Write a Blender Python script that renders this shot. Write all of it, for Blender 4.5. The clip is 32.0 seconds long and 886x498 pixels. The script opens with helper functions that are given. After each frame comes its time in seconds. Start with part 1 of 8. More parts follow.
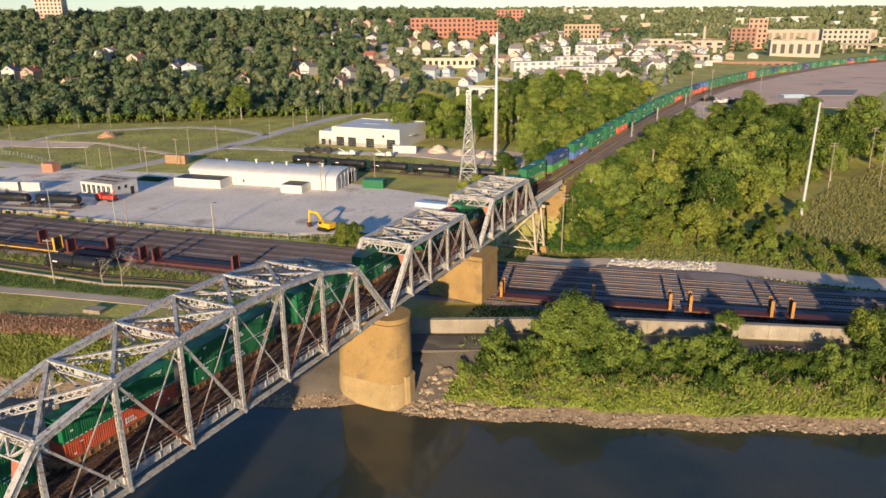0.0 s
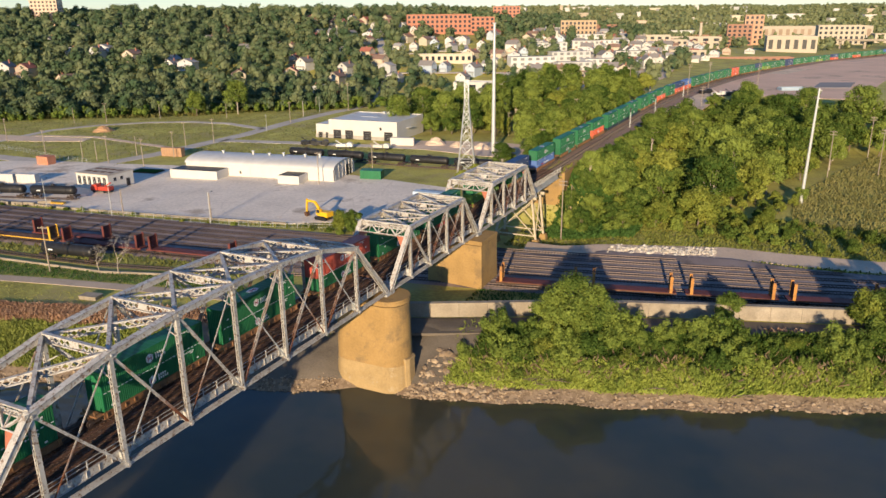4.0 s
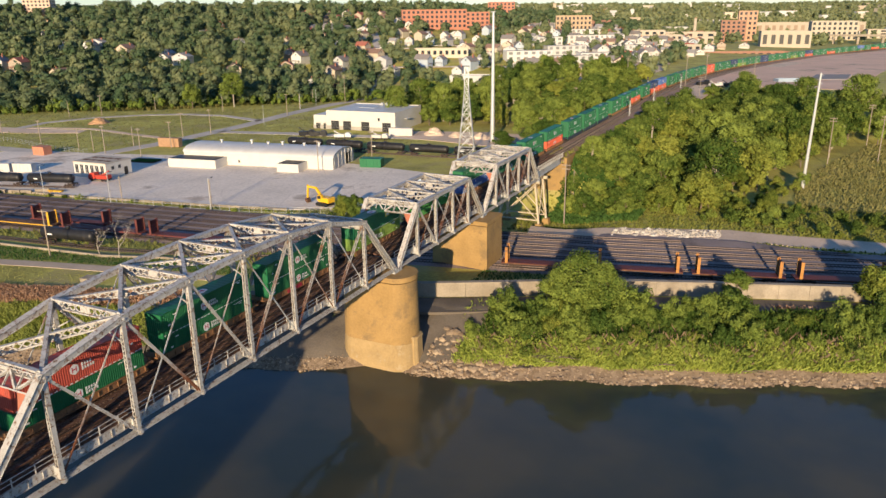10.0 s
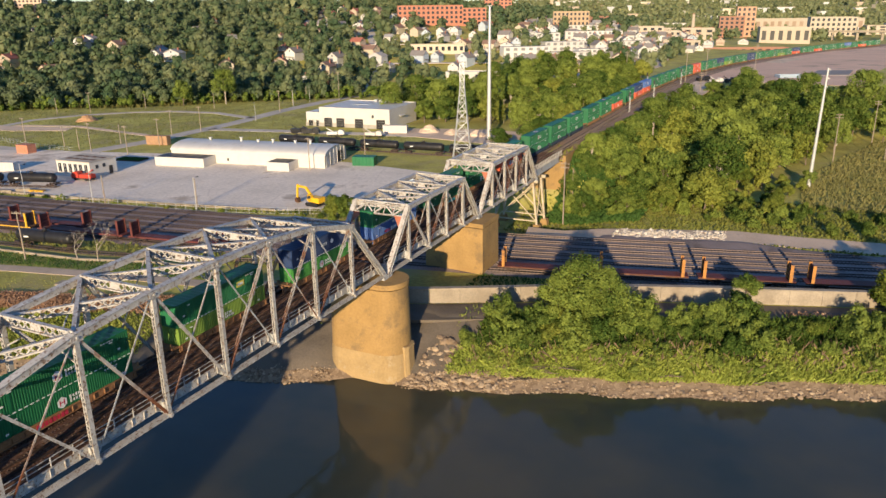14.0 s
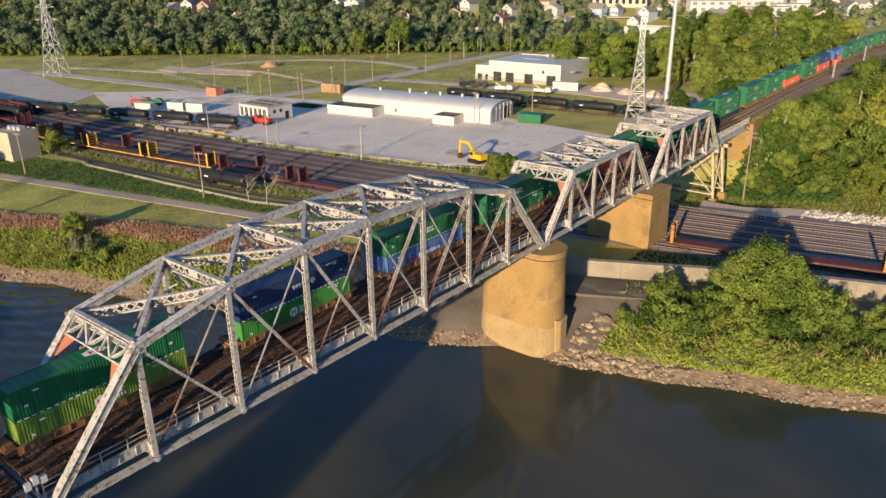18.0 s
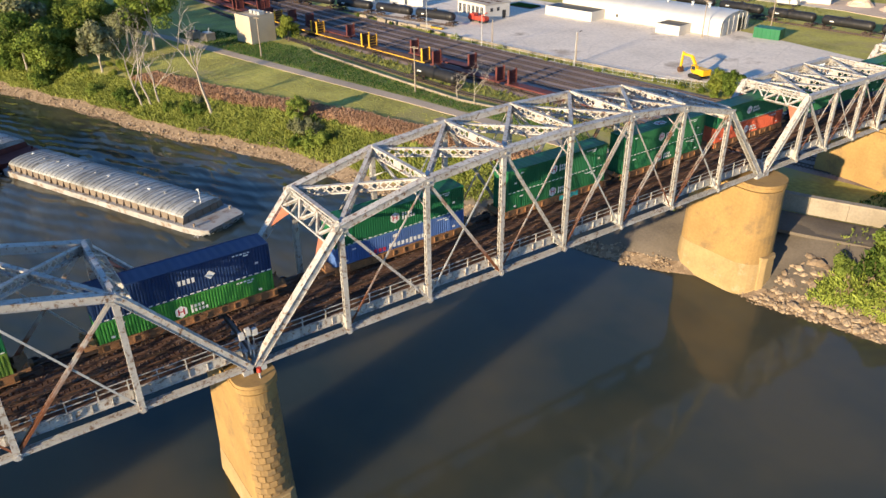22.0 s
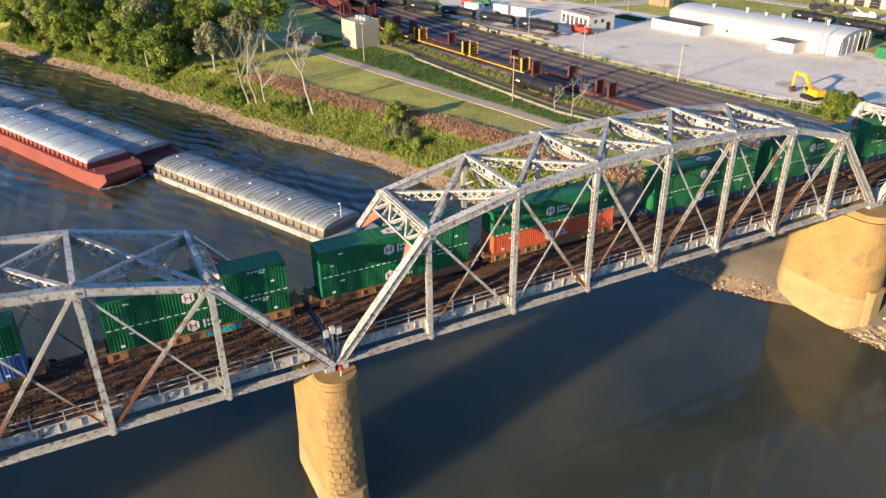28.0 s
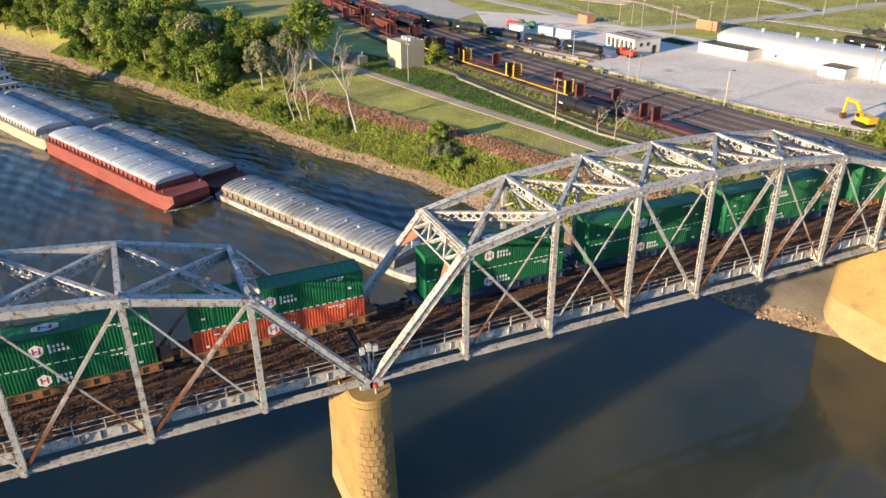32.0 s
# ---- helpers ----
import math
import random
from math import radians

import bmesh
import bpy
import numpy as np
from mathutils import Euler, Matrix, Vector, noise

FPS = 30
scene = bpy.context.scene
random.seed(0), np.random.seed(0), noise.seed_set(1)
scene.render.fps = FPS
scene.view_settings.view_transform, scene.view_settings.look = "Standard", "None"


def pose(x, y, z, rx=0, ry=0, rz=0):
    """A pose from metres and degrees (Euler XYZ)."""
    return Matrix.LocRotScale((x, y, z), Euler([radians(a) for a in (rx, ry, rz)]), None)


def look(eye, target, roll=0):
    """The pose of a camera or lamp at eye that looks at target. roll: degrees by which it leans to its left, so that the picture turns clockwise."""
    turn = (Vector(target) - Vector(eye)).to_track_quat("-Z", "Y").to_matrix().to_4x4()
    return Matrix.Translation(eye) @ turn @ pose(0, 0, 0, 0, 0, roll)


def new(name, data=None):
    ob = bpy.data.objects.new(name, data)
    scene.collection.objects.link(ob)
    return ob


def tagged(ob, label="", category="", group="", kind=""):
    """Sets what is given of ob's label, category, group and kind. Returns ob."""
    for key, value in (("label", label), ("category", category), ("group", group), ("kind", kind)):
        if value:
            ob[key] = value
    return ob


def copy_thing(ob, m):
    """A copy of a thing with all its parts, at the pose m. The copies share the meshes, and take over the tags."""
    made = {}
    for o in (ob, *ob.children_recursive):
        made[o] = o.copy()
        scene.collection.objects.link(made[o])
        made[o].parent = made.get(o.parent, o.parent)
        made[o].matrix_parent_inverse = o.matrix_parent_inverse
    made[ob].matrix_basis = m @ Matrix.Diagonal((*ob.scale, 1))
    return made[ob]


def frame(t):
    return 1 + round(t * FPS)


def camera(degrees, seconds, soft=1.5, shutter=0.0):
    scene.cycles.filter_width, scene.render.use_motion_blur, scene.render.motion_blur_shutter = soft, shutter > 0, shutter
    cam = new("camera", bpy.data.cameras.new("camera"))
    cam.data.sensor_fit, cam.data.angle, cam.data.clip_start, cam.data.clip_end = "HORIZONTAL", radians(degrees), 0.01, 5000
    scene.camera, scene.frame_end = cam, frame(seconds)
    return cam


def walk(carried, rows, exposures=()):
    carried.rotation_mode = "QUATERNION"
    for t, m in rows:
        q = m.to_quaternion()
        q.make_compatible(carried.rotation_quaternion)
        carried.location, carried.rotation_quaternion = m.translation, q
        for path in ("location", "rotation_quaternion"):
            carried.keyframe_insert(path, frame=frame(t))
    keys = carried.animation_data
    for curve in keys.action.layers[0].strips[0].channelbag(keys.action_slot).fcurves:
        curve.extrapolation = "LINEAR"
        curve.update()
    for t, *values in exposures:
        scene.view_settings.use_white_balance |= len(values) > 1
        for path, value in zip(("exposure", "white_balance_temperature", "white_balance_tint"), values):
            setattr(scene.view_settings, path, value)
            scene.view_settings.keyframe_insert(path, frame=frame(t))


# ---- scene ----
cam = camera(62.2, 32.0)
EXPOSURE = 0.53
METRES, EYE, TILT, LEAN, TURN = 26.0, 68.1, 0.0, 0.0, 26.4
WATER = 0.0
ROWS = [
    (0.0, 0.0, 0.0, 0.0, -0.14, -17.85, 0.42),
    (0.5, 0.0001, 0.0013, -0.0178, -0.16, -17.86, 0.44),
    (1.0, 0.0003, 0.0027, -0.0361, -0.18, -17.85, 0.45),
    (1.5, 0.0002, 0.004, -0.0555, -0.22, -17.86, 0.47),
    (2.0, 0.0005, 0.0045, -0.0728, -0.25, -17.86, 0.49),
    (2.5, 0.0009, 0.0048, -0.0894, -0.29, -17.85, 0.5),
    (3.0, 0.0013, 0.006, -0.1058, -0.34, -17.85, 0.53),
    (3.5, -0.0043, 0.0066, -0.1224, -0.39, -17.86, 0.56),
    (5.5, -0.0807, 0.0093, -0.1794, -0.56, -17.85, 0.62),
    (6.0, -0.0962, 0.0087, -0.1922, -0.6, -17.84, 0.62),
    (6.5, -0.1092, 0.0091, -0.2042, -0.64, -17.84, 0.63),
    (7.0, -0.1147, 0.007, -0.2173, -0.69, -17.83, 0.62),
    (7.5, -0.1162, 0.0048, -0.2311, -0.74, -17.84, 0.61),
    (8.0, -0.1167, 0.0032, -0.2444, -0.79, -17.85, 0.62),
    (8.5, -0.1167, 0.0016, -0.2565, -0.84, -17.87, 0.63),
    (9.0, -0.1174, 0.0009, -0.2688, -0.88, -17.89, 0.64),
    (9.5, -0.117, 0.0007, -0.2815, -0.93, -17.91, 0.63),
    (10.0, -0.1166, 0.0005, -0.2938, -0.98, -17.93, 0.64),
    (10.5, -0.1159, 0.0009, -0.3054, -1.03, -17.94, 0.65),
    (11.0, -0.116, 0.0008, -0.3168, -1.08, -17.96, 0.65),
    (11.5, -0.1156, 0.0012, -0.3279, -1.11, -17.98, 0.66),
    (12.0, -0.1149, 0.0034, -0.3349, -1.16, -18.05, 0.66),
    (12.5, -0.1122, 0.0282, -0.3351, -1.23, -18.09, 0.67),
    (13.0, -0.1047, 0.0867, -0.3364, -1.26, -18.11, 0.67),
    (13.5, -0.0943, 0.1773, -0.3388, -1.24, -18.14, 0.67),
    (15.5, -0.0794, 0.5189, -0.3311, -0.22, -18.05, 0.72),
    (16.0, -0.0895, 0.5245, -0.332, 1.16, -18.04, 0.69),
    (16.5, -0.0948, 0.5247, -0.3344, 3.93, -17.99, 0.64),
    (17.0, -0.0979, 0.5231, -0.3371, 6.74, -17.98, 0.58),
    (17.5, -0.097, 0.5207, -0.3406, 9.16, -17.99, 0.52),
    (18.0, -0.0972, 0.5185, -0.3527, 11.89, -21.45, 0.53),
    (18.5, -0.096, 0.5209, -0.3533, 14.41, -24.77, 0.58),
    (19.0, -0.0972, 0.5241, -0.3582, 16.69, -27.69, 0.63),
    (19.5, -0.0994, 0.5297, -0.3603, 18.22, -28.44, 0.64),
    (20.0, -0.1, 0.5304, -0.3605, 19.73, -28.46, 0.64),
    (20.5, -0.1008, 0.532, -0.3614, 22.31, -28.46, 0.6),
    (21.0, -0.1009, 0.5327, -0.3626, 24.55, -28.46, 0.57),
    (21.5, -0.1028, 0.535, -0.363, 26.75, -28.46, 0.55),
    (22.0, -0.102, 0.5368, -0.3649, 28.52, -28.44, 0.52),
    (22.5, -0.1034, 0.5358, -0.3649, 29.93, -28.43, 0.49),
    (23.0, -0.1043, 0.5385, -0.3671, 31.64, -28.43, 0.47),
    (23.5, -0.1043, 0.5392, -0.367, 33.14, -28.45, 0.45),
    (24.0, -0.1042, 0.539, -0.3666, 34.65, -28.45, 0.44),
    (24.5, -0.1045, 0.5403, -0.3673, 35.89, -28.43, 0.43),
    (25.0, -0.1038, 0.5414, -0.3657, 36.3, -28.43, 0.42),
    (25.5, -0.1034, 0.5419, -0.3642, 36.31, -28.42, 0.43),
    (27.5, -0.0996, 0.5418, -0.3594, 36.17, -28.38, 0.48),
    (28.0, -0.0991, 0.5431, -0.3587, 36.31, -27.77, 0.49),
    (28.5, -0.0983, 0.5428, -0.3574, 36.48, -27.2, 0.48),
    (29.0, -0.0979, 0.5428, -0.3566, 36.77, -27.19, 0.49),
    (29.5, -0.0981, 0.5434, -0.356, 37.31, -27.18, 0.49),
    (30.0, -0.0972, 0.5429, -0.355, 37.77, -27.18, 0.48),
    (30.5, -0.0969, 0.5427, -0.3542, 38.17, -27.17, 0.49),
    (31.0, -0.0965, 0.5431, -0.3534, 38.73, -27.17, 0.48),
    (31.5, -0.0967, 0.5453, -0.353, 39.3, -27.13, 0.49),
    (32.0, -0.096, 0.5442, -0.3525, 39.74, -26.26, 0.46),
]
walk(cam, [(t, pose(0, 0, EYE, TILT, LEAN, TURN) @ pose(METRES * x, METRES * y, METRES * z, 90 + pitch, roll, yaw)) for t, x, y, z, yaw, pitch, roll in ROWS],
     exposures=[(0.0, EXPOSURE, 6250, 14), (17.8, EXPOSURE, 6250, 14), (20.2, EXPOSURE + 0.42, 6250, 12), (32.0, EXPOSURE + 0.58, 6250, 11)])

# ---- world and sun ----
SUN_AZ, SUN_EL = 284.5, 12.0          # degrees from +x to the sun, and above the horizon
world = bpy.data.worlds.new("sky")
scene.world = world
world.use_nodes = True
wn = world.node_tree.nodes
sky = wn.new("ShaderNodeTexSky")
sky.sky_type = "NISHITA"
sky.sun_disc = False
sky.sun_elevation = radians(SUN_EL)
sky.sun_rotation = radians(90 - SUN_AZ)
sky.air_density, sky.dust_density, sky.ozone_density = 1.0, 0.0, 4.0
tint = wn.new("ShaderNodeVectorMath")
tint.operation = "MULTIPLY"
tint.inputs[1].default_value = (0.95, 0.99, 1.05)
world.node_tree.links.new(sky.outputs[0], tint.inputs[0])
world.node_tree.links.new(tint.outputs[0], wn["Background"].inputs["Color"])
wn["Background"].inputs["Strength"].default_value = 0.11
sun_data = bpy.data.lights.new("sun", "SUN")
sun_data.energy, sun_data.angle, sun_data.color = 5.0, radians(0.6), (1.0, 0.775, 0.465)
sun = new("sun", sun_data)
ta, te = radians(SUN_AZ), radians(SUN_EL)
sun.matrix_basis = look((0, 0, 120), (-math.cos(ta) * math.cos(te) * 10, -math.sin(ta) * math.cos(te) * 10, 120 - math.sin(te) * 10))

# ---- building helpers ----
class Geo:
    """Collects vertices and faces of one mesh."""

    def __init__(self):
        self.v, self.f = [], []

    def add(self, verts, faces):
        n = len(self.v)
        self.v.extend(tuple(p) for p in verts)
        self.f.extend(tuple(i + n for i in f) for f in faces)
        return self

    def box(self, c, s, rz=0.0):
        x, y, z = (k / 2 for k in s)
        ca, sa = math.cos(radians(rz)), math.sin(radians(rz))
        p = [(-x, -y, -z), (x, -y, -z), (x, y, -z), (-x, y, -z), (-x, -y, z), (x, -y, z), (x, y, z), (-x, y, z)]
        return self.add([(c[0] + a * ca - b * sa, c[1] + a * sa + b * ca, c[2] + h) for a, b, h in p],
                        [(3, 2, 1, 0), (4, 5, 6, 7), (0, 1, 5, 4), (1, 2, 6, 5), (2, 3, 7, 6), (3, 0, 4, 7)])

    def beam(self, p, q, w, h, side=None):
        """A bar from p to q; w across (along side), h the other way."""
        p, q = Vector(p), Vector(q)
        d = (q - p).normalized()
        a = Vector(side) if side else d.cross(Vector((0, 0, 1)))
        if a.length < 1e-4:
            a = Vector((1, 0, 0))
        a = (a - d * a.dot(d)).normalized()
        b = d.cross(a)
        c = [a * (i * w / 2) + b * (j * h / 2) for i, j in ((-1, -1), (1, -1), (1, 1), (-1, 1))]
        return self.add([p + k for k in c] + [q + k for k in c],
                        [(0, 1, 2, 3), (7, 6, 5, 4), (0, 4, 5, 1), (1, 5, 6, 2), (2, 6, 7, 3), (3, 7, 4, 0)])

    def tube(self, p, q, r, r2=None, n=10):
        p, q = Vector(p), Vector(q)
        r2 = r if r2 is None else r2
        d = (q - p).normalized()
        a = d.orthogonal().normalized()
        b = d.cross(a)
        ring = [a * math.cos(2 * math.pi * i / n) + b * math.sin(2 * math.pi * i / n) for i in range(n)]
        return self.add([p + k * r for k in ring] + [q + k * r2 for k in ring],
                        [(i, (i + 1) % n, n + (i + 1) % n, n + i) for i in range(n)] + [tuple(range(n - 1, -1, -1)), tuple(range(n, 2 * n))])

    def prism(self, poly, z0, z1):
        n = len(poly)
        return self.add([(x, y, z0) for x, y in poly] + [(x, y, z1) for x, y in poly],
                        [(i, (i + 1) % n, n + (i + 1) % n, n + i) for i in range(n)] + [tuple(range(n - 1, -1, -1)), tuple(range(n, 2 * n))])

    def loft(self, rings, closed=True):
        n = len(rings[0])
        v = [p for r in rings for p in r]
        f = [(k * n + i, k * n + (i + 1) % n, (k + 1) * n + (i + 1) % n, (k + 1) * n + i) for k in range(len(rings) - 1) for i in range(n if closed else n - 1)]
        if closed:
            f += [tuple(range(n - 1, -1, -1)), tuple(range((len(rings) - 1) * n, len(rings) * n))]
        return self.add(v, f)

    def lattice(self, p, q, across, w, t=0.08, depth=0.3, step=None, lace=0.035):
        """A laced strut: two flanges, crossed bars between them and plates at the ends and the middle."""
        p, q, a = Vector(p), Vector(q), Vector(across).normalized()
        d = (q - p).normalized()
        a = (a - d * a.dot(d)).normalized()
        o = a * (w / 2 - t / 2)
        for s in (-1, 1):
            self.beam(p + o * s, q + o * s, t, depth, a)
        length = (q - p).length
        n = max(2, round(length / (step or w * 1.15)))
        for i in range(n):
            m0, m1 = p + d * (length * i / n), p + d * (length * (i + 1) / n)
            self.beam(m0 - o, m1 + o, 0.035, lace * 2, d.cross(a))
            self.beam(m0 + o, m1 - o, 0.035, lace * 2, d.cross(a))
        for k in (0.035, 0.5, 0.965):
            m = p + d * (length * k)
            self.beam(m - d * (w * 0.65), m + d * (w * 0.65), w * 0.98, 0.06, a)
        return self

    def mesh(self, name, material, smooth=False):
        me = bpy.data.meshes.new(name)
        me.from_pydata(self.v, [], self.f)
        if material:
            me.materials.append(material)
        if smooth:
            me.polygons.foreach_set("use_smooth", [True] * len(me.polygons))
        me.update()
        return me


def quads_mesh(name, verts, material):
    """A mesh of loose quads from an array of n x 4 x 3 numbers."""
    n = len(verts)
    me = bpy.data.meshes.new(name)
    me.vertices.add(n * 4)
    me.vertices.foreach_set("co", np.ascontiguousarray(verts, dtype=np.float32).ravel())
    me.loops.add(n * 4)
    me.loops.foreach_set("vertex_index", np.arange(n * 4, dtype=np.int32))
    me.polygons.add(n)
    me.polygons.foreach_set("loop_start", np.arange(0, n * 4, 4, dtype=np.int32))
    me.materials.append(material)
    me.update(calc_edges=True)
    return me


def thing(name, m=None, label="", category="", group="", kind=""):
    ob = new(name)
    ob.empty_display_size = 0.2
    if m is not None:
        ob.matrix_basis = m
    return tagged(ob, label, category, group, kind)


def part(name, shape, material, parent=None, label="", smooth=False):
    me = shape.mesh(name, material, smooth) if isinstance(shape, Geo) else shape
    ob = new(name, me)
    ob.parent = parent
    if label:
        ob["label"] = label
    return ob


def whole(name, shape, material, m=None, label="", category="", group="", kind="", smooth=False):
    ob = part(name, shape, material, None, label, smooth)
    if m is not None:
        ob.matrix_basis = m
    return tagged(ob, label, category, group, kind)


# ---- materials ----
def rgba(c):
    return (*c, 1.0)


def surface(name, base, rough=0.8, metal=0.0, var=0.25, scale=0.6, fine=12.0, bump=0.15, stain=None, stain_amount=0.45, stain_scale=0.5, spec=0.4, world_space=False, vary=0.0):
    """A node material with two scales of variation, stains or wear, and a little relief."""
    m = bpy.data.materials.new(name)
    m.use_nodes = True
    nt = m.node_tree
    nn, ln = nt.nodes, nt.links
    p = nn["Principled BSDF"]
    if world_space:
        co = nn.new("ShaderNodeNewGeometry").outputs["Position"]
    else:
        tc = nn.new("ShaderNodeTexCoord").outputs["Object"]
        oi = nn.new("ShaderNodeObjectInfo")
        sc = nn.new("ShaderNodeVectorMath")
        sc.operation = "MULTIPLY_ADD"
        ln.new(oi.outputs["Random"], sc.inputs[0])
        sc.inputs[1].default_value = (37.0, 61.0, 13.0)
        ln.new(tc, sc.inputs[2])
        co = sc.outputs[0]
    big, small = nn.new("ShaderNodeTexNoise"), nn.new("ShaderNodeTexNoise")
    big.inputs["Scale"].default_value, big.inputs["Detail"].default_value = scale, 4.0
    small.inputs["Scale"].default_value, small.inputs["Detail"].default_value = fine, 3.0
    for k in (big, small):
        ln.new(co, k.inputs["Vector"])
    addn = nn.new("ShaderNodeMath")
    addn.operation = "MULTIPLY_ADD"
    ln.new(big.outputs["Fac"], addn.inputs[0])
    addn.inputs[1].default_value = 1.6
    ln.new(small.outputs["Fac"], addn.inputs[2])
    ramp = nn.new("ShaderNodeMapRange")
    ramp.inputs["From Min"].default_value, ramp.inputs["From Max"].default_value = 0.75, 1.85
    ramp.inputs["To Min"].default_value, ramp.inputs["To Max"].default_value = 1 - var, 1 + var
    ln.new(addn.outputs[0], ramp.inputs["Value"])
    val = ramp.outputs[0]
    if vary:
        oi2 = nn.new("ShaderNodeObjectInfo")
        mr = nn.new("ShaderNodeMapRange")
        mr.inputs["To Min"].default_value, mr.inputs["To Max"].default_value = 1 - vary, 1 + vary
        ln.new(oi2.outputs["Random"], mr.inputs["Value"])
        mm = nn.new("ShaderNodeMath")
        mm.operation = "MULTIPLY"
        ln.new(val, mm.inputs[0])
        ln.new(mr.outputs[0], mm.inputs[1])
        val = mm.outputs[0]
    mul = nn.new("ShaderNodeVectorMath")
    mul.operation = "SCALE"
    mul.inputs[0].default_value = base
    ln.new(val, mul.inputs["Scale"])
    colour = mul.outputs[0]
    if stain:
        sn = nn.new("ShaderNodeTexNoise")
        sn.inputs["Scale"].default_value, sn.inputs["Detail"].default_value, sn.inputs["Roughness"].default_value = stain_scale, 7.0, 0.7
        ln.new(co, sn.inputs["Vector"])
        sr = nn.new("ShaderNodeMapRange")
        sr.inputs["From Min"].default_value, sr.inputs["From Max"].default_value = 0.66 - 0.25 * stain_amount, 0.76 - 0.22 * stain_amount
        ln.new(sn.outputs["Fac"], sr.inputs["Value"])
        mx = nn.new("ShaderNodeMix")
        mx.data_type = "RGBA"
        ln.new(sr.outputs[0], mx.inputs["Factor"])
        ln.new(colour, mx.inputs["A"])
        mx.inputs["B"].default_value = rgba(stain)
        colour = mx.outputs["Result"]
    ln.new(colour, p.inputs["Base Color"])
    p.inputs["Roughness"].default_value, p.inputs["Metallic"].default_value = rough, metal
    p.inputs["Specular IOR Level"].default_value = spec
    if bump:
        bp = nn.new("ShaderNodeBump")
        bp.inputs["Strength"].default_value = bump
        bp.inputs["Distance"].default_value = 0.05
        ln.new(addn.outputs[0], bp.inputs["Height"])
        ln.new(bp.outputs[0], p.inputs["Normal"])
    return m


def foliage(name, dark, light, through_light=0.2, grain=0.55, patch=0.16):
    """Leaves: each island its own green, thin enough to let light through."""
    m = bpy.data.materials.new(name)
    m.use_nodes = True
    nt = m.node_tree
    nn, ln = nt.nodes, nt.links
    nn.remove(nn["Principled BSDF"])
    geo, oi = nn.new("ShaderNodeNewGeometry"), nn.new("ShaderNodeObjectInfo")
    mixf = nn.new("ShaderNodeMath")
    mixf.operation = "MULTIPLY_ADD"
    ln.new(oi.outputs["Random"], mixf.inputs[0])
    mixf.inputs[1].default_value = 0.8
    tc = nn.new("ShaderNodeNewGeometry")
    nz = nn.new("ShaderNodeTexNoise")
    nz.inputs["Scale"].default_value, nz.inputs["Detail"].default_value = patch, 3.0
    ln.new(tc.outputs["Position"], nz.inputs["Vector"])
    isl = nn.new("ShaderNodeMath")
    isl.operation = "MULTIPLY_ADD"
    ln.new(geo.outputs["Random Per Island"], isl.inputs[0])
    isl.inputs[1].default_value = grain
    nm = nn.new("ShaderNodeMath")
    nm.operation = "MULTIPLY_ADD"
    ln.new(nz.outputs["Fac"], nm.inputs[0])
    nm.inputs[1].default_value, nm.inputs[2].default_value = 1.5, -0.7 - grain / 2
    ln.new(nm.outputs[0], isl.inputs[2])
    ln.new(isl.outputs[0], mixf.inputs[2])
    mx = nn.new("ShaderNodeMix")
    mx.data_type = "RGBA"
    ln.new(mixf.outputs[0], mx.inputs["Factor"])
    mx.inputs["A"].default_value, mx.inputs["B"].default_value = rgba(dark), rgba(light)
    d, t, s = nn.new("ShaderNodeBsdfDiffuse"), nn.new("ShaderNodeBsdfTranslucent"), nn.new("ShaderNodeMixShader")
    for k in (d, t):
        ln.new(mx.outputs["Result"], k.inputs["Color"])
    s.inputs[0].default_value = through_light
    ln.new(d.outputs[0], s.inputs[1])
    ln.new(t.outputs[0], s.inputs[2])
    ln.new(s.outputs[0], nn["Material Output"].inputs["Surface"])
    return m


STEEL = surface("weathered_white_steel", (0.46, 0.445, 0.42), 0.55, 0.0, 0.28, 0.5, 9.0, 0.1, (0.17, 0.095, 0.055), 0.58, 2.4)
STEEL_GREY = surface("grey_steel", (0.42, 0.43, 0.43), 0.6, 0.0, 0.25, 0.5, 9.0, 0.1, (0.17, 0.10, 0.06), 0.45, 0.8)
RUSTY = surface("rust_streaked_steel", (0.45, 0.42, 0.385), 0.65, 0.0, 0.25, 0.9, 9.0, 0.15, (0.26, 0.13, 0.075), 0.62, 0.7)


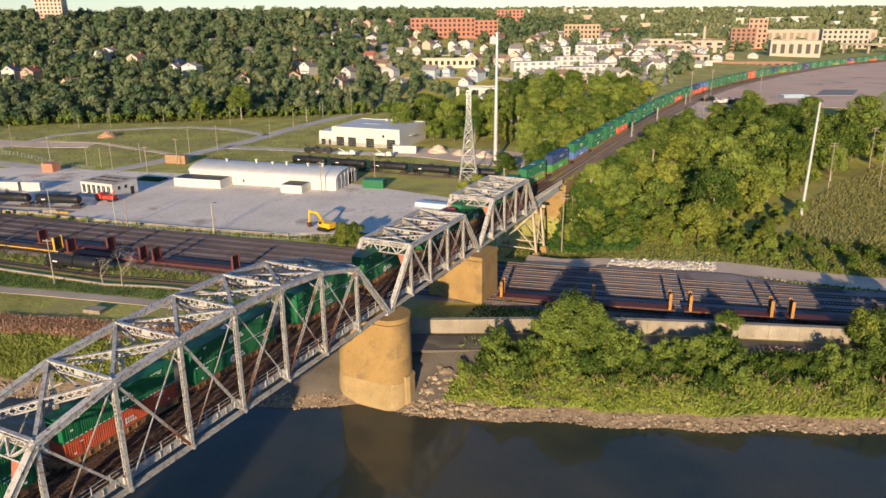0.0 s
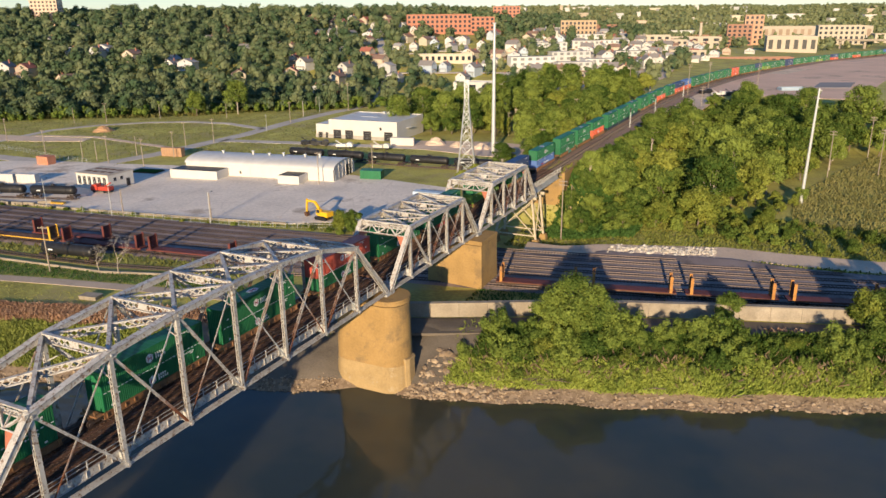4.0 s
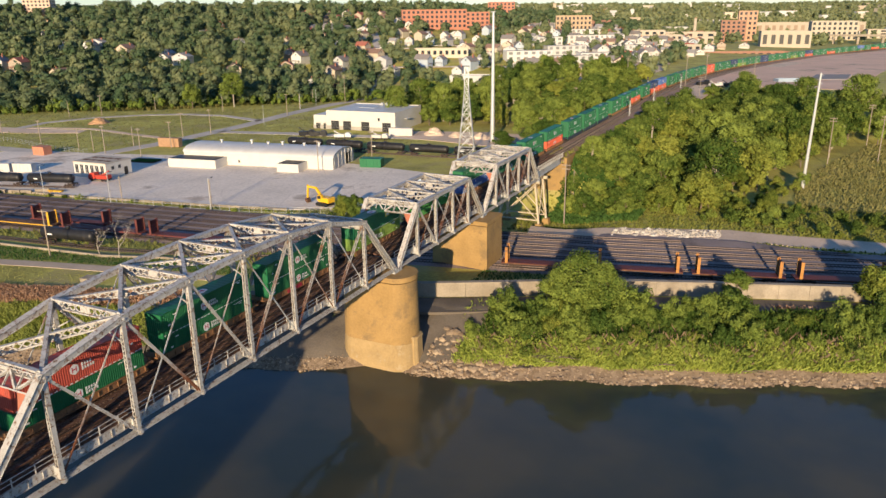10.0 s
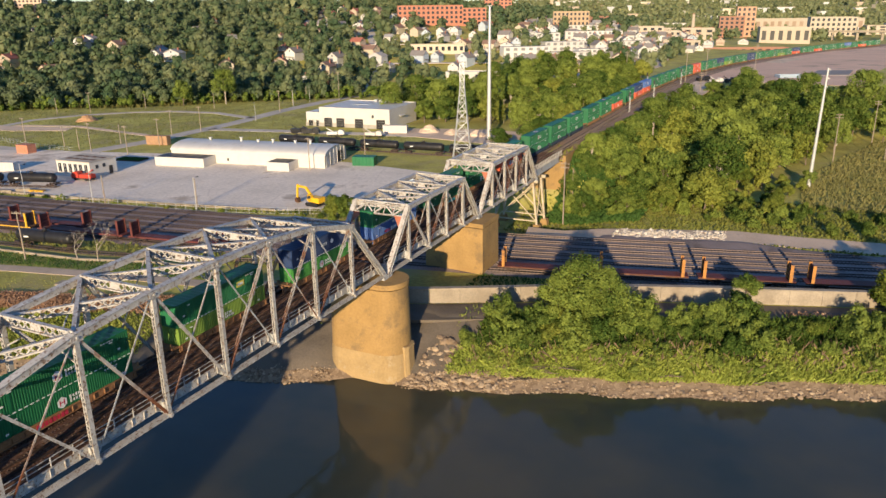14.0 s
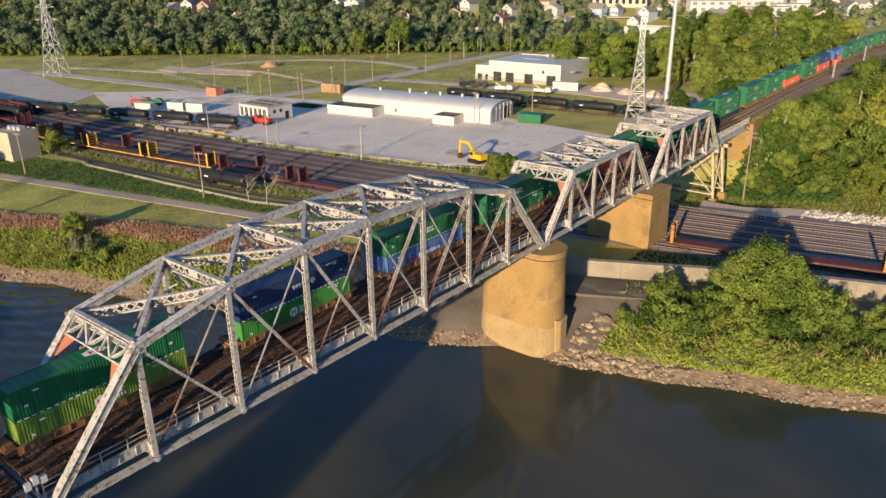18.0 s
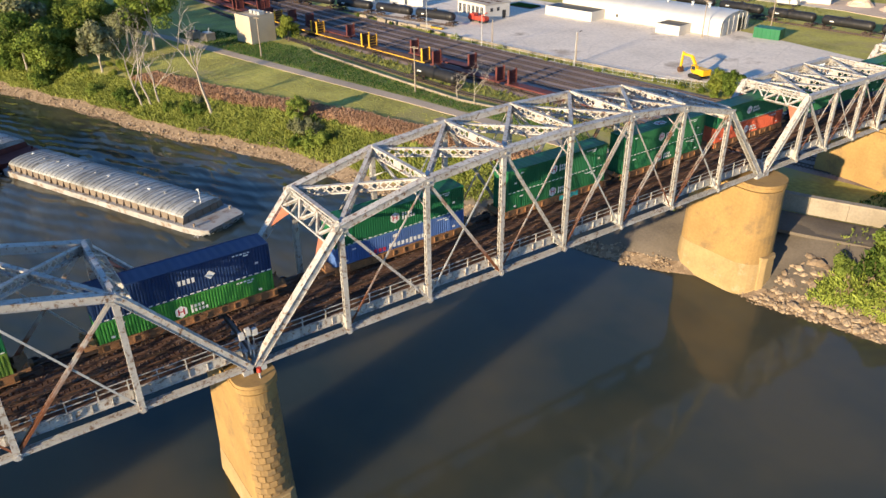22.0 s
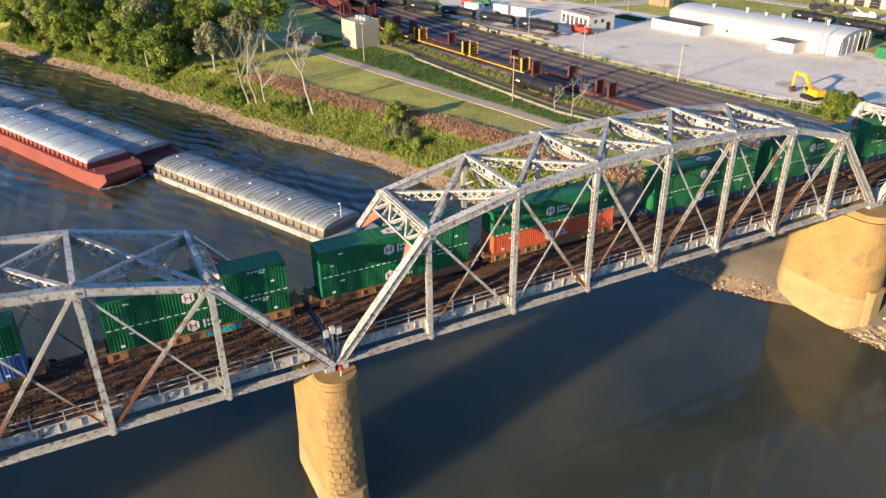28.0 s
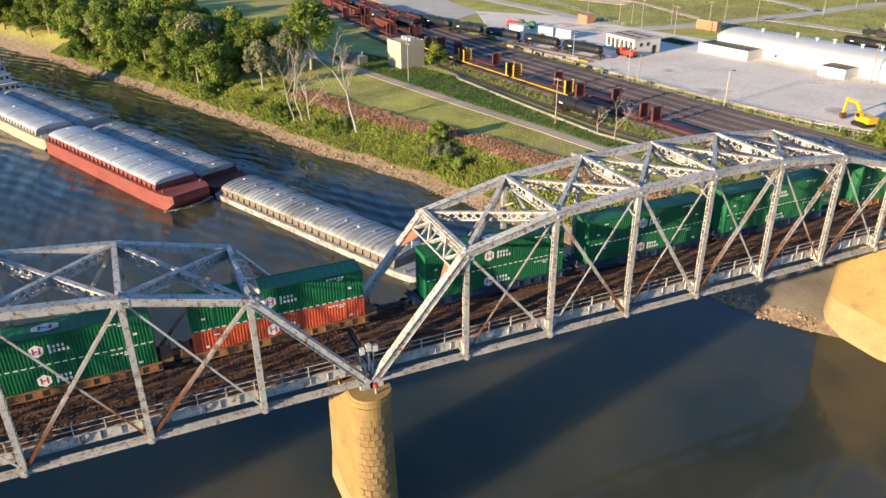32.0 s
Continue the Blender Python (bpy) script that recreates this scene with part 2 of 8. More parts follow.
def rust_below(m, z0, z1):
    """Rust that has eaten the paint on the low ends of bars."""
    nn, ln = m.node_tree.nodes, m.node_tree.links
    p = nn["Principled BSDF"]
    colour = p.inputs["Base Color"].links[0].from_socket
    g, xyz, nz = nn.new("ShaderNodeNewGeometry"), nn.new("ShaderNodeSeparateXYZ"), nn.new("ShaderNodeTexNoise")
    nz.inputs["Scale"].default_value, nz.inputs["Detail"].default_value = 0.9, 5.0
    ln.new(g.outputs["Position"], xyz.inputs[0])
    ln.new(g.outputs["Position"], nz.inputs["Vector"])
    h = nn.new("ShaderNodeMath")
    h.operation = "MULTIPLY_ADD"
    ln.new(nz.outputs["Fac"], h.inputs[0])
    h.inputs[1].default_value = 5.0
    ln.new(xyz.outputs["Z"], h.inputs[2])
    r = nn.new("ShaderNodeMapRange")
    r.inputs["From Min"].default_value, r.inputs["From Max"].default_value = z0 + 2.5, z1 + 2.5
    ln.new(h.outputs[0], r.inputs["Value"])
    mx = nn.new("ShaderNodeMix")
    mx.data_type = "RGBA"
    ln.new(r.outputs[0], mx.inputs["Factor"])
    mx.inputs["A"].default_value = (0.20, 0.075, 0.035, 1)
    ln.new(colour, mx.inputs["B"])
    ln.new(mx.outputs["Result"], p.inputs["Base Color"])
    return m


RUSTY = rust_below(RUSTY, 20.5, 24.0)
RUST = surface("rust", (0.11, 0.055, 0.032), 0.85, 0.0, 0.4, 0.8, 8.0, 0.2, (0.22, 0.12, 0.07), 0.5, 0.4)
DECK = surface("rusty_timber_deck", (0.105, 0.055, 0.037), 0.9, 0.0, 0.45, 0.7, 7.0, 0.3, (0.18, 0.14, 0.12), 0.4, 0.35)
DECKSTONE = surface("dark_deck_stones", (0.15, 0.105, 0.085), 0.95, 0.0, 0.4, 0.5, 4.0, 0.3)
RAIL = surface("rail_steel", (0.075, 0.052, 0.045), 0.5, 0.4, 0.3, 0.8, 12.0, 0.1)
PIER = surface("golden_pier_concrete", (0.335, 0.212, 0.08), 0.9, 0.0, 0.2, 0.25, 3.0, 0.2, (0.225, 0.15, 0.07), 0.5, 0.22)
NOSE = surface("dark_pier_masonry", (0.285, 0.185, 0.08), 0.95, 0.0, 0.25, 0.6, 4.0, 0.6, (0.19, 0.135, 0.075), 0.5, 0.35)
CONCRETE = surface("pale_concrete", (0.42, 0.39, 0.35), 0.9, 0.0, 0.2, 0.12, 2.0, 0.15, (0.26, 0.24, 0.21), 0.4, 0.09, world_space=True)
LOT = surface("worn_lot_concrete", (0.77, 0.68, 0.575), 0.9, 0.0, 0.25, 0.06, 1.1, 0.1, (0.46, 0.38, 0.30), 0.48, 0.06, world_space=True)
WHITE = surface("white_painted_wall", (0.58, 0.56, 0.52), 0.6, 0.0, 0.08, 0.3, 5.0, 0.05, (0.55, 0.52, 0.47), 0.2, 0.3)
ROOFW = surface("white_metal_roof", (0.55, 0.55, 0.54), 0.5, 0.0, 0.1, 0.3, 5.0, 0.05, (0.48, 0.46, 0.43), 0.3, 0.25)
DARK = surface("dark_opening", (0.02, 0.02, 0.022), 0.5, 0.0, 0.3, 1.0, 5.0, 0.0)
BLACK = surface("black_tank_paint", (0.018, 0.018, 0.02), 0.45, 0.0, 0.4, 0.6, 6.0, 0.05, (0.07, 0.055, 0.045), 0.35, 0.6)
BALLAST = surface("brown_ballast", (0.275, 0.215, 0.195), 0.95, 0.0, 0.4, 0.12, 4.0, 0.5, (0.15, 0.115, 0.10), 0.5, 0.1, world_space=True)
TIE = surface("old_tie_timber", (0.125, 0.10, 0.09), 0.9, 0.0, 0.4, 1.0, 6.0, 0.2)
DIRT = surface("pale_dirt", (0.66, 0.505, 0.37), 0.95, 0.0, 0.25, 0.08, 2.0, 0.3, (0.36, 0.29, 0.21), 0.4, 0.1, world_space=True)
ROAD = surface("grey_asphalt_road", (0.52, 0.465, 0.40), 0.9, 0.0, 0.2, 0.1, 3.0, 0.1, (0.28, 0.255, 0.22), 0.35, 0.15, world_space=True)
ROCK = surface("broken_bank_rock", (0.30, 0.25, 0.205), 0.95, 0.0, 0.45, 0.7, 3.0, 0.4, vary=0.3)
BARK = surface("bark", (0.16, 0.125, 0.095), 0.95, 0.0, 0.35, 0.8, 6.0, 0.4)
PALEBARK = surface("bleached_dead_wood", (0.38, 0.33, 0.275), 0.9, 0.0, 0.25, 0.8, 6.0, 0.3)
GALV = surface("galvanised_steel", (0.50, 0.51, 0.51), 0.45, 0.3, 0.12, 0.5, 6.0, 0.05)
POLEWOOD = surface("weathered_pole_wood", (0.30, 0.25, 0.20), 0.9, 0.0, 0.25, 1.0, 7.0, 0.2)
YELLOW = surface("worn_yellow_paint", (0.62, 0.36, 0.03), 0.55, 0.0, 0.2, 0.8, 6.0, 0.05, (0.20, 0.11, 0.05), 0.4, 0.6)
MAROON = surface("maroon_paint", (0.13, 0.035, 0.03), 0.7, 0.0, 0.3, 0.7, 6.0, 0.05, (0.07, 0.04, 0.03), 0.4, 0.6)
RED = surface("red_paint", (0.50, 0.05, 0.03), 0.5, 0.0, 0.2, 0.8, 6.0, 0.05)
BRICK = surface("red_brick", (0.36, 0.15, 0.10), 0.9, 0.0, 0.2, 0.3, 4.0, 0.1, (0.26, 0.12, 0.085), 0.35, 0.2, vary=0.1)
GLASSY = surface("window_glass", (0.03, 0.035, 0.045), 0.12, 0.0, 0.3, 0.4, 2.0, 0.0, spec=0.8)
LEAF = foliage("broad_leaves", (0.055, 0.098, 0.021), (0.260, 0.320, 0.066))
LEAF_Y = foliage("yellow_green_leaves", (0.085, 0.125, 0.022), (0.325, 0.345, 0.068))
# leaf greens made paler and bluer, so the colour carries distance haze
LEAF_HAZE = foliage("hazed_leaves", (0.070, 0.115, 0.060), (0.370, 0.375, 0.190), grain=0.15, patch=0.06)
LEAF_GREY = foliage("grey_green_leaves", (0.14, 0.155, 0.08), (0.29, 0.29, 0.16))
GRASS = foliage("tall_grass", (0.145, 0.185, 0.042), (0.390, 0.420, 0.105))
DRYWEED = foliage("dry_weeds", (0.36, 0.215, 0.135), (0.62, 0.42, 0.28))
DRYSTEM = foliage("dry_brown_stems", (0.18, 0.13, 0.08), (0.34, 0.26, 0.17))
# deep lush green; on the ground it also carries painted shade
LUSH_SHADE = foliage("lush_grass", (0.030, 0.075, 0.018), (0.075, 0.140, 0.035))


def seams(m, size, width, colour):
    """Cracks and old joints that run in a net over a paved surface."""
    nn, ln = m.node_tree.nodes, m.node_tree.links
    p = nn["Principled BSDF"]
    was = p.inputs["Base Color"].links[0].from_socket
    g, v, r, mx = nn.new("ShaderNodeNewGeometry"), nn.new("ShaderNodeTexVoronoi"), nn.new("ShaderNodeMapRange"), nn.new("ShaderNodeMix")
    v.feature = "DISTANCE_TO_EDGE"
    v.inputs["Scale"].default_value = 1 / size
    ln.new(g.outputs["Position"], v.inputs["Vector"])
    r.inputs["From Min"].default_value, r.inputs["From Max"].default_value = width / size * 0.4, width / size
    r.inputs["To Min"].default_value, r.inputs["To Max"].default_value = 0.22, 0.0
    ln.new(v.outputs["Distance"], r.inputs["Value"])
    mx.data_type = "RGBA"
    ln.new(r.outputs[0], mx.inputs["Factor"])
    ln.new(was, mx.inputs["A"])
    mx.inputs["B"].default_value = rgba(colour)
    ln.new(mx.outputs["Result"], p.inputs["Base Color"])
    return m


LOT = seams(LOT, 13.0, 0.22, (0.45, 0.39, 0.32))

# ---- the lie of the land ----
BANK_X = np.array([-900, -500, -330, -284, -250, -219, -181, -140, -110, -82, -72, -66, -57, -50, -40, -22, 4, 20, 100, 400, 900.0])
BANK_Y = np.array([-290, -95, -11, 9.5, 25, 37, 53, 71, 81.5, 91.8, 97.5, 101, 101, 101.8, 105.8, 113.5, 123.5, 129.5, 158, 265, 440.0])
YARD_X = np.array([-700, -420, -311, -240, -140, -60, 20, 120, 400, 900.0])
YARD_Y = np.array([95, 104, 108, 113, 127.0, 140, 160, 192, 300, 490.0])   # near edge of the yard's tracks
RAIL_Z, TRAIN_X, BRIDGE_X = 20.05, -69.7, -67.57


def step(v, a, b):
    k = np.clip((np.asarray(v, float) - a) / (b - a), 0, 1)
    return k * k * (3 - 2 * k)


def bank(x):
    return np.interp(x, BANK_X, BANK_Y) + 0.8 * np.sin(np.asarray(x) * 0.11) + 0.5 * np.sin(np.asarray(x) * 0.37 + 1)


def yard(x):
    x = np.asarray(x, float)
    return (np.interp(x - 20, YARD_X, YARD_Y) + np.interp(x, YARD_X, YARD_Y) + np.interp(x + 20, YARD_X, YARD_Y)) / 3


def line_x(y):
    """The main line's middle east or west of the bridge's line, in the far curve."""
    return TRAIN_X + 3.6e-4 * np.maximum(0, np.asarray(y, float) - 340) ** 2


def fall(y):
    """How far the main line has come down in its far curve."""
    return 5.0 * step(y, 380, 950)


def lie(x, y):
    """The ground's height."""
    x, y = np.asarray(x, float), np.asarray(y, float)
    d = (x + 274) * -0.615 + (y - 402) * 0.789
    a = (x + 274) * 0.789 + (y - 402) * 0.615
    plain = 6.5 + 13.0 * np.maximum(step(y, 345, 430) * step(x, -210, -120), step(d, 10, 170))
    plain = plain - fall(y) * step(x, -240, -150)
    hill = 38 * step(d, 20, 560) * (1 - step(a, 130, 640))
    far = (46 + 9 * np.sin(x * 0.0031 + 1) * np.sin(y * 0.0023)) * step(np.hypot(x, y), 1150, 2700)
    z = np.maximum(plain + hill, plain + far)
    z = z + 0.5 * np.sin(x * 0.021) * np.sin(y * 0.027) * step(d, -40, 60)
    # the main line's embankment north of the bridge
    off = np.abs(x - line_x(y) - 2.1)
    top = 19.35 - fall(y)
    crest = top - np.maximum(0, off - 7.5) / 1.7
    z = np.where(y > 200, np.maximum(z, np.minimum(crest, top) - 12 * (1 - step(y, 200, 214))), z)
    # low ground under the last spans
    z = z - 2.6 * step(y, 166, 176) * (1 - step(y, 205, 230)) * step(x, -95, -75) * (1 - step(x, -56, -40))
    # the river
    w = y - bank(x)
    low = np.where(w < 0, np.maximum(-4.0, w * 0.35), np.minimum(z, w * 0.42 + 0.25 * np.sin(x * 0.9) * np.sin(y * 0.7)))
    return np.where(w < 16, np.minimum(low, z), z)


def spread(parts):
    out = []
    for a, b, s in parts:
        out += list(np.arange(a, b, s))
    return np.array(out)


def soil():
    """Grass and weeds on the plain, mud and gravel at the water's edge."""
    m = surface("grass_ground", (0.390, 0.360, 0.085), 0.95, 0.0, 0.5, 0.09, 1.2, 0.4, (0.36, 0.31, 0.12), 0.55, 0.06, world_space=True)
    nt = m.node_tree
    nn, ln = nt.nodes, nt.links
    p = nn["Principled BSDF"]
    colour = p.inputs["Base Color"].links[0].from_socket
    g = nn.new("ShaderNodeNewGeometry")
    xyz = nn.new("ShaderNodeSeparateXYZ")
    ln.new(g.outputs["Position"], xyz.inputs[0])
    nz = nn.new("ShaderNodeTexNoise")
    nz.inputs["Scale"].default_value, nz.inputs["Detail"].default_value = 0.35, 5.0
    ln.new(g.outputs["Position"], nz.inputs["Vector"])
    h = nn.new("ShaderNodeMath")
    h.operation = "MULTIPLY_ADD"
    ln.new(nz.outputs["Fac"], h.inputs[0])
    h.inputs[1].default_value = 4.0
    ln.new(xyz.outputs["Z"], h.inputs[2])
    r = nn.new("ShaderNodeMapRange")
    r.inputs["From Min"].default_value, r.inputs["From Max"].default_value = 4.0, 6.2
    ln.new(h.outputs[0], r.inputs["Value"])
    st = nn.new("ShaderNodeTexVoronoi")
    st.inputs["Scale"].default_value = 1.6
    ln.new(g.outputs["Position"], st.inputs["Vector"])
    hs = nn.new("ShaderNodeMix")
    hs.data_type = "RGBA"
    ln.new(st.outputs["Color"], hs.inputs["Factor"])
    hs.inputs["A"].default_value, hs.inputs["B"].default_value = (0.16, 0.11, 0.07, 1), (0.34, 0.255, 0.17, 1)
    mx = nn.new("ShaderNodeMix")
    mx.data_type = "RGBA"
    ln.new(r.outputs[0], mx.inputs["Factor"])
    ln.new(hs.outputs["Result"], mx.inputs["A"])
    ln.new(colour, mx.inputs["B"])
    ln.new(mx.outputs["Result"], p.inputs["Base Color"])
    return m


def ground():
    xs = spread([(-4500, -1400, 150), (-1400, -520, 25), (-520, -360, 10), (-360, 150, 2.6), (150, 420, 14), (420, 1200, 60), (1200, 4600, 200)])
    ys = spread([(-2600, -400, 200), (-400, -120, 30), (-120, -40, 8), (-40, 235, 2.6), (235, 470, 7), (470, 1300, 25), (1300, 4700, 150)])
    gx, gy = np.meshgrid(xs, ys)
    gz = lie(gx, gy)
    v = np.stack([gx.ravel(), gy.ravel(), gz.ravel()], 1)
    nx, ny = len(xs), len(ys)
    i = (np.arange(ny - 1)[:, None] * nx + np.arange(nx - 1)[None, :]).ravel()
    f = np.stack([i, i + 1, i + 1 + nx, i + nx], 1)
    me = bpy.data.meshes.new("ground")
    me.from_pydata(v.tolist(), [], f.tolist())
    me.polygons.foreach_set("use_smooth", [True] * len(me.polygons))
    me.materials.append(soil())
    whole("ground", me, None, label="grassy ground with a stony river bank", category="ground", kind="structure")


def water():
    m = bpy.data.materials.new("river_water")
    m.use_nodes = True
    nt = m.node_tree
    nn, ln = nt.nodes, nt.links
    p = nn["Principled BSDF"]
    p.inputs["Roughness"].default_value, p.inputs["IOR"].default_value = 0.035, 1.33
    p.subsurface_method = "BURLEY"
    p.inputs["Subsurface Weight"].default_value, p.inputs["Subsurface Scale"].default_value = 1.0, 9.0
    p.inputs["Subsurface Radius"].default_value = (0.8, 0.8, 0.7)
    g = nn.new("ShaderNodeNewGeometry")
    mp = nn.new("ShaderNodeMapping")
    mp.inputs["Rotation"].default_value = (0, 0, radians(-66))
    mp.inputs["Scale"].default_value = (0.035, 0.21, 1)
    ln.new(g.outputs["Position"], mp.inputs["Vector"])
    n1, n2, n3 = (nn.new("ShaderNodeTexNoise") for _ in range(3))
    n1.inputs["Scale"].default_value, n1.inputs["Detail"].default_value = 1.0, 1.5
    n2.inputs["Scale"].default_value, n2.inputs["Detail"].default_value = 2.6, 3.0
    n3.inputs["Scale"].default_value, n3.inputs["Detail"].default_value = 0.03, 4.0
    ln.new(mp.outputs[0], n1.inputs["Vector"])
    ln.new(g.outputs["Position"], n2.inputs["Vector"])
    ln.new(g.outputs["Position"], n3.inputs["Vector"])
    cr = nn.new("ShaderNodeMix")
    cr.data_type = "RGBA"
    mr = nn.new("ShaderNodeMapRange")
    mr.inputs["From Min"].default_value, mr.inputs["From Max"].default_value = 0.4, 0.62
    ln.new(n3.outputs["Fac"], mr.inputs["Value"])
    ln.new(mr.outputs[0], cr.inputs["Factor"])
    cr.inputs["A"].default_value, cr.inputs["B"].default_value = (0.034, 0.046, 0.042, 1), (0.082, 0.074, 0.046, 1)
    ln.new(cr.outputs["Result"], p.inputs["Base Color"])
    b1, b2 = nn.new("ShaderNodeBump"), nn.new("ShaderNodeBump")
    b1.inputs["Distance"].default_value = 2.2
    sx = nn.new("ShaderNodeSeparateXYZ")
    ln.new(g.outputs["Position"], sx.inputs[0])
    calm = nn.new("ShaderNodeMapRange")           # the tow stirs the water upstream of the bridge
    calm.inputs["From Min"].default_value, calm.inputs["From Max"].default_value = -150, -84
    calm.inputs["To Min"].default_value, calm.inputs["To Max"].default_value = 0.6, 0.03
    ln.new(sx.outputs["X"], calm.inputs["Value"])
    ln.new(calm.outputs[0], b1.inputs["Strength"])
    b2.inputs["Strength"].default_value, b2.inputs["Distance"].default_value = 0.12, 0.04
    wv = nn.new("ShaderNodeTexWave")                # the tow's swell
    wv.bands_direction = "Y"
    wv.inputs["Scale"].default_value, wv.inputs["Distortion"].default_value, wv.inputs["Detail"].default_value, wv.inputs["Detail Scale"].default_value = 0.15, 9.0, 3.0, 0.4
    mp2 = nn.new("ShaderNodeMapping")
    mp2.inputs["Rotation"].default_value = (0, 0, radians(-64))
    mp2.inputs["Scale"].default_value = (0.35, 1, 1)
    ln.new(g.outputs["Position"], mp2.inputs["Vector"])
    ln.new(mp2.outputs[0], wv.inputs["Vector"])
    swell = nn.new("ShaderNodeMath")
    swell.operation = "MULTIPLY_ADD"
    ln.new(wv.outputs["Fac"], swell.inputs[0])
    swell.inputs[1].default_value = 0.07
    ln.new(n1.outputs["Fac"], swell.inputs[2])
    ln.new(swell.outputs[0], b1.inputs["Height"])
    ln.new(n2.outputs["Fac"], b2.inputs["Height"])
    ln.new(b1.outputs[0], b2.inputs["Normal"])
    ln.new(b2.outputs[0], p.inputs["Normal"])
    g2 = Geo().add([(-2500, -2500, 0), (2500, -2500, 0), (2500, 900, 0), (-2500, 900, 0)], [(0, 1, 2, 3)])
    whole("water", g2, m, label="dark brown slow river water", category="river", kind="structure")


def strip(name, line, width, height, material, label, category, kind="structure", over=0.1):
    """A road or path laid along a line of places on the ground, as a low slab."""
    pts = [Vector((x, y, 0)) for x, y in line]
    fine = []
    for a, b in zip(pts, pts[1:]):
        n = max(1, int((b - a).length / 4))
        fine += [a.lerp(b, i / n) for i in range(n)]
    fine.append(pts[-1])
    rings = []
    for i, c in enumerate(fine):
        d = (fine[min(i + 1, len(fine) - 1)] - fine[max(i - 1, 0)]).normalized()
        s = Vector((-d.y, d.x, 0)) * width / 2
        l, r = c + s, c - s
        zl, zr = float(lie(l.x, l.y)) + over, float(lie(r.x, r.y)) + over
        zm = max(zl, zr, float(lie(c.x, c.y)) + over)
        rings.append([(l.x, l.y, zm), (r.x, r.y, zm), (r.x, r.y, zm - height), (l.x, l.y, zm - height)])
    return whole(name, Geo().loft(rings), material, label=label, category=category, kind=kind)


def slab(name, poly, z0, z1, material, label, category):
    return whole(name, Geo().prism(poly, z0, z1), material, label=label, category=category, kind="structure")


def sheet(name, x0, x1, low, high, material, label, category, over=0.07, step_x=2.0, rows=16):
    """Bare earth laid over the ground between two lines."""
    xs = np.arange(x0, x1 + 0.01, step_x)
    v, f = [], []
    for x in xs:
        a, b = float(low(x)), float(high(x))
        for k in range(rows):
            y = a + (b - a) * k / (rows - 1)
            v.append((x, y, float(lie(x, y)) + (over if 0 < k < rows - 1 else -0.15)))
    for i in range(len(xs) - 1):
        for k in range(rows - 1):
            q = i * rows + k
            f.append((q, q + rows, q + rows + 1, q + 1))
    whole(name, Geo().add(v, f), material, label=label, category=category, kind="structure", smooth=True)


ground()
water()
APRON = surface("bare_bank_dirt", (0.135, 0.112, 0.088), 0.95, 0.0, 0.35, 0.2, 3.0, 0.5, (0.15, 0.125, 0.095), 0.5, 0.15, world_space=True)
sheet("bare_bank", -112, -50, lambda x: bank(x) + 2.2, lambda x: np.interp(x, [-112, -98, -80, -62.8, -48], [103, 109.3, 113.8, 120.5, 127.6]), APRON, "bare trodden earth under the bridge", "ground", 0.28)
LOT_POLY = [(-262, 146), (-208, 150.5), (-160, 158.5), (-131, 164.5), (-112, 176), (-103, 196), (-106, 224), (-150, 229), (-232, 215), (-300, 196), (-330, 170)]
slab("concrete_lot", LOT_POLY, 6.2, 6.62, LOT, "wide empty lot of stained worn concrete", "lot")

# ---- the bridge ----
NEAR, FAR, LOW = -62.4, -72.74, 17.9


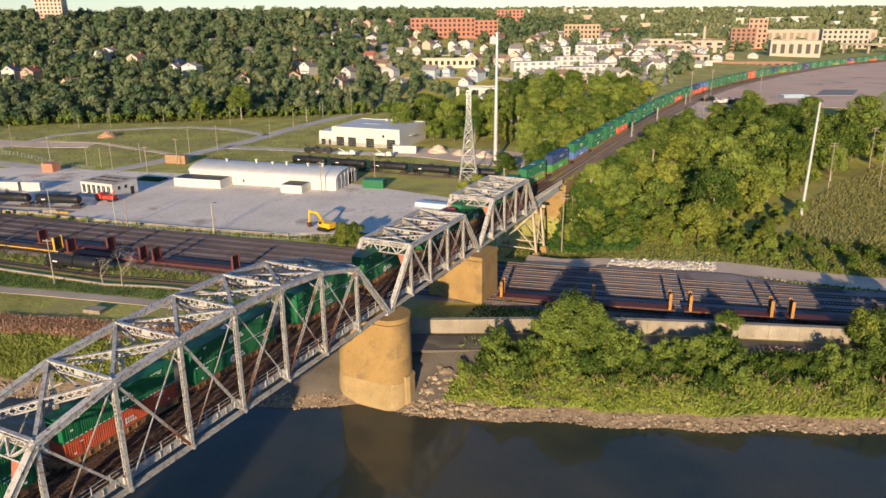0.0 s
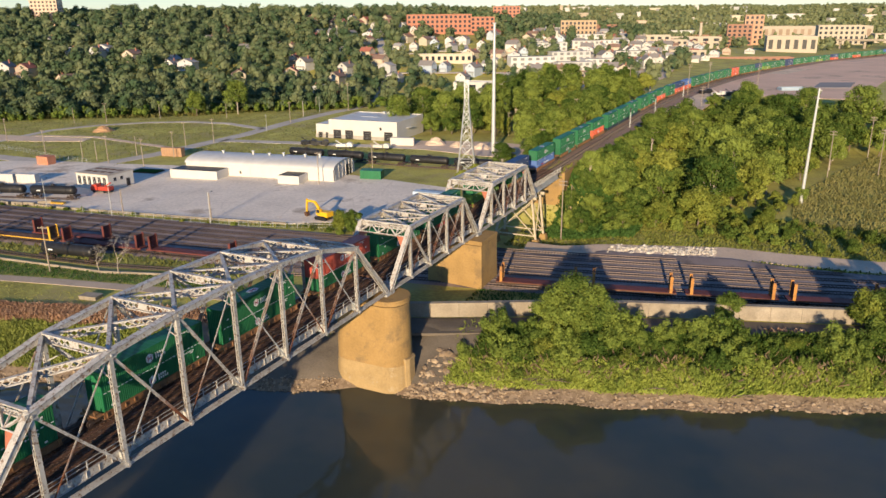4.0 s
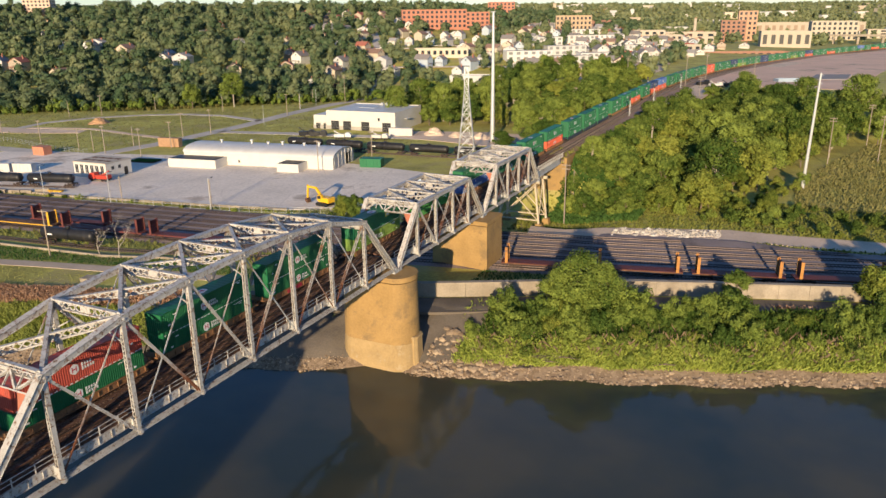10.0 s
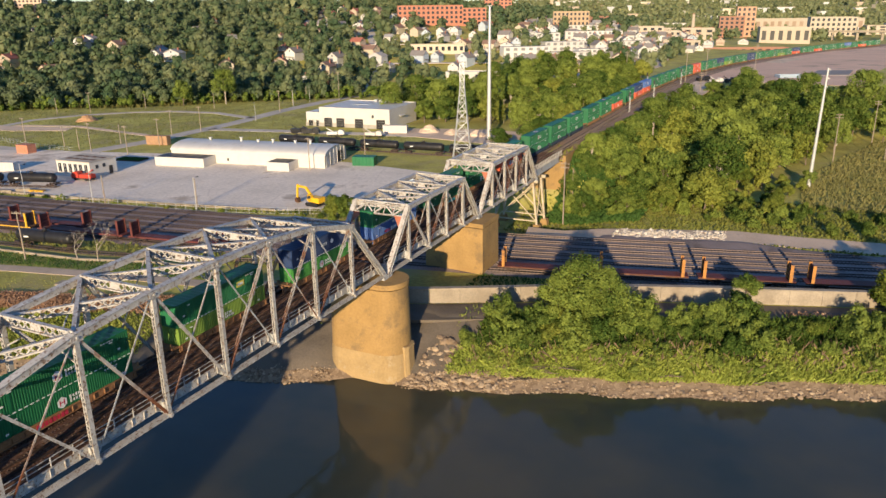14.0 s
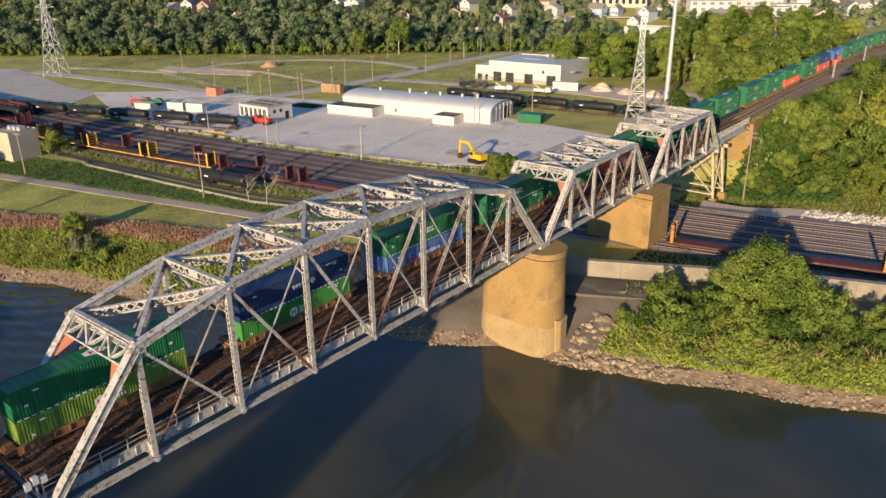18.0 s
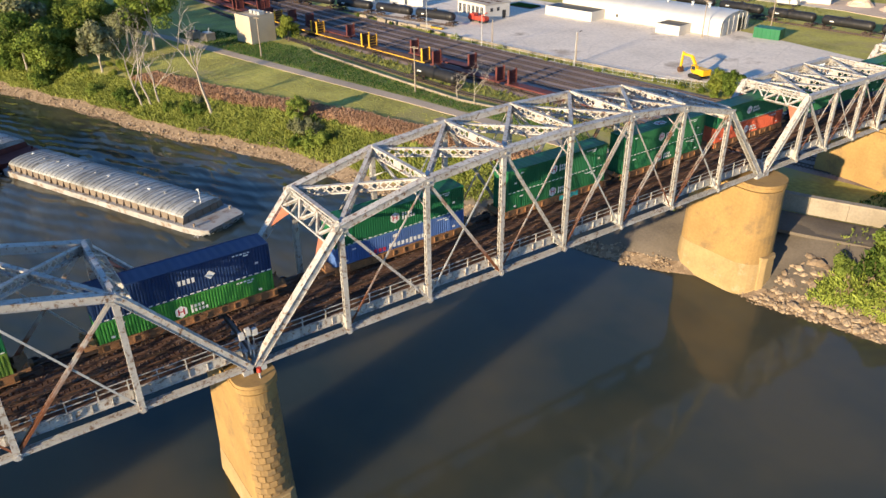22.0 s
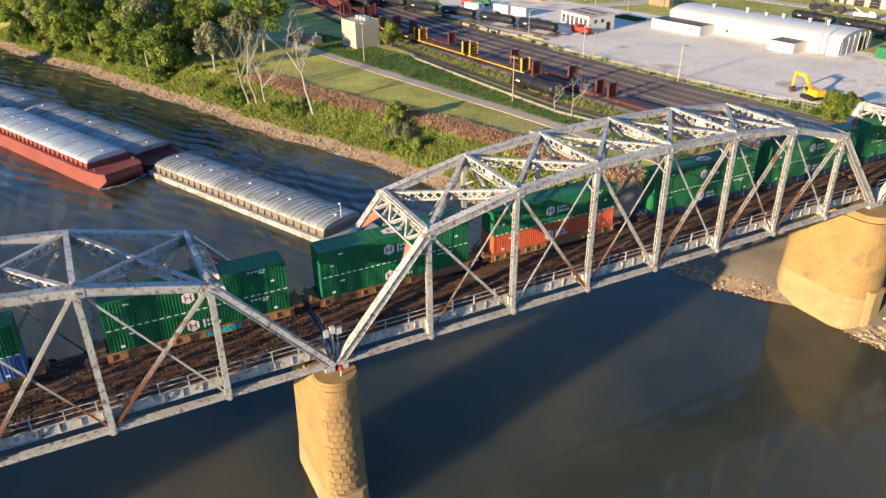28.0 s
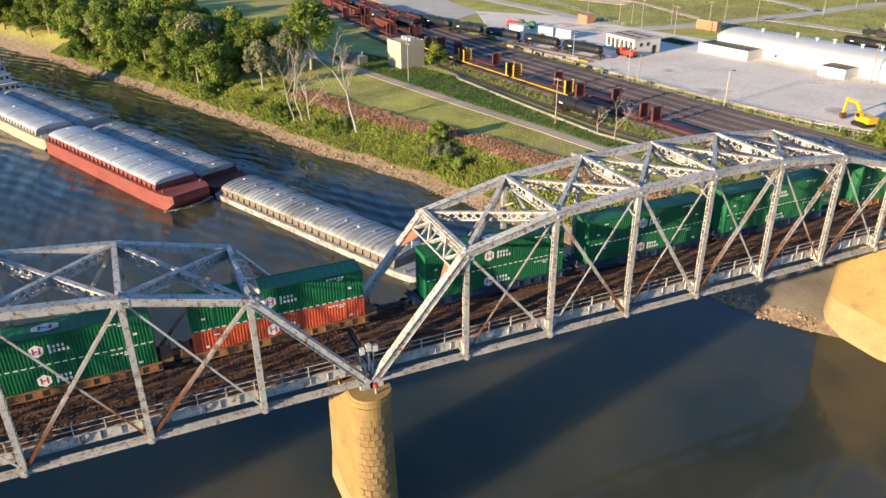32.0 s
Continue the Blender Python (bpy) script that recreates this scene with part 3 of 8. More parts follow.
def truss_span(y0, y1, tops, name, label):
    """A through truss: n panels, the heights of its upper joints, two sides, bracing, floor and tracks."""
    n = len(tops) + 1
    p = (y1 - y0) / n
    ys = [y0 + p * i for i in range(n + 1)]
    top = thing(name, pose(0, 0, 0), label, "railway bridge", "spans of the railway bridge")
    up = [None] + list(tops) + [None]
    for x in (NEAR, FAR):
        low = [Vector((x, y, LOW)) for y in ys]
        high = [None if z is None else Vector((x, y, z)) for y, z in zip(ys, up)]
        # end posts and upper chord: a box with a wider cover plate and open, laced underside
        for a, b, nm in [(low[0], high[1], "end_post"), (low[n], high[n - 1], "end_post")] + [(high[i], high[i + 1], "top_chord") for i in range(1, n - 1)]:
            g = Geo()
            d = (b - a).normalized()
            upv = Vector((1, 0, 0)).cross(d)
            upv = upv if upv.z > 0 else -upv
            for s in (-0.3, 0.3):
                g.beam(a + Vector((s, 0, 0)), b + Vector((s, 0, 0)), 0.1, 0.62, (1, 0, 0))
            g.beam(a + upv * 0.33 - d * 0.2, b + upv * 0.33 + d * 0.2, 0.86, 0.05, (1, 0, 0))
            for s in (-1, 1):
                g.beam(a + upv * -0.3 + Vector((s * 0.34, 0, 0)), b + upv * -0.3 + Vector((s * 0.34, 0, 0)), 0.16, 0.05, (1, 0, 0))
            k = int((b - a).length / 0.8)
            for i in range(k):
                m0, m1 = a.lerp(b, i / k) - upv * 0.3, a.lerp(b, (i + 1) / k) - upv * 0.3
                s = 0.3 if i % 2 else -0.3
                g.beam(m0 + Vector((s, 0, 0)), m1 - Vector((s, 0, 0)), 0.08, 0.03)
            part(nm, g, STEEL, top)
        # gusset plates and pins
        for i in range(1, n):
            g = Geo()
            for s in (-0.37, 0.37):
                g.box((x + s, ys[i], up[i] - 0.12), (0.03, 1.3, 0.85))
            g.tube((x - 0.5, ys[i], up[i] - 0.1), (x + 0.5, ys[i], up[i] - 0.1), 0.13)
            part("gusset", g, STEEL, top)
            g = Geo()
            g.tube((x - 0.55, ys[i], LOW), (x + 0.55, ys[i], LOW), 0.2)
            for s in (-0.42, 0.42):
                g.tube((x + s - 0.03, ys[i], LOW), (x + s + 0.03, ys[i], LOW), 0.36, n=12)
            part("pin_joint", g, STEEL, top)
        # lower chord: paired flat bars
        for i in range(n):
            g = Geo()
            for s in (-0.36, -0.14, 0.14, 0.36):
                g.beam(low[i] + Vector((s, 0, 0)), low[i + 1] + Vector((s, 0, 0)), 0.05, 0.3, (1, 0, 0))
            part("lower_chord", g, STEEL, top)
        # uprights, laced front and back
        for i in range(1, n):
            g = Geo()
            a, b = low[i] + Vector((0, 0, 0.1)), high[i] - Vector((0, 0, 0.3))
            for s in (-0.25, 0.25):                # solid channels to the outside, laced north and south
                g.beam(a + Vector((s, 0, 0)), b + Vector((s, 0, 0)), 0.05, 0.48, (1, 0, 0))
                for e in (-0.22, 0.22):
                    g.beam(a + Vector((s * 0.8, e, 0)), b + Vector((s * 0.8, e, 0)), 0.14, 0.04, (1, 0, 0))
            k = int((b - a).length / 0.5)
            for j in range(k):
                m0, m1 = a.lerp(b, j / k), a.lerp(b, (j + 1) / k)
                s = 0.22 if j % 2 else -0.22
                for ey in (-0.23, 0.23):
                    g.beam(m0 + Vector((s, ey, 0)), m1 + Vector((-s, ey, 0)), 0.11, 0.03, (1, 0, 0))
            for e in (a.lerp(b, 0.07), a.lerp(b, 0.93)):
                for ey in (-0.25, 0.25):
                    g.box((e.x, e.y + ey, e.z), (0.54, 0.03, 1.2))
            part("upright", g, STEEL, top)
        # main diagonals (paired bars) and thin counters
        half = n / 2
        for i in range(1, n - 1):
            if i + 0.5 < half:
                main, cnt = (high[i], low[i + 1]), (low[i], high[i + 1])
            else:
                main, cnt = (low[i], high[i + 1]), (high[i], low[i + 1])
            a, b = main
            g = Geo()
            for s in (-0.16, 0.16):
                g.beam(a + Vector((s, 0, 0)), b + Vector((s, 0, 0)), 0.06, 0.26, (1, 0, 0))
            k = int((b - a).length / 1.2)
            for j in range(k):
                m0, m1 = a.lerp(b, j / k), a.lerp(b, (j + 0.5) / k)
                s = 0.15 if j % 2 else -0.15
                g.beam(m0 + Vector((s, 0, 0)), m1 - Vector((s, 0, 0)), 0.06, 0.03)
            part("main_diagonal", g, RUSTY if i % 2 == 0 or i + 0.5 > half else STEEL, top, "rust-streaked bars")
            g = Geo()
            g.beam(cnt[0], cnt[1], 0.07, 0.17, (1, 0, 0))
            part("counter_diagonal", g, RUSTY if i % 2 else STEEL_GREY, top)
        # shoe on the pier
        for y, sg in ((y0, 1), (y1, -1)):
            g = Geo()
            g.box((x, y + 0.1 * sg, LOW - 0.35), (1.0, 1.3, 0.5))
            for s in (-0.35, 0.0, 0.35):
                g.add([(x + s - 0.04, y - 0.7, LOW - 0.55), (x + s + 0.04, y - 0.7, LOW - 0.55), (x + s + 0.04, y + 0.7, LOW - 0.55), (x + s - 0.04, y + 0.7, LOW - 0.55),
                       (x + s - 0.04, y - 0.2, LOW + 0.45), (x + s + 0.04, y - 0.2, LOW + 0.45), (x + s + 0.04, y + 0.2, LOW + 0.45), (x + s - 0.04, y + 0.2, LOW + 0.45)],
                      [(3, 2, 1, 0), (4, 5, 6, 7), (0, 1, 5, 4), (1, 2, 6, 5), (2, 3, 7, 6), (3, 0, 4, 7)])
            part("bearing_shoe", g, STEEL_GREY, top)
    # bracing across the top: struts, crossed laterals, and sway frames under them
    for i in range(1, n):
        z = up[i]
        a, b = Vector((NEAR - 0.4, ys[i], z)), Vector((FAR + 0.4, ys[i], z))
        part("top_strut", Geo().lattice(a, b, (0, 0, 1), 1.1, 0.16, 0.45, 1.0, 0.075), STEEL, top)
        drop = min(1.9, z - 27.6 + 0.2)
        if 1 < i < n - 1 and drop > 0.9:
            g = Geo()
            m = (a + b) / 2 - Vector((0, 0, drop))
            for e in (a, b):
                g.lattice(e - Vector((0, 0, 0.4)) , m, (0, 0, 1), 0.34, 0.07, 0.14)
                g.beam(e - Vector((0, 0, drop + 0.9)), e.lerp(m, 0.55) - Vector((0, 0, drop * 0.2)), 0.12, 0.14)
            part("sway_brace", g, STEEL, top)
    for i in range(1, n - 1):
        for xa, xb in ((NEAR - 0.4, FAR + 0.4), (FAR + 0.4, NEAR - 0.4)):
            low_off = -0.18 if xa == NEAR - 0.4 else -0.22
            a, b = Vector((xa, ys[i] + 0.3, up[i] + low_off)), Vector((xb, ys[i + 1] - 0.3, up[i + 1] + low_off))
            part("top_lateral", Geo().lattice(a, b, (0, 0, 1), 0.95, 0.17, 0.42, 0.95, 0.07), STEEL, top)
    # portals: deep lattice between the end posts, with rusty knee brackets
    for lo, hi in (((ys[0], LOW), (ys[1], up[1])), ((ys[n], LOW), (ys[n - 1], up[n - 1]))):
        g = Geo()
        d = Vector((0, hi[0] - lo[0], hi[1] - lo[1])).normalized()
        c = Vector((0, hi[0], hi[1])) - d * 0.95
        a, b = c + Vector((NEAR - 0.4, 0, 0)), c + Vector((FAR + 0.4, 0, 0))
        g.beam(a + d * 0.9, b + d * 0.9, 0.5, 0.14, (0, d.z, -d.y))
        g.beam(a - d * 0.9, b - d * 0.9, 0.5, 0.14, (0, d.z, -d.y))
        for j in range(5):
            m0, m1 = a.lerp(b, j / 5), a.lerp(b, (j + 1) / 5)
            s = d * (0.85 if j % 2 else -0.85)
            g.beam(m0 - s, m1 + s, 0.3, 0.22, (0, d.z, -d.y))
            g.beam(m1 + s * 0.9, m1 - s * 0.9, 0.2, 0.12, (0, d.z, -d.y))
        part("portal_frame", g, STEEL, top)
        for xx, sg in ((NEAR - 0.35, -1), (FAR + 0.35, 1)):
            e = c - d * 0.95 + Vector((xx, 0, 0))
            g = Geo().add([e, e + Vector((sg * 1.7, 0, 0)), e - d * 2.3, e + Vector((0, 0.08, 0)), e + Vector((sg * 1.7, 0.08, 0)), e - d * 2.3 + Vector((0, 0.08, 0))],
                          [(0, 1, 2), (5, 4, 3), (0, 3, 4, 1), (1, 4, 5, 2), (2, 5, 3, 0)])
            part("knee_bracket", g, surface_rustred(), top, "rust-red knee bracket")
    # floor beams, stringers, timbers, rails, walkway
    for i in range(n + 1):
        g = Geo()
        g.box((BRIDGE_X, ys[i], 18.72), (10.0, 0.12, 1.25))
        g.box((BRIDGE_X, ys[i], 19.36), (10.0, 0.45, 0.06))
        g.box((BRIDGE_X, ys[i], 18.1), (10.0, 0.45, 0.06))
        part("floor_beam", g, STEEL_GREY, top)
    for x in (-65.4 - 0.95, -65.4 + 0.95, TRAIN_X - 0.95, TRAIN_X + 0.95):
        g = Geo().box((x, (y0 + y1) / 2, 19.1), (0.1, y1 - y0, 0.8)).box((x, (y0 + y1) / 2, 19.5), (0.34, y1 - y0, 0.05)).box((x, (y0 + y1) / 2, 18.7), (0.34, y1 - y0, 0.05))
        part("stringer", g, RUST, top)
    track_deck(top, y0, y1)
    walkway(top, y0, y1)
    return top


def surface_rustred():
    return bpy.data.materials.get("rust_red_plate") or surface("rust_red_plate", (0.42, 0.15, 0.085), 0.8, 0.0, 0.25, 0.8, 6.0, 0.1)


def track_deck(top, y0, y1):
    """Timbers, guard timbers and four running rails with inner guard rails."""
    g = Geo()
    r = random.Random(int(y0 * 10))
    y = y0 + 0.2
    while y < y1 - 0.1:
        g.box((BRIDGE_X - 0.1 + r.uniform(-0.08, 0.08), y, 19.72 + r.uniform(-0.01, 0.01)), (8.0, 0.34, 0.3), r.uniform(-0.6, 0.6))
        y += 0.43
    ob = part("timber_floor", g, DECK, top, "dark rusty bridge timbers")
    ob["kind"] = "stuff"
    g = Geo()
    r = random.Random(int(y0 * 10) + 5)
    for _ in range(int((y1 - y0) * 60)):
        s = r.uniform(0.05, 0.11)
        g.box((BRIDGE_X - 0.1 + r.uniform(-3.9, 3.9), r.uniform(y0 + 0.2, y1 - 0.2), 19.9), (s, s * r.uniform(0.7, 1.4), s * 0.7), r.uniform(0, 90))
    ob = part("loose_ballast", g, DECKSTONE, top, "scattered brown stones on the deck")
    ob["kind"] = "stuff"
    for x in (TRAIN_X, -65.4):
        for s in (-0.755, 0.755):
            part("rail", Geo().box((x + s, (y0 + y1) / 2, RAIL_Z - 0.09), (0.075, y1 - y0, 0.18)).box((x + s, (y0 + y1) / 2, RAIL_Z - 0.165), (0.14, y1 - y0, 0.03)), RAIL, top)
        for s in (-0.45, 0.45):
            part("guard_rail", Geo().box((x + s, (y0 + y1) / 2, RAIL_Z - 0.11), (0.07, y1 - y0, 0.14)), RUST, top)
    for x in (TRAIN_X - 1.7, TRAIN_X + 1.75, -65.4 - 1.75 + 0.1, -65.4 + 1.7):
        part("guard_timber", Geo().box((x, (y0 + y1) / 2, 19.95), (0.2, y1 - y0, 0.17)), DECK, top)


def walkway(top, y0, y1, x=-63.25):
    """White fascia girder with a plank walk and a pipe rail."""
    g = Geo().box((x, (y0 + y1) / 2, 18.95), (0.08, y1 - y0 - 0.2, 0.95)).box((x, (y0 + y1) / 2, 19.43), (0.4, y1 - y0 - 0.2, 0.06)).box((x, (y0 + y1) / 2, 18.47), (0.34, y1 - y0 - 0.2, 0.06))
    k = int((y1 - y0) / 1.6)
    for i in range(k + 1):
        y = y0 + 0.2 + (y1 - y0 - 0.4) * i / k
        g.box((x + 0.1, y, 18.95), (0.12, 0.05, 0.9))
    part("fascia_girder", g, STEEL, top)
    part("walk_planks", Geo().box((x - 0.35, (y0 + y1) / 2, 19.5), (0.75, y1 - y0 - 0.2, 0.07)), DECK, top)
    k = int((y1 - y0) / 2.4)
    for i in range(k + 1):
        y = y0 + 0.3 + (y1 - y0 - 0.6) * i / k
        part("rail_post", Geo().box((x + 0.12, y, 19.95), (0.1, 0.1, 1.15)), STEEL, top)
    for z in (20.0, 20.5):
        part("hand_rail", Geo().beam((x + 0.12, y0 + 0.2, z), (x + 0.12, y1 - 0.2, z), 0.06, 0.07), STEEL, top)


def pier(y, x0, x1, half, z0, z1, label, plinth=5.0, nose=True):
    """A tall masonry pier with a rounded nose, a spread foot and a coping."""
    top = thing("bridge_pier", pose(0, 0, 0), label, "bridge pier", "piers of the railway bridge")

    def ring(z, grow):
        h = half + grow
        out = []
        if nose:
            for k in range(17):
                a = radians(-90 + 180 * k / 16)
                out.append((x1 - h * 0.9 + grow + h * 0.9 * math.cos(a), y + h * math.sin(a), z))
        else:
            out += [(x1 + grow, y - h, z), (x1 + grow, y + h, z)]
        for k in range(17 if nose else 2):
            a = radians(90 + 180 * k / 16)
            out.append((x0 + h * 0.9 - grow + h * 0.9 * math.cos(a), y + h * math.sin(a), z) if nose else (x0 - grow, y + (h if k == 0 else -h), z))
        return out
    spreadf = (z1 - z0) * 0.016
    g = Geo().loft([ring(plinth, spreadf * 0.75), ring(z1 - 1.1, 0.0)])
    part("shaft", g, PIER, top)
    part("foot", Geo().loft([ring(z0 - 3, spreadf + 0.45), ring(plinth - 1.5, spreadf * 0.75 + 0.14), ring(plinth, spreadf * 0.75 + 0.03)]), pier_foot(), top, "water-stained pale foot of the pier")
    if nose:
        # a lower block built round the foot of the nose
        cap = lambda z, e: [(x1 - 1.2, y - 1.5 - e, z), (x1 + 0.25 + e, y - 1.5 - e, z), (x1 + 0.7 + e, y - 0.9, z), (x1 + 0.7 + e, y + 0.9, z), (x1 + 0.25 + e, y + 1.5 + e, z), (x1 - 1.2, y + 1.5 + e, z)]
        part("nose_block", Geo().loft([cap(z0 - 3, 0.3), cap(plinth + 0.7, 0.0), cap(plinth + 0.75, 0.12), cap(plinth + 1.05, 0.12), cap(plinth + 1.15, 0.02)]), pier_foot(), top, "square pale block round the foot of the nose")
    if nose and half < 2.5:
        # courses of rough blocks round the nose
        r = random.Random(int(y))
        h = half
        courses = int((z1 - 2.2 - plinth) / 0.75)
        for j in range(courses):
            z = plinth + 0.4 + j * 0.75
            grow = spreadf * 0.75 * (1 - j / courses)
            for k in range(7):
                a0 = -72 + 20.6 * k + (9 if j % 2 else 0) + r.uniform(-3, 3)
                a1 = a0 + r.uniform(19.6, 20.6)
                hh = h + grow
                cx = x1 - h * 0.9 + grow
                out = r.uniform(0.012, 0.035)
                v = []
                for zz in (z - 0.362, z + 0.362):
                    for rad in (0.0, out):
                        for a in (a0, a1):
                            v.append((cx + (hh * 0.9 + rad) * math.cos(radians(a)), y + (hh + rad) * math.sin(radians(a)), zz))
                part("block", Geo().add(v, [(0, 1, 5, 4), (2, 6, 7, 3), (0, 2, 3, 1), (4, 5, 7, 6), (0, 4, 6, 2), (1, 3, 7, 5)]), NOSE, top)
    part("coping", Geo().loft([ring(z1 - 0.9, 0.14), ring(z1 - 0.35, 0.18), ring(z1 - 0.35, 0.12), ring(z1 - 0.02, 0.1)]), PIER, top)
    return top


def pier_foot():
    return bpy.data.materials.get("pale_pier_foot") or surface("pale_pier_foot", (0.35, 0.245, 0.115), 0.9, 0.0, 0.22, 0.35, 3.0, 0.2, (0.40, 0.32, 0.205), 0.5, 0.25)


MAIN_TOPS = [28.95, 31.1, 31.95, 32.2, 32.0, 31.1, 28.8]
truss_span(-48.2, 27.3, MAIN_TOPS, "truss_span", "weathered white steel truss span over the river")
truss_span(28.0, 103.4, MAIN_TOPS, "truss_span", "weathered white steel truss span over the river")
truss_span(104.6, 143.2, [27.3] * 4, "truss_span", "short flat-topped white steel truss span")
truss_span(143.9, 181.6, [27.1] * 4, "truss_span", "short flat-topped white steel truss span over the yard")
pier(27.4, -72.2, -60.1, 1.85, -2, 17.35, "tall golden pier with a masonry nose, standing in the river", 3.0)
pier(104.0, -72.6, -58.7, 3.55, -2, 17.35, "tall tan stone pier at the river bank")
pier(143.5, -72.5, -59.6, 4.4, 5, 17.35, "tan concrete pier beside the rail yard", 6.3, False)
pier(-48.6, -74.5, -59.6, 2.9, -2, 17.35, "tall tan stone pier standing in the river")


def approach(y0, y1, name, label):
    """Plain plate girders under an open timber deck."""
    top = thing(name, pose(0, 0, 0), label, "railway bridge", "spans of the railway bridge")
    for x in (-71.6, -67.6, -63.6):
        g = Geo().box((x, (y0 + y1) / 2, 18.5), (0.12, y1 - y0, 2.0)).box((x, (y0 + y1) / 2, 19.5), (0.5, y1 - y0, 0.08)).box((x, (y0 + y1) / 2, 17.5), (0.5, y1 - y0, 0.08))
        part("girder", g, STEEL_GREY, top)
    track_deck(top, y0, y1)
    for x in (-62.9, -72.4):
        k = int((y1 - y0) / 1.5) if y0 > 0 else 0
        if not k:
            continue
        for i in range(k + 1):
            part("rail_post", Geo().box((x, y0 + (y1 - y0) * i / k, 20.2), (0.2, 0.16, 1.6)), STEEL, top)
        for z in (20.2, 20.7):
            part("hand_rail", Geo().beam((x, y0, z), (x, y1, z), 0.06, 0.07), STEEL, top)
    return top


approach(181.8, 206.0, "girder_span", "plate girder approach span on steel legs")
approach(-130.0, -49.0, "girder_span", "plate girder approach span")
approach(-330.0, -130.0, "girder_span", "plate girder approach span")


def trestle_tower(y, foot_z):
    top = thing("trestle_tower", pose(0, 0, 0), "tan steel trestle tower with crossed bracing", "trestle tower", "towers of the approach")
    TAN = bpy.data.materials.get("tan_steel") or surface("tan_steel", (0.50, 0.42, 0.30), 0.7, 0.0, 0.2, 0.6, 6.0, 0.1, (0.26, 0.16, 0.08), 0.4, 0.7)
    for dy in (0.0, 6.5):
        for x, xf in ((-63.2, -61.8), (-72.0, -73.4)):
            part("leg", Geo().beam((xf, y + dy, foot_z + 1.6), (x, y + dy, 17.4), 0.5, 0.5, (1, 0, 0)), TAN, top)
            g = Geo()
            g.loft([[(xf + a * 1.3, y + dy + b * 1.3, foot_z - 1) for a, b in ((-1, -1), (1, -1), (1, 1), (-1, 1))],
                    [(xf + a * 0.75, y + dy + b * 0.75, foot_z + 1.7) for a, b in ((-1, -1), (1, -1), (1, 1), (-1, 1))]])
            part("pedestal", g, PIER, top, "tapered concrete pedestal")
        part("cross_beam", Geo().box((-67.6, y + dy, 17.05), (11.6, 0.5, 0.8)), TAN, top)
        part("strut", Geo().beam((-62.1, y + dy, foot_z + 2.6), (-73.1, y + dy, foot_z + 2.6), 0.3, 0.3), TAN, top)
        for a, b in ((-62.1, -72.2), (-73.1, -63.1)):
            part("brace", Geo().beam((a, y + dy, foot_z + 2.6), (b, y + dy, 16.4), 0.22, 0.22), TAN, top)
    for xf, x in ((-61.9, -63.1), (-73.3, -72.1)):
        part("brace", Geo().beam((xf, y, foot_z + 2.4), (x, y + 6.5, 16.6), 0.2, 0.2), TAN, top)
        part("brace", Geo().beam((xf, y + 6.5, foot_z + 2.4), (x, y, 16.6), 0.2, 0.2), TAN, top)
    return top


trestle_tower(181.7, 3.9)
abut = thing("bridge_abutment", pose(0, 0, 0), "tan concrete abutment with a wing wall", "abutment")
part("face_wall", Geo().box((-67.6, 206.6, 12.5), (11.5, 1.6, 10.0)), PIER, abut)
part("wing_wall", Geo().add([(-61.6, 206, 6), (-62.4, 206, 6), (-62.4, 232, 6), (-61.6, 232, 6), (-61.6, 206, 19.3), (-62.4, 206, 19.3), (-62.4, 232, 19.3), (-61.6, 232, 19.3)],
                           [(3, 2, 1, 0), (4, 5, 6, 7), (0, 1, 5, 4), (1, 2, 6, 5), (2, 3, 7, 6), (3, 0, 4, 7)]), PIER, abut)

# ---- the stack train ----
def paint(name, c, rough=0.5):
    return surface(name, c, rough, 0.0, 0.14, 0.35, 7.0, 0.03, tuple(k * 0.45 + 0.02 for k in c), 0.18, 0.5, vary=0.12)


PAINT = {
    "green": paint("green_container_paint", (0.010, 0.130, 0.050)),
    "lime": paint("yellow_green_container_paint", (0.17, 0.28, 0.045)),
    "lime2": paint("mid_green_container_paint", (0.05, 0.24, 0.045)),
    "navy": paint("navy_container_paint", (0.016, 0.04, 0.12)),
    "blue": paint("blue_container_paint", (0.07, 0.14, 0.36)),
    "orange": paint("orange_red_container_paint", (0.55, 0.10, 0.045)),
    "red": paint("dull_red_container_paint", (0.42, 0.075, 0.05)),
}
MARK = surface("white_marking", (0.72, 0.73, 0.72), 0.6, 0.0, 0.12, 0.8, 8.0, 0.0)
MARKRED = surface("red_marking", (0.45, 0.03, 0.06), 0.6, 0.0, 0.12, 0.8, 8.0, 0.0)
MARKYEL = surface("yellow_marking", (0.62, 0.55, 0.10), 0.6, 0.0, 0.12, 0.8, 8.0, 0.0)
GRAFFITI = surface("turquoise_paint", (0.05, 0.40, 0.40), 0.6, 0.0, 0.3, 1.5, 8.0, 0.0, (0.02, 0.08, 0.09), 0.55, 2.0)
CAR = surface("ochre_rust_car_steel", (0.26, 0.13, 0.058), 0.8, 0.0, 0.35, 0.5, 5.0, 0.1, (0.13, 0.065, 0.035), 0.5, 0.5, vary=0.2)
CARDARK = surface("dark_car_steel", (0.05, 0.035, 0.03), 0.8, 0.0, 0.35, 0.5, 5.0, 0.1)
CL, CW, CH = 16.15, 2.59, 2.90


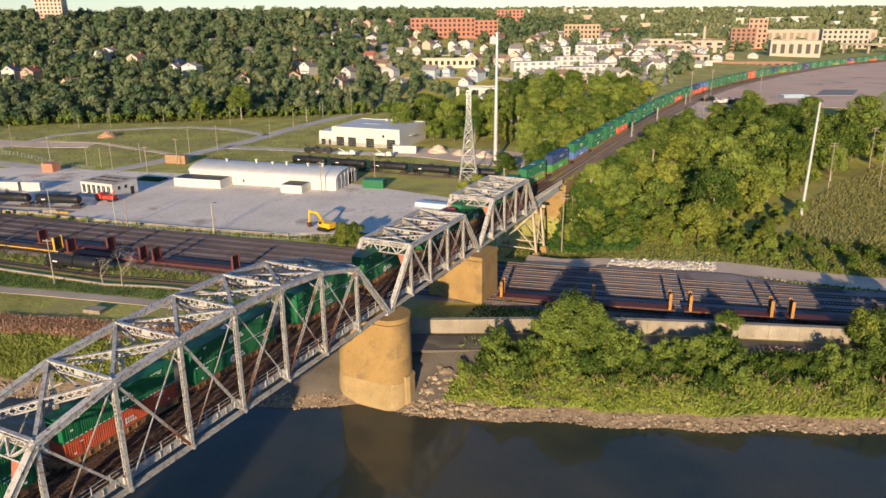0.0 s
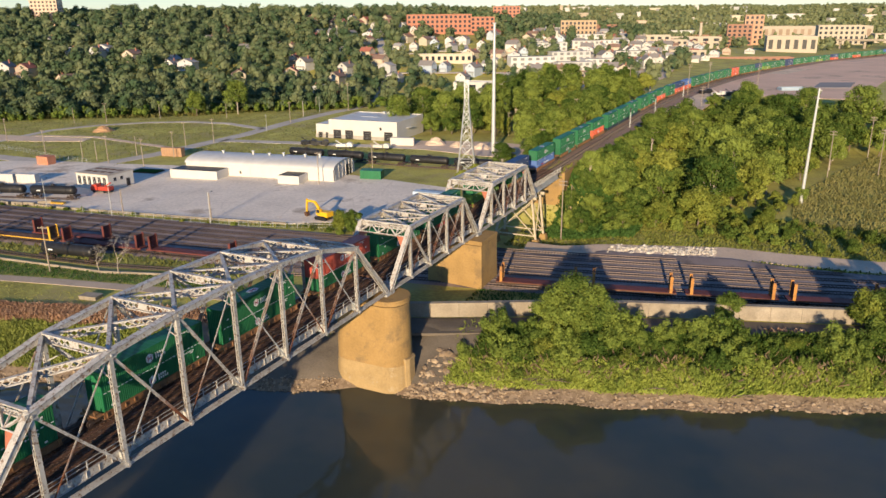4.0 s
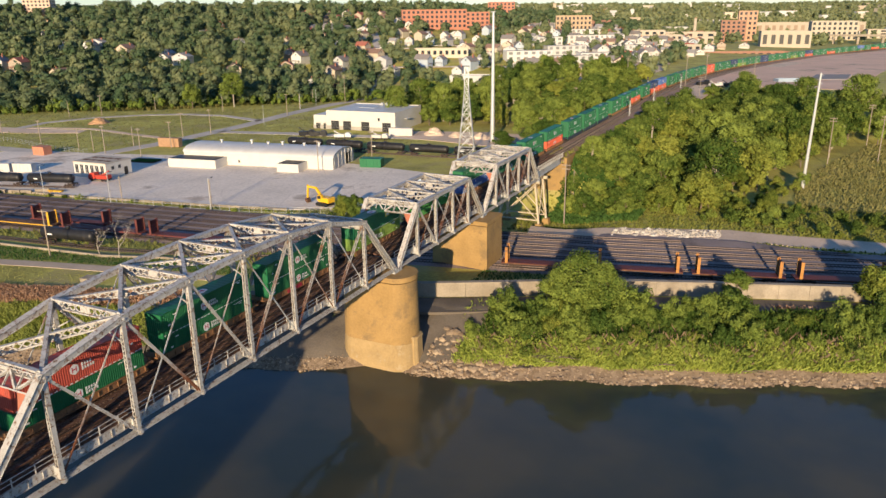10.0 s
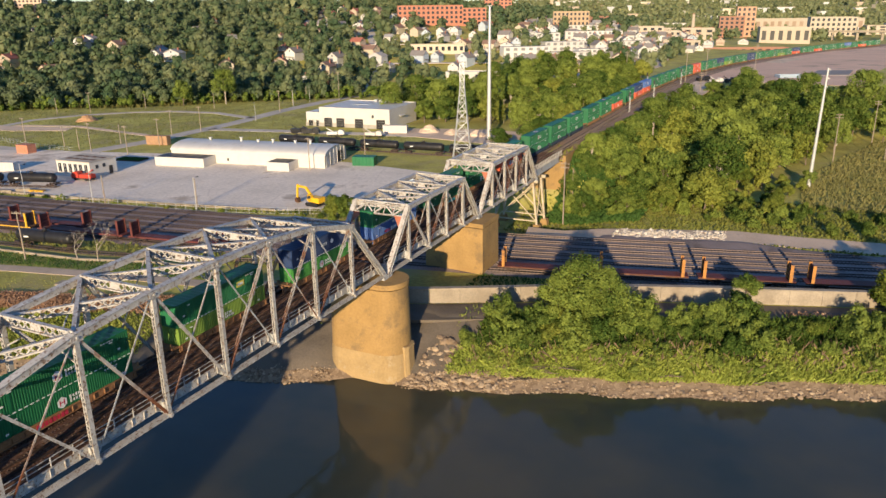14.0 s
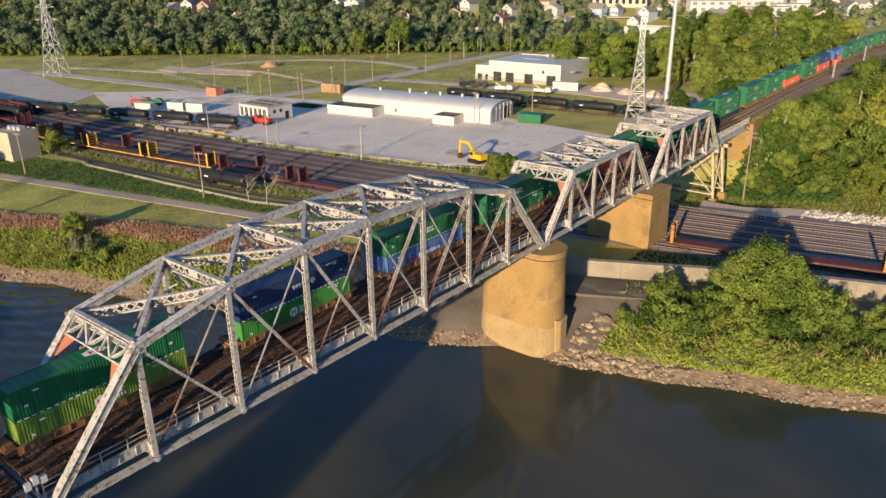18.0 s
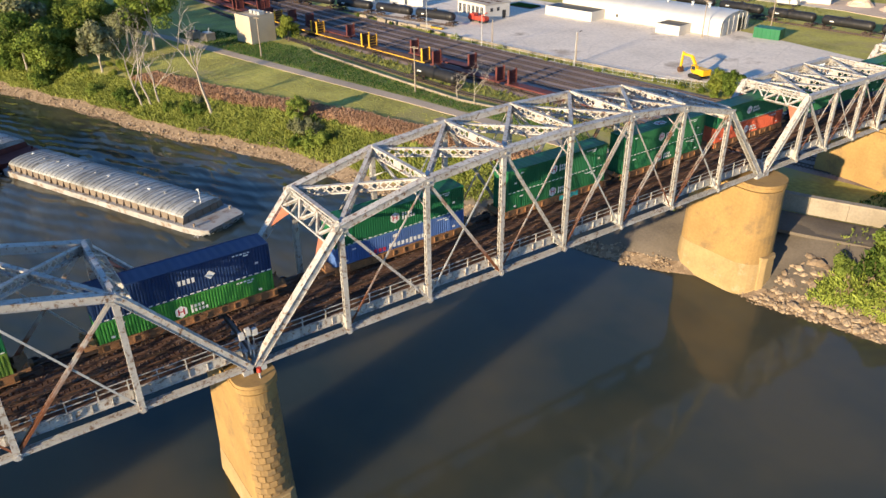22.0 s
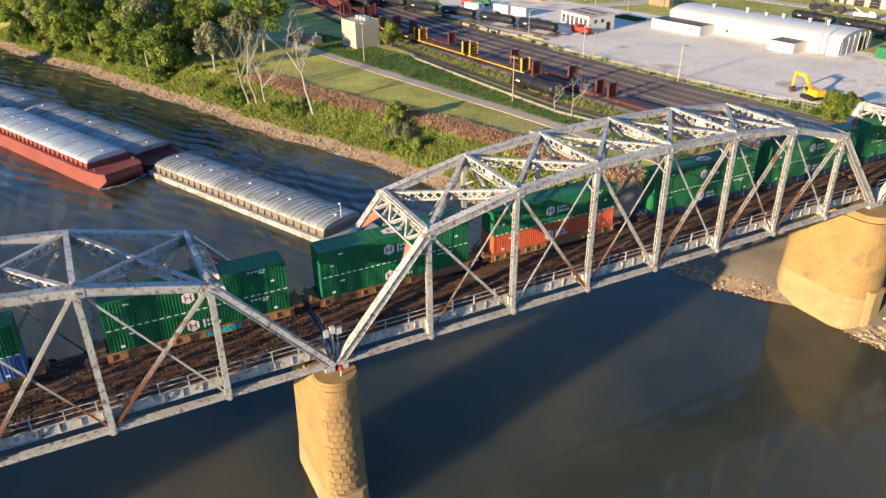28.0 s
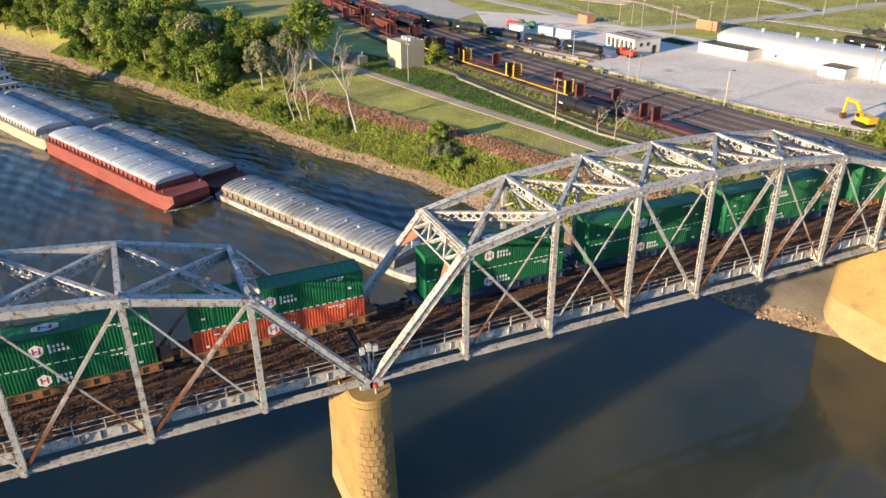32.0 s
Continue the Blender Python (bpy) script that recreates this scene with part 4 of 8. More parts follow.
def corrugated():
    """The ribbed shell of a long box: zigzag sides and ends, ribbed roof."""
    g = Geo()
    hw, hl, d = CW / 2, CL / 2, 0.07
    n = 56
    prof = []
    for i in range(n):
        y0 = -hl + 0.2 + (CL - 0.4) * i / n
        w = (CL - 0.4) / n
        prof += [(y0, 0), (y0 + w * 0.42, 0), (y0 + w * 0.55, d), (y0 + w * 0.87, d)]
    prof.append((hl - 0.2, 0))
    for s in (-1, 1):
        v, f = [], []
        for y, inn in prof:
            x = s * (hw - 0.02 - inn)
            v += [(x, y, 0.16), (x, y, CH - 0.14)]
        for k in range(len(prof) - 1):
            q = (2 * k, 2 * k + 2, 2 * k + 3, 2 * k + 1)
            f.append(q if s > 0 else q[::-1])
        g.add(v, f)
    v, f = [], []
    m = 40
    for i in range(m + 1):
        y = -hl + 0.1 + (CL - 0.2) * i / m
        z = CH - (0.05 if i % 2 else 0.02)
        v += [(-hw + 0.06, y, z), (hw - 0.06, y, z)]
    for k in range(m):
        f.append((2 * k, 2 * k + 1, 2 * k + 3, 2 * k + 2))
    g.add(v, f)
    g.box((0, 0, 0.12), (CW - 0.1, CL - 0.2, 0.1))
    for s in (-1, 1):
        v, f = [], []
        for i in range(15):
            x = -hw + 0.16 + (CW - 0.32) * i / 14
            y = s * (hl - 0.03 - (0.06 if i % 2 else 0.0))
            v += [(x, y, 0.16), (x, y, CH - 0.14)]
        for k in range(14):
            f.append((2 * k, 2 * k + 2, 2 * k + 3, 2 * k + 1))
        g.add(v, f)
    return g


def edges():
    """Corner posts, rails and castings."""
    g = Geo()
    hw, hl = CW / 2, CL / 2
    for sx in (-1, 1):
        g.box((sx * (hw - 0.04), 0, CH - 0.08), (0.1, CL, 0.15))
        g.box((sx * (hw - 0.04), 0, 0.09), (0.1, CL, 0.18))
        for sy in (-1, 1):
            g.box((sx * (hw - 0.08), sy * (hl - 0.08), CH / 2), (0.16, 0.16, CH))
        for yy in (-6.1, 6.1):
            g.box((sx * (hw - 0.05), yy, CH / 2), (0.11, 0.32, CH))
    for sy in (-1, 1):
        g.box((0, sy * (hl - 0.06), CH - 0.08), (CW, 0.12, 0.15))
        g.box((0, sy * (hl - 0.06), 0.09), (CW, 0.12, 0.18))
    return g


def hexagon(g, x, y, z, r, face=1):
    pts = [(x, y + r * 1.0 * math.sin(radians(60 * k)), z + r * math.cos(radians(60 * k))) for k in range(6)]
    return g.add(pts, [tuple(range(5, -1, -1)) if face > 0 else tuple(range(6))])


def marks_side(style):
    """Plain white shapes where the box carries its badge and bars."""
    w, r = Geo(), Geo()
    for s in (-1, 1):
        x = s * (CW / 2 + 0.012)
        o = 1 if s > 0 else -1
        if style == "badge":
            cy, cz = -0.9 * o, CH * 0.52
            hexagon(w, x, cy, cz, 0.62, s)
            for dy in (-0.24, 0.24):
                r.box((x + s * 0.008, cy + dy, cz), (0.008, 0.12, 0.62))
            r.box((x + s * 0.008, cy, cz), (0.008, 0.5, 0.11))
            for k, (dy, ln, dz) in enumerate(((1.55, 1.1, 0.2), (1.75, 1.5, -0.24))):
                for j in range(4 if k == 0 else 5):
                    w.box((x, cy + o * (1.0 + j * 0.34), cz + dz), (0.012, 0.2, 0.3 if j else 0.4))
        if style == "wide":
            for j in range(9):
                w.box((x, (-1.6 + j * 0.52) * o, CH * 0.45), (0.012, 0.34, 0.62 if j in (0, 5) else 0.45))
            for j in range(4):
                r.box((x, (-4.0 + j * 0.55) * o, CH * 0.42), (0.012, 0.34, 0.45))
            w.box((x, -0.9 * o, CH * 0.82), (0.012, 0.7, 0.35))
        if style == "plain":
            for j in range(4):
                w.box((x, (-0.6 + j * 0.42) * o, CH * 0.5), (0.012, 0.26, 0.5))
            w.add([(x, 1.7 * o, CH * 0.5), (x, 2.2 * o, CH * 0.5 + 0.45), (x, 2.7 * o, CH * 0.5), (x, 2.2 * o, CH * 0.5 - 0.45)], [(0, 1, 2, 3) if s * o < 0 else (3, 2, 1, 0)])
        if style == "label":
            r.box((x, 3.4 * o, CH * 0.62), (0.012, 1.5, 0.75))
            w.box((x + s * 0.008, 3.4 * o, CH * 0.62), (0.012, 1.0, 0.3))
        for yy in (-6.9, 6.7):
            w.box((x, yy, CH * 0.42), (0.012, 0.34, 0.22))
            w.box((x, yy * 0.86, CH * 0.80), (0.012, 0.5, 0.14))
        for j in range(26):
            w.box((x, -7.7 + j * 0.62, 0.1), (0.012, 0.36, 0.11))
        for j in range(5):
            w.box((x, 4.6 + j * 0.36, CH * 0.88), (0.012, 0.24, 0.14))
    return w, r


SHELL, EDGES = corrugated(), edges()
MARKS = {k: marks_side(k) for k in ("badge", "wide", "plain", "label")}
BOXES = {}
WORDS = {"green": "dark green", "lime": "yellow-green", "lime2": "mid green", "navy": "navy blue", "blue": "blue", "orange": "orange-red", "red": "dull red"}


def box_kind(colour, style, roof):
    """One shipping container of a colour, built once."""
    key = (colour, style, roof)
    if key not in BOXES:
        top = thing("shipping_container", pose(0, 0, 0), WORDS[colour] + " ribbed steel shipping container with white markings", "container", "containers of the train")
        part("shell", SHELL, PAINT[colour], top)
        part("corner_frame", EDGES, PAINT[colour], top)
        w, r = MARKS[style]
        part("white_marking", w, MARK, top, "white bars and badge")["kind"] = "stuff"
        if r.v:
            part("badge_bar", r, MARKYEL if style == "label" else MARKRED, top, "yellow label" if style == "label" else "red bars")
        if roof:
            g = Geo()
            g.add([(0.72 * math.cos(radians(60 * k)), 1.2 * math.sin(radians(60 * k)), CH + 0.012) for k in range(6)], [tuple(range(6))])
            rb = part("roof_badge", g, MARK, top, "pale six-sided badge on the roof")
            part("badge_bar", Geo().box((0, -0.42, CH + 0.018), (0.7, 0.2, 0.008)).box((0, 0.42, CH + 0.018), (0.7, 0.2, 0.008)).box((0, 0, CH + 0.022), (0.14, 0.9, 0.008)), MARKRED, rb)
        BOXES[key] = [top, False]
    return BOXES[key]


def place_box(colour, style, roof):
    rec = box_kind(colour, style, roof)
    if not rec[1]:
        rec[1] = True
        return rec[0]
    return copy_thing(rec[0], pose(0, 0, 0))


def well_car(steel, label, wheels=True):
    top = thing("well_car", pose(0, 0, 0), label, "rail wagon", "wagons of the train")
    hl = 8.35
    for s in (-1, 1):
        x = s * 1.42
        g = Geo().box((x, 0, 1.12), (0.16, 2 * hl, 0.14)).box((x, 0, 0.42), (0.2, 2 * hl, 0.12)).box((x - s * 0.04, 0, 0.77), (0.05, 2 * hl, 0.6))
        for k in range(13):
            y = -hl + 0.4 + (2 * hl - 0.8) * k / 12
            g.box((x + s * 0.05, y, 0.77), (0.14, 0.12, 0.6))
        part("side_sill", g, steel, top)
    part("well_floor", Geo().box((0, 0, 0.28), (2.5, 2 * hl, 0.1)), CARDARK, top)
    for s in (-1, 1):
        g = Geo().box((0, s * (hl + 0.5), 1.05), (2.7, 1.0, 0.18)).box((0, s * (hl + 0.55), 0.85), (0.7, 1.5, 0.35))
        for k in (-0.9, 0.9):
            g.box((k, s * (hl + 0.8), 1.35), (0.12, 0.12, 0.6))
            g.beam((k, s * (hl + 0.3), 1.15), (k, s * (hl + 0.95), 1.65), 0.06, 0.06)
        part("end_platform", g, steel, top)
        truck = part("truck", Geo().box((-0.95, s * 8.9, 0.5), (0.14, 2.3, 0.3)).box((0.95, s * 8.9, 0.5), (0.14, 2.3, 0.3)).box((0, s * 8.9, 0.55), (2.0, 0.45, 0.3)), CARDARK, top)
        for dy in (-0.88, 0.88):
            for sx in (-1, 1) if wheels else ():
                part("wheel", Geo().tube((sx * 0.70, s * 8.9 + dy, 0.46), (sx * 0.83, s * 8.9 + dy, 0.46), 0.46, n=14), RAIL, truck)
        part("coupler", Geo().box((0, s * 10.1, 0.8), (0.26, 2.2, 0.26)), CARDARK, top)
    return top


# left end of each stack at 0 s, with its upper and lower box
STACKS = [(-14.8, "green", "green"), (5.0, "green", "green"), (24.6, "green", "green"), (44.2, "green", "orange"), (63.8, "green", "green"), (86.0, "green", "green"), (105.8, "green", "green"),
          (128.2, "red", "green"), (147.6, "green", "green"), (167.6, "green", "green"), (190.9, "green", "lime"), (213.8, "navy", "lime2"), (236.8, "green", "blue"),
          (259.3, "green", "green"), (278.7, "green", "green"), (298.0, "green", "orange"), (320.6, "green", "green"), (340.0, "green", "green"),
          (359.4, "green", "green")]
FAR_PAIRS = {2: ("green", "orange"), 4: ("navy", "orange"), 5: ("blue", "orange"), 11: ("orange", "orange"), 14: ("navy", "green"), 15: ("green", "lime"), 18: ("navy", "navy"),
             22: ("green", "lime"), 24: ("navy", "orange"), 27: ("green", "orange"), 31: ("blue", "green"), 33: ("green", "orange")}
u_next = 382.0
for k in range(36):
    up_c, lo_c = FAR_PAIRS.get(k, ("green", "green"))
    STACKS.append((u_next, up_c, lo_c))
    u_next += 19.4 if k % 3 < 2 else 22.6

# the line as a table: way along it, place and heading
LINE_Y = np.arange(-420, 1700, 1.0)
LINE_X = line_x(LINE_Y)
LINE_S = np.concatenate([[0], np.cumsum(np.hypot(np.diff(LINE_X), np.diff(LINE_Y)))]) - 420


def on_line(s):
    x, y = float(np.interp(s, LINE_S, LINE_X)), float(np.interp(s, LINE_S, LINE_Y))
    x2, y2 = float(np.interp(s + 3, LINE_S, LINE_X)), float(np.interp(s + 3, LINE_S, LINE_Y))
    return x, y, math.degrees(math.atan2(y2 - y, x2 - x)) - 90, -float(fall(y)), math.degrees(math.atan2(float(fall(y)) - float(fall(y2)), 3))


def rolled(t):
    """How far the train has rolled by t seconds."""
    return 9.1 * t - 0.00625 * t * t


CARS = []
CARNAVY = surface("navy_car_steel", (0.02, 0.035, 0.075), 0.7, 0.0, 0.3, 0.5, 5.0, 0.1, (0.10, 0.09, 0.09), 0.4, 0.5)
KINDS = [[well_car(CAR, "rusty ochre steel well wagon carrying two stacked containers"), 0], [well_car(CARNAVY, "dark navy steel well wagon carrying two stacked containers"), 0],
         [well_car(CAR, "rusty ochre well wagon far along the train", False), 0]]
for k, (u, up_c, lo_c) in enumerate(STACKS):
    kind = KINDS[2 if k > 18 else 1 if k in (16, 17, 18) else 0]
    car = copy_thing(kind[0], pose(0, 0, 0)) if kind[1] else kind[0]
    kind[1] = 1
    CARS.append([u + CL / 2, car, up_c, lo_c])
for k, rec in enumerate(CARS):
    up_c, lo_c = rec[2], rec[3]
    sty = "plain" if up_c == "navy" else ("label" if lo_c == "lime" and up_c == "green" and k < 15 else "badge")
    rec.append(place_box(up_c, sty, k % 2 == 0 and up_c == "green"))
    rec.append(place_box(lo_c, "wide" if lo_c == "blue" else "badge", False))
tag = Geo()
for j in range(7):
    tag.box((1.535, 0.3 + j * 0.46, 0.78), (0.012, 0.4, 0.5 if j % 2 else 0.62))
part("graffiti", tag, GRAFFITI, CARS[13][1], "turquoise painted scrawl")
tag = Geo()
for j in range(8):
    tag.box((1.535, -4 + j * 0.46, 0.78), (0.012, 0.34, 0.5))
part("graffiti", tag, MARKRED, CARS[9][1], "pale red painted scrawl")


# ---- the tow of barges ----
HULL_RED = surface("red_hull_paint", (0.235, 0.058, 0.047), 0.6, 0.0, 0.25, 0.3, 4.0, 0.1, (0.20, 0.10, 0.07), 0.45, 0.4)
HULL_GREY = surface("pale_grey_hull", (0.35, 0.345, 0.335), 0.6, 0.0, 0.3, 0.3, 4.0, 0.1, (0.20, 0.135, 0.095), 0.6, 0.5)
HULL_TAN = surface("tan_hull", (0.44, 0.37, 0.26), 0.6, 0.0, 0.25, 0.3, 4.0, 0.1, (0.26, 0.20, 0.13), 0.45, 0.4)
COVER_W = surface("white_fibreglass_cover", (0.50, 0.53, 0.55), 0.4, 0.0, 0.15, 0.4, 4.0, 0.05, (0.40, 0.41, 0.42), 0.35, 0.4, vary=0.12)
COVER_G = surface("weathered_grey_cover", (0.34, 0.345, 0.335), 0.5, 0.0, 0.3, 0.35, 4.0, 0.08, (0.18, 0.165, 0.14), 0.5, 0.3, vary=0.22)
TAN_POST = surface("tan_coaming", (0.19, 0.15, 0.115), 0.7, 0.0, 0.2, 0.5, 4.0, 0.05)


def barge(hull, deck, coaming, cover, label, hh=1.1):
    """A covered hopper barge: raked hull, side decks, ribbed coaming and rolled covers. Bow towards +x, origin at the stern's middle on the water."""
    top = thing("barge", pose(0, 0, 0), label, "barge", "barges of the tow")
    L, hw, ch = 59.3, 5.35, 1.25
    sections = [(0.0, 5.2, -0.4), (0.6, 5.35, -2.0), (50.0, 5.35, -2.0), (53.5, 5.3, -1.3), (56.2, 5.05, -0.4), (58.0, 4.6, hh * 0.3), (58.9, 4.1, hh * 0.55)]
    part("hull", Geo().loft([[(x, -w, z), (x, w, z), (x, w, hh), (x, -w, hh)] for x, w, z in sections]), hull, top)
    part("rub_rail", Geo().loft([[(x, -w - 0.06, hh - 0.28), (x, w + 0.06, hh - 0.28), (x, w + 0.06, hh + 0.01), (x, -w - 0.06, hh + 0.01)] for x, w, z in sections]), hull, top)
    rim = [(x, -w + 0.06) for x, w, z in sections] + [(x, w - 0.06) for x, w, z in sections[::-1]]
    part("deck", Geo().prism(rim, hh + 0.012, hh + 0.06), deck, top)
    g = Geo()
    x0, x1, cw = 1.6, 53.2, 4.35
    for s in (-1, 1):
        g.box(((x0 + x1) / 2, s * cw, hh + ch / 2), (x1 - x0, 0.12, ch))
    for x in (x0, x1):
        g.box((x, 0, hh + ch / 2), (0.12, 2 * cw, ch))
    part("coaming", g, coaming, top)
    for i in range(27):
        x = x0 + (x1 - x0) * i / 26
        for s in (-1, 1):
            part("coaming_rib", Geo().add([(x - 0.07, s * cw, hh + 0.05), (x + 0.07, s * cw, hh + 0.05), (x + 0.07, s * (cw + 0.55), hh + 0.05), (x - 0.07, s * (cw + 0.55), hh + 0.05),
                                           (x - 0.07, s * cw, hh + ch), (x + 0.07, s * cw, hh + ch), (x + 0.07, s * (cw + 0.14), hh + ch), (x - 0.07, s * (cw + 0.14), hh + ch)],
                                          [(3, 2, 1, 0), (4, 5, 6, 7), (0, 1, 5, 4), (1, 2, 6, 5), (2, 3, 7, 6), (3, 0, 4, 7)]), coaming, top)
    for k in range(5):
        y = -cw + 0.9 + k * (2 * cw - 1.8) / 4
        part("end_rib", Geo().box((x1 + 0.14, y, hh + ch * 0.45), (0.2, 0.16, ch * 0.8)), coaming, top)
    nc = 13
    w = (x1 - x0) / nc
    arc = [(cw * 1.04 * math.cos(radians(a)), hh + ch + 1.05 * math.sin(radians(a)) ** 0.85) for a in range(0, 181, 15)]
    rr = random.Random(len(label))
    for i in range(nc):
        g = Geo()
        a = x0 + w * i
        grow = 0.06 if i % 2 else 0.0
        rings = []
        for k in range(3):
            for at, up in ((0.0, 0.0), (0.40, 0.0), (0.45, 0.11), (0.58, 0.11), (0.63, 0.0)):
                x, up = a + w * (k + at) / 3, up + grow
                rings.append([(x, y * (1 + up * 0.05), z + up) for y, z in arc])
        rings.append([(a + w - 0.05, y, z + grow) for y, z in arc])
        g.loft(rings, closed=False)
        g.f = [f[::-1] for f in g.f]
        c = part("cover", g, cover, top)
        part("lift_lug", Geo().box((a + w / 2 + rr.uniform(-0.6, 0.6), rr.uniform(-0.3, 0.3), hh + ch + 1.14), (0.7, 0.4, 0.12)), cover if i % 3 else MARK, c)
    for x in (x0 + 0.02, x1 - 0.02):
        n = len(arc)
        part("end_cap", Geo().add([(x, y * 0.99, z * 1.0 - 0.02) for y, z in arc], [tuple(range(n)) if x > 9 else tuple(range(n - 1, -1, -1))]), cover, top)
    for x in (1.0, 55.5):
        for s in (-1, 1):
            part("bollard", Geo().tube((x, s * 4.3, hh), (x, s * 4.3, hh + 0.6), 0.2).tube((x, s * 4.3, hh + 0.6), (x, s * 4.3, hh + 0.7), 0.28), deck, top)
    return top


def wash():
    """White water pushed up before a bow."""
    g = Geo()
    r = random.Random(9)
    for i in range(150):
        y = r.uniform(-5.6, 5.6)
        x = r.uniform(-0.6, 0.5) - 0.05 * y * y
        s = r.uniform(0.06, 0.17)
        g.add([(x - s, y, 0.01), (x, y - s * 2.4, 0.01), (x + s, y, 0.03), (x, y + s * 2.4, 0.01), (x, y, 0.05 + s * 0.15)], [(0, 1, 4), (1, 2, 4), (2, 3, 4), (3, 0, 4)])
    return g


def towboat():
    top = thing("towboat", pose(0, 0, 0), "white river towboat with stacked decks and a red-trimmed wheelhouse", "towboat")
    hull = Geo().add([(x, s * hw, z) for x, hw, z in ((0, 4.6, -1), (24, 4.6, -1), (24, 4.6, 1.5), (0, 4.6, 1.5)) for s in (-1, 1)],
                     [(0, 2, 3, 1), (2, 4, 5, 3), (4, 6, 7, 5), (6, 0, 1, 7), (0, 6, 4, 2), (1, 3, 5, 7)])
    part("hull", hull, HULL_GREY, top)
    for k, (x0, x1, hw, z0, z1) in enumerate(((4, 21, 3.8, 1.5, 4.2), (6, 19, 3.4, 4.2, 6.8), (11, 18, 2.9, 6.8, 9.2), (13, 17.5, 2.3, 9.2, 11.6))):
        d = part("cabin", Geo().box(((x0 + x1) / 2, 0, (z0 + z1) / 2), (x1 - x0, 2 * hw, z1 - z0)), WHITE, top)
        part("deck_edge", Geo().box(((x0 + x1) / 2, 0, z1 + 0.06), (x1 - x0 + 0.9, 2 * hw + 0.9, 0.14)), RED if k > 1 else WHITE, d)
        n = int((x1 - x0) / 1.8)
        for i in range(n):
            for s in (-1, 1):
                part("window", Geo().box((x0 + (i + 0.6) * (x1 - x0) / n, s * (hw + 0.01), z0 + 1.6), (0.9, 0.05, 0.8)), GLASSY, d)
        for i in range(4):
            part("window", Geo().box((x1 + 0.01, -hw * 0.7 + i * hw * 0.47, z0 + 1.6), (0.05, 0.9, 0.9)), GLASSY, d)
    part("mast", Geo().tube((14, 0, 11.7), (14, 0, 15.5), 0.09).box((14, 0, 14), (0.1, 2.2, 0.1)), WHITE, top)
    for s in (-1, 1):
        part("funnel", Geo().tube((8.5, s * 1.8, 6.8), (8.5, s * 1.8, 10.2), 0.45), BLACK, top)
        part("push_knee", Geo().box((24.3, s * 3, 2.2), (0.7, 0.8, 3.4)), BLACK, top)
        for i in range(12):
            part("rail_post", Geo().box((2 + i * 1.9, s * 4.4, 2.0), (0.06, 0.06, 1.0)), BLACK, top)
        part("hand_rail", Geo().box((12.5, s * 4.4, 2.5), (21, 0.06, 0.06)), BLACK, top)
    return top


TOW_HEAD = 24.3
fx, fy = math.cos(radians(TOW_HEAD)), math.sin(radians(TOW_HEAD))


def along(x, y, a, b):
    return x + fx * a - fy * b, y + fy * a + fx * b


# stern middles at 32 s; the lead barge stands one length ahead of the far file
lead = (-162.8, 30.3)
TOW = [(barge(HULL_GREY, HULL_GREY, TAN_POST, COVER_G, "pale grey covered hopper barge with weathered ribbed covers"), *lead)]
TOW.append((barge(MAROON, MAROON, MAROON, COVER_G, "maroon covered hopper barge with weathered grey covers", 1.8), *along(*lead, -59.6, 0)))
red_stern = (-211.6, -3.6)
TOW.append((barge(HULL_RED, HULL_RED, HULL_RED, COVER_W, "red covered hopper barge with white ribbed covers", 3.3), *red_stern))
TOW.append((barge(HULL_TAN, HULL_TAN, HULL_GREY, COVER_W, "tan covered hopper barge with white ribbed covers", 2.8), *along(*red_stern, -59.6, 0)))
TOW.append((barge(HULL_GREY, HULL_GREY, HULL_GREY, COVER_G, "grey covered hopper barge in the second file", 1.4), *along(*lead, -119.2, 0)))
TOW.append((towboat(), *along(*lead, -144.6, -2.0)))
flag = part("bow_staff", Geo().tube((53.0, 0, 1.1), (53.0, 0, 6.2), 0.06).add([(53, 0, 6.1), (52.2, 0.1, 5.9), (53, 0, 5.7)], [(0, 1, 2)]), MARK, TOW[0][0])
FOAM = surface("foam_water", (0.55, 0.55, 0.52), 0.6, 0.0, 0.2, 1.0, 5.0, 0.1)
for rec, xo in ((TOW[0], 58.5), (TOW[2], 58.5)):
    g = wash()
    g.v = [(x + xo, y, z) for x, y, z in g.v]
    part("bow_wash", g, FOAM, rec[0], "thin white bow wave")


def motions():
    for mid, car, _, _, up_box, low_box in CARS:
        ts = [0, 8, 16, 24, 32] if mid < 330 else [i * 2 for i in range(17)]
        rows = [(t, on_line(mid - rolled(t))) for t in ts]
        for ob, h in ((car, RAIL_Z), (low_box, RAIL_Z + 0.35), (up_box, RAIL_Z + 0.35 + CH + 0.02)):
            walk(ob, [(t, pose(x, y, h + dz, p, 0, a)) for t, (x, y, a, dz, p) in rows])
    for ob, x, y in TOW:
        walk(ob, [(t, pose(x - 1.756 * (32 - t), y - 0.789 * (32 - t), 0, 0, 0, TOW_HEAD)) for t in (0, 16, 32)])

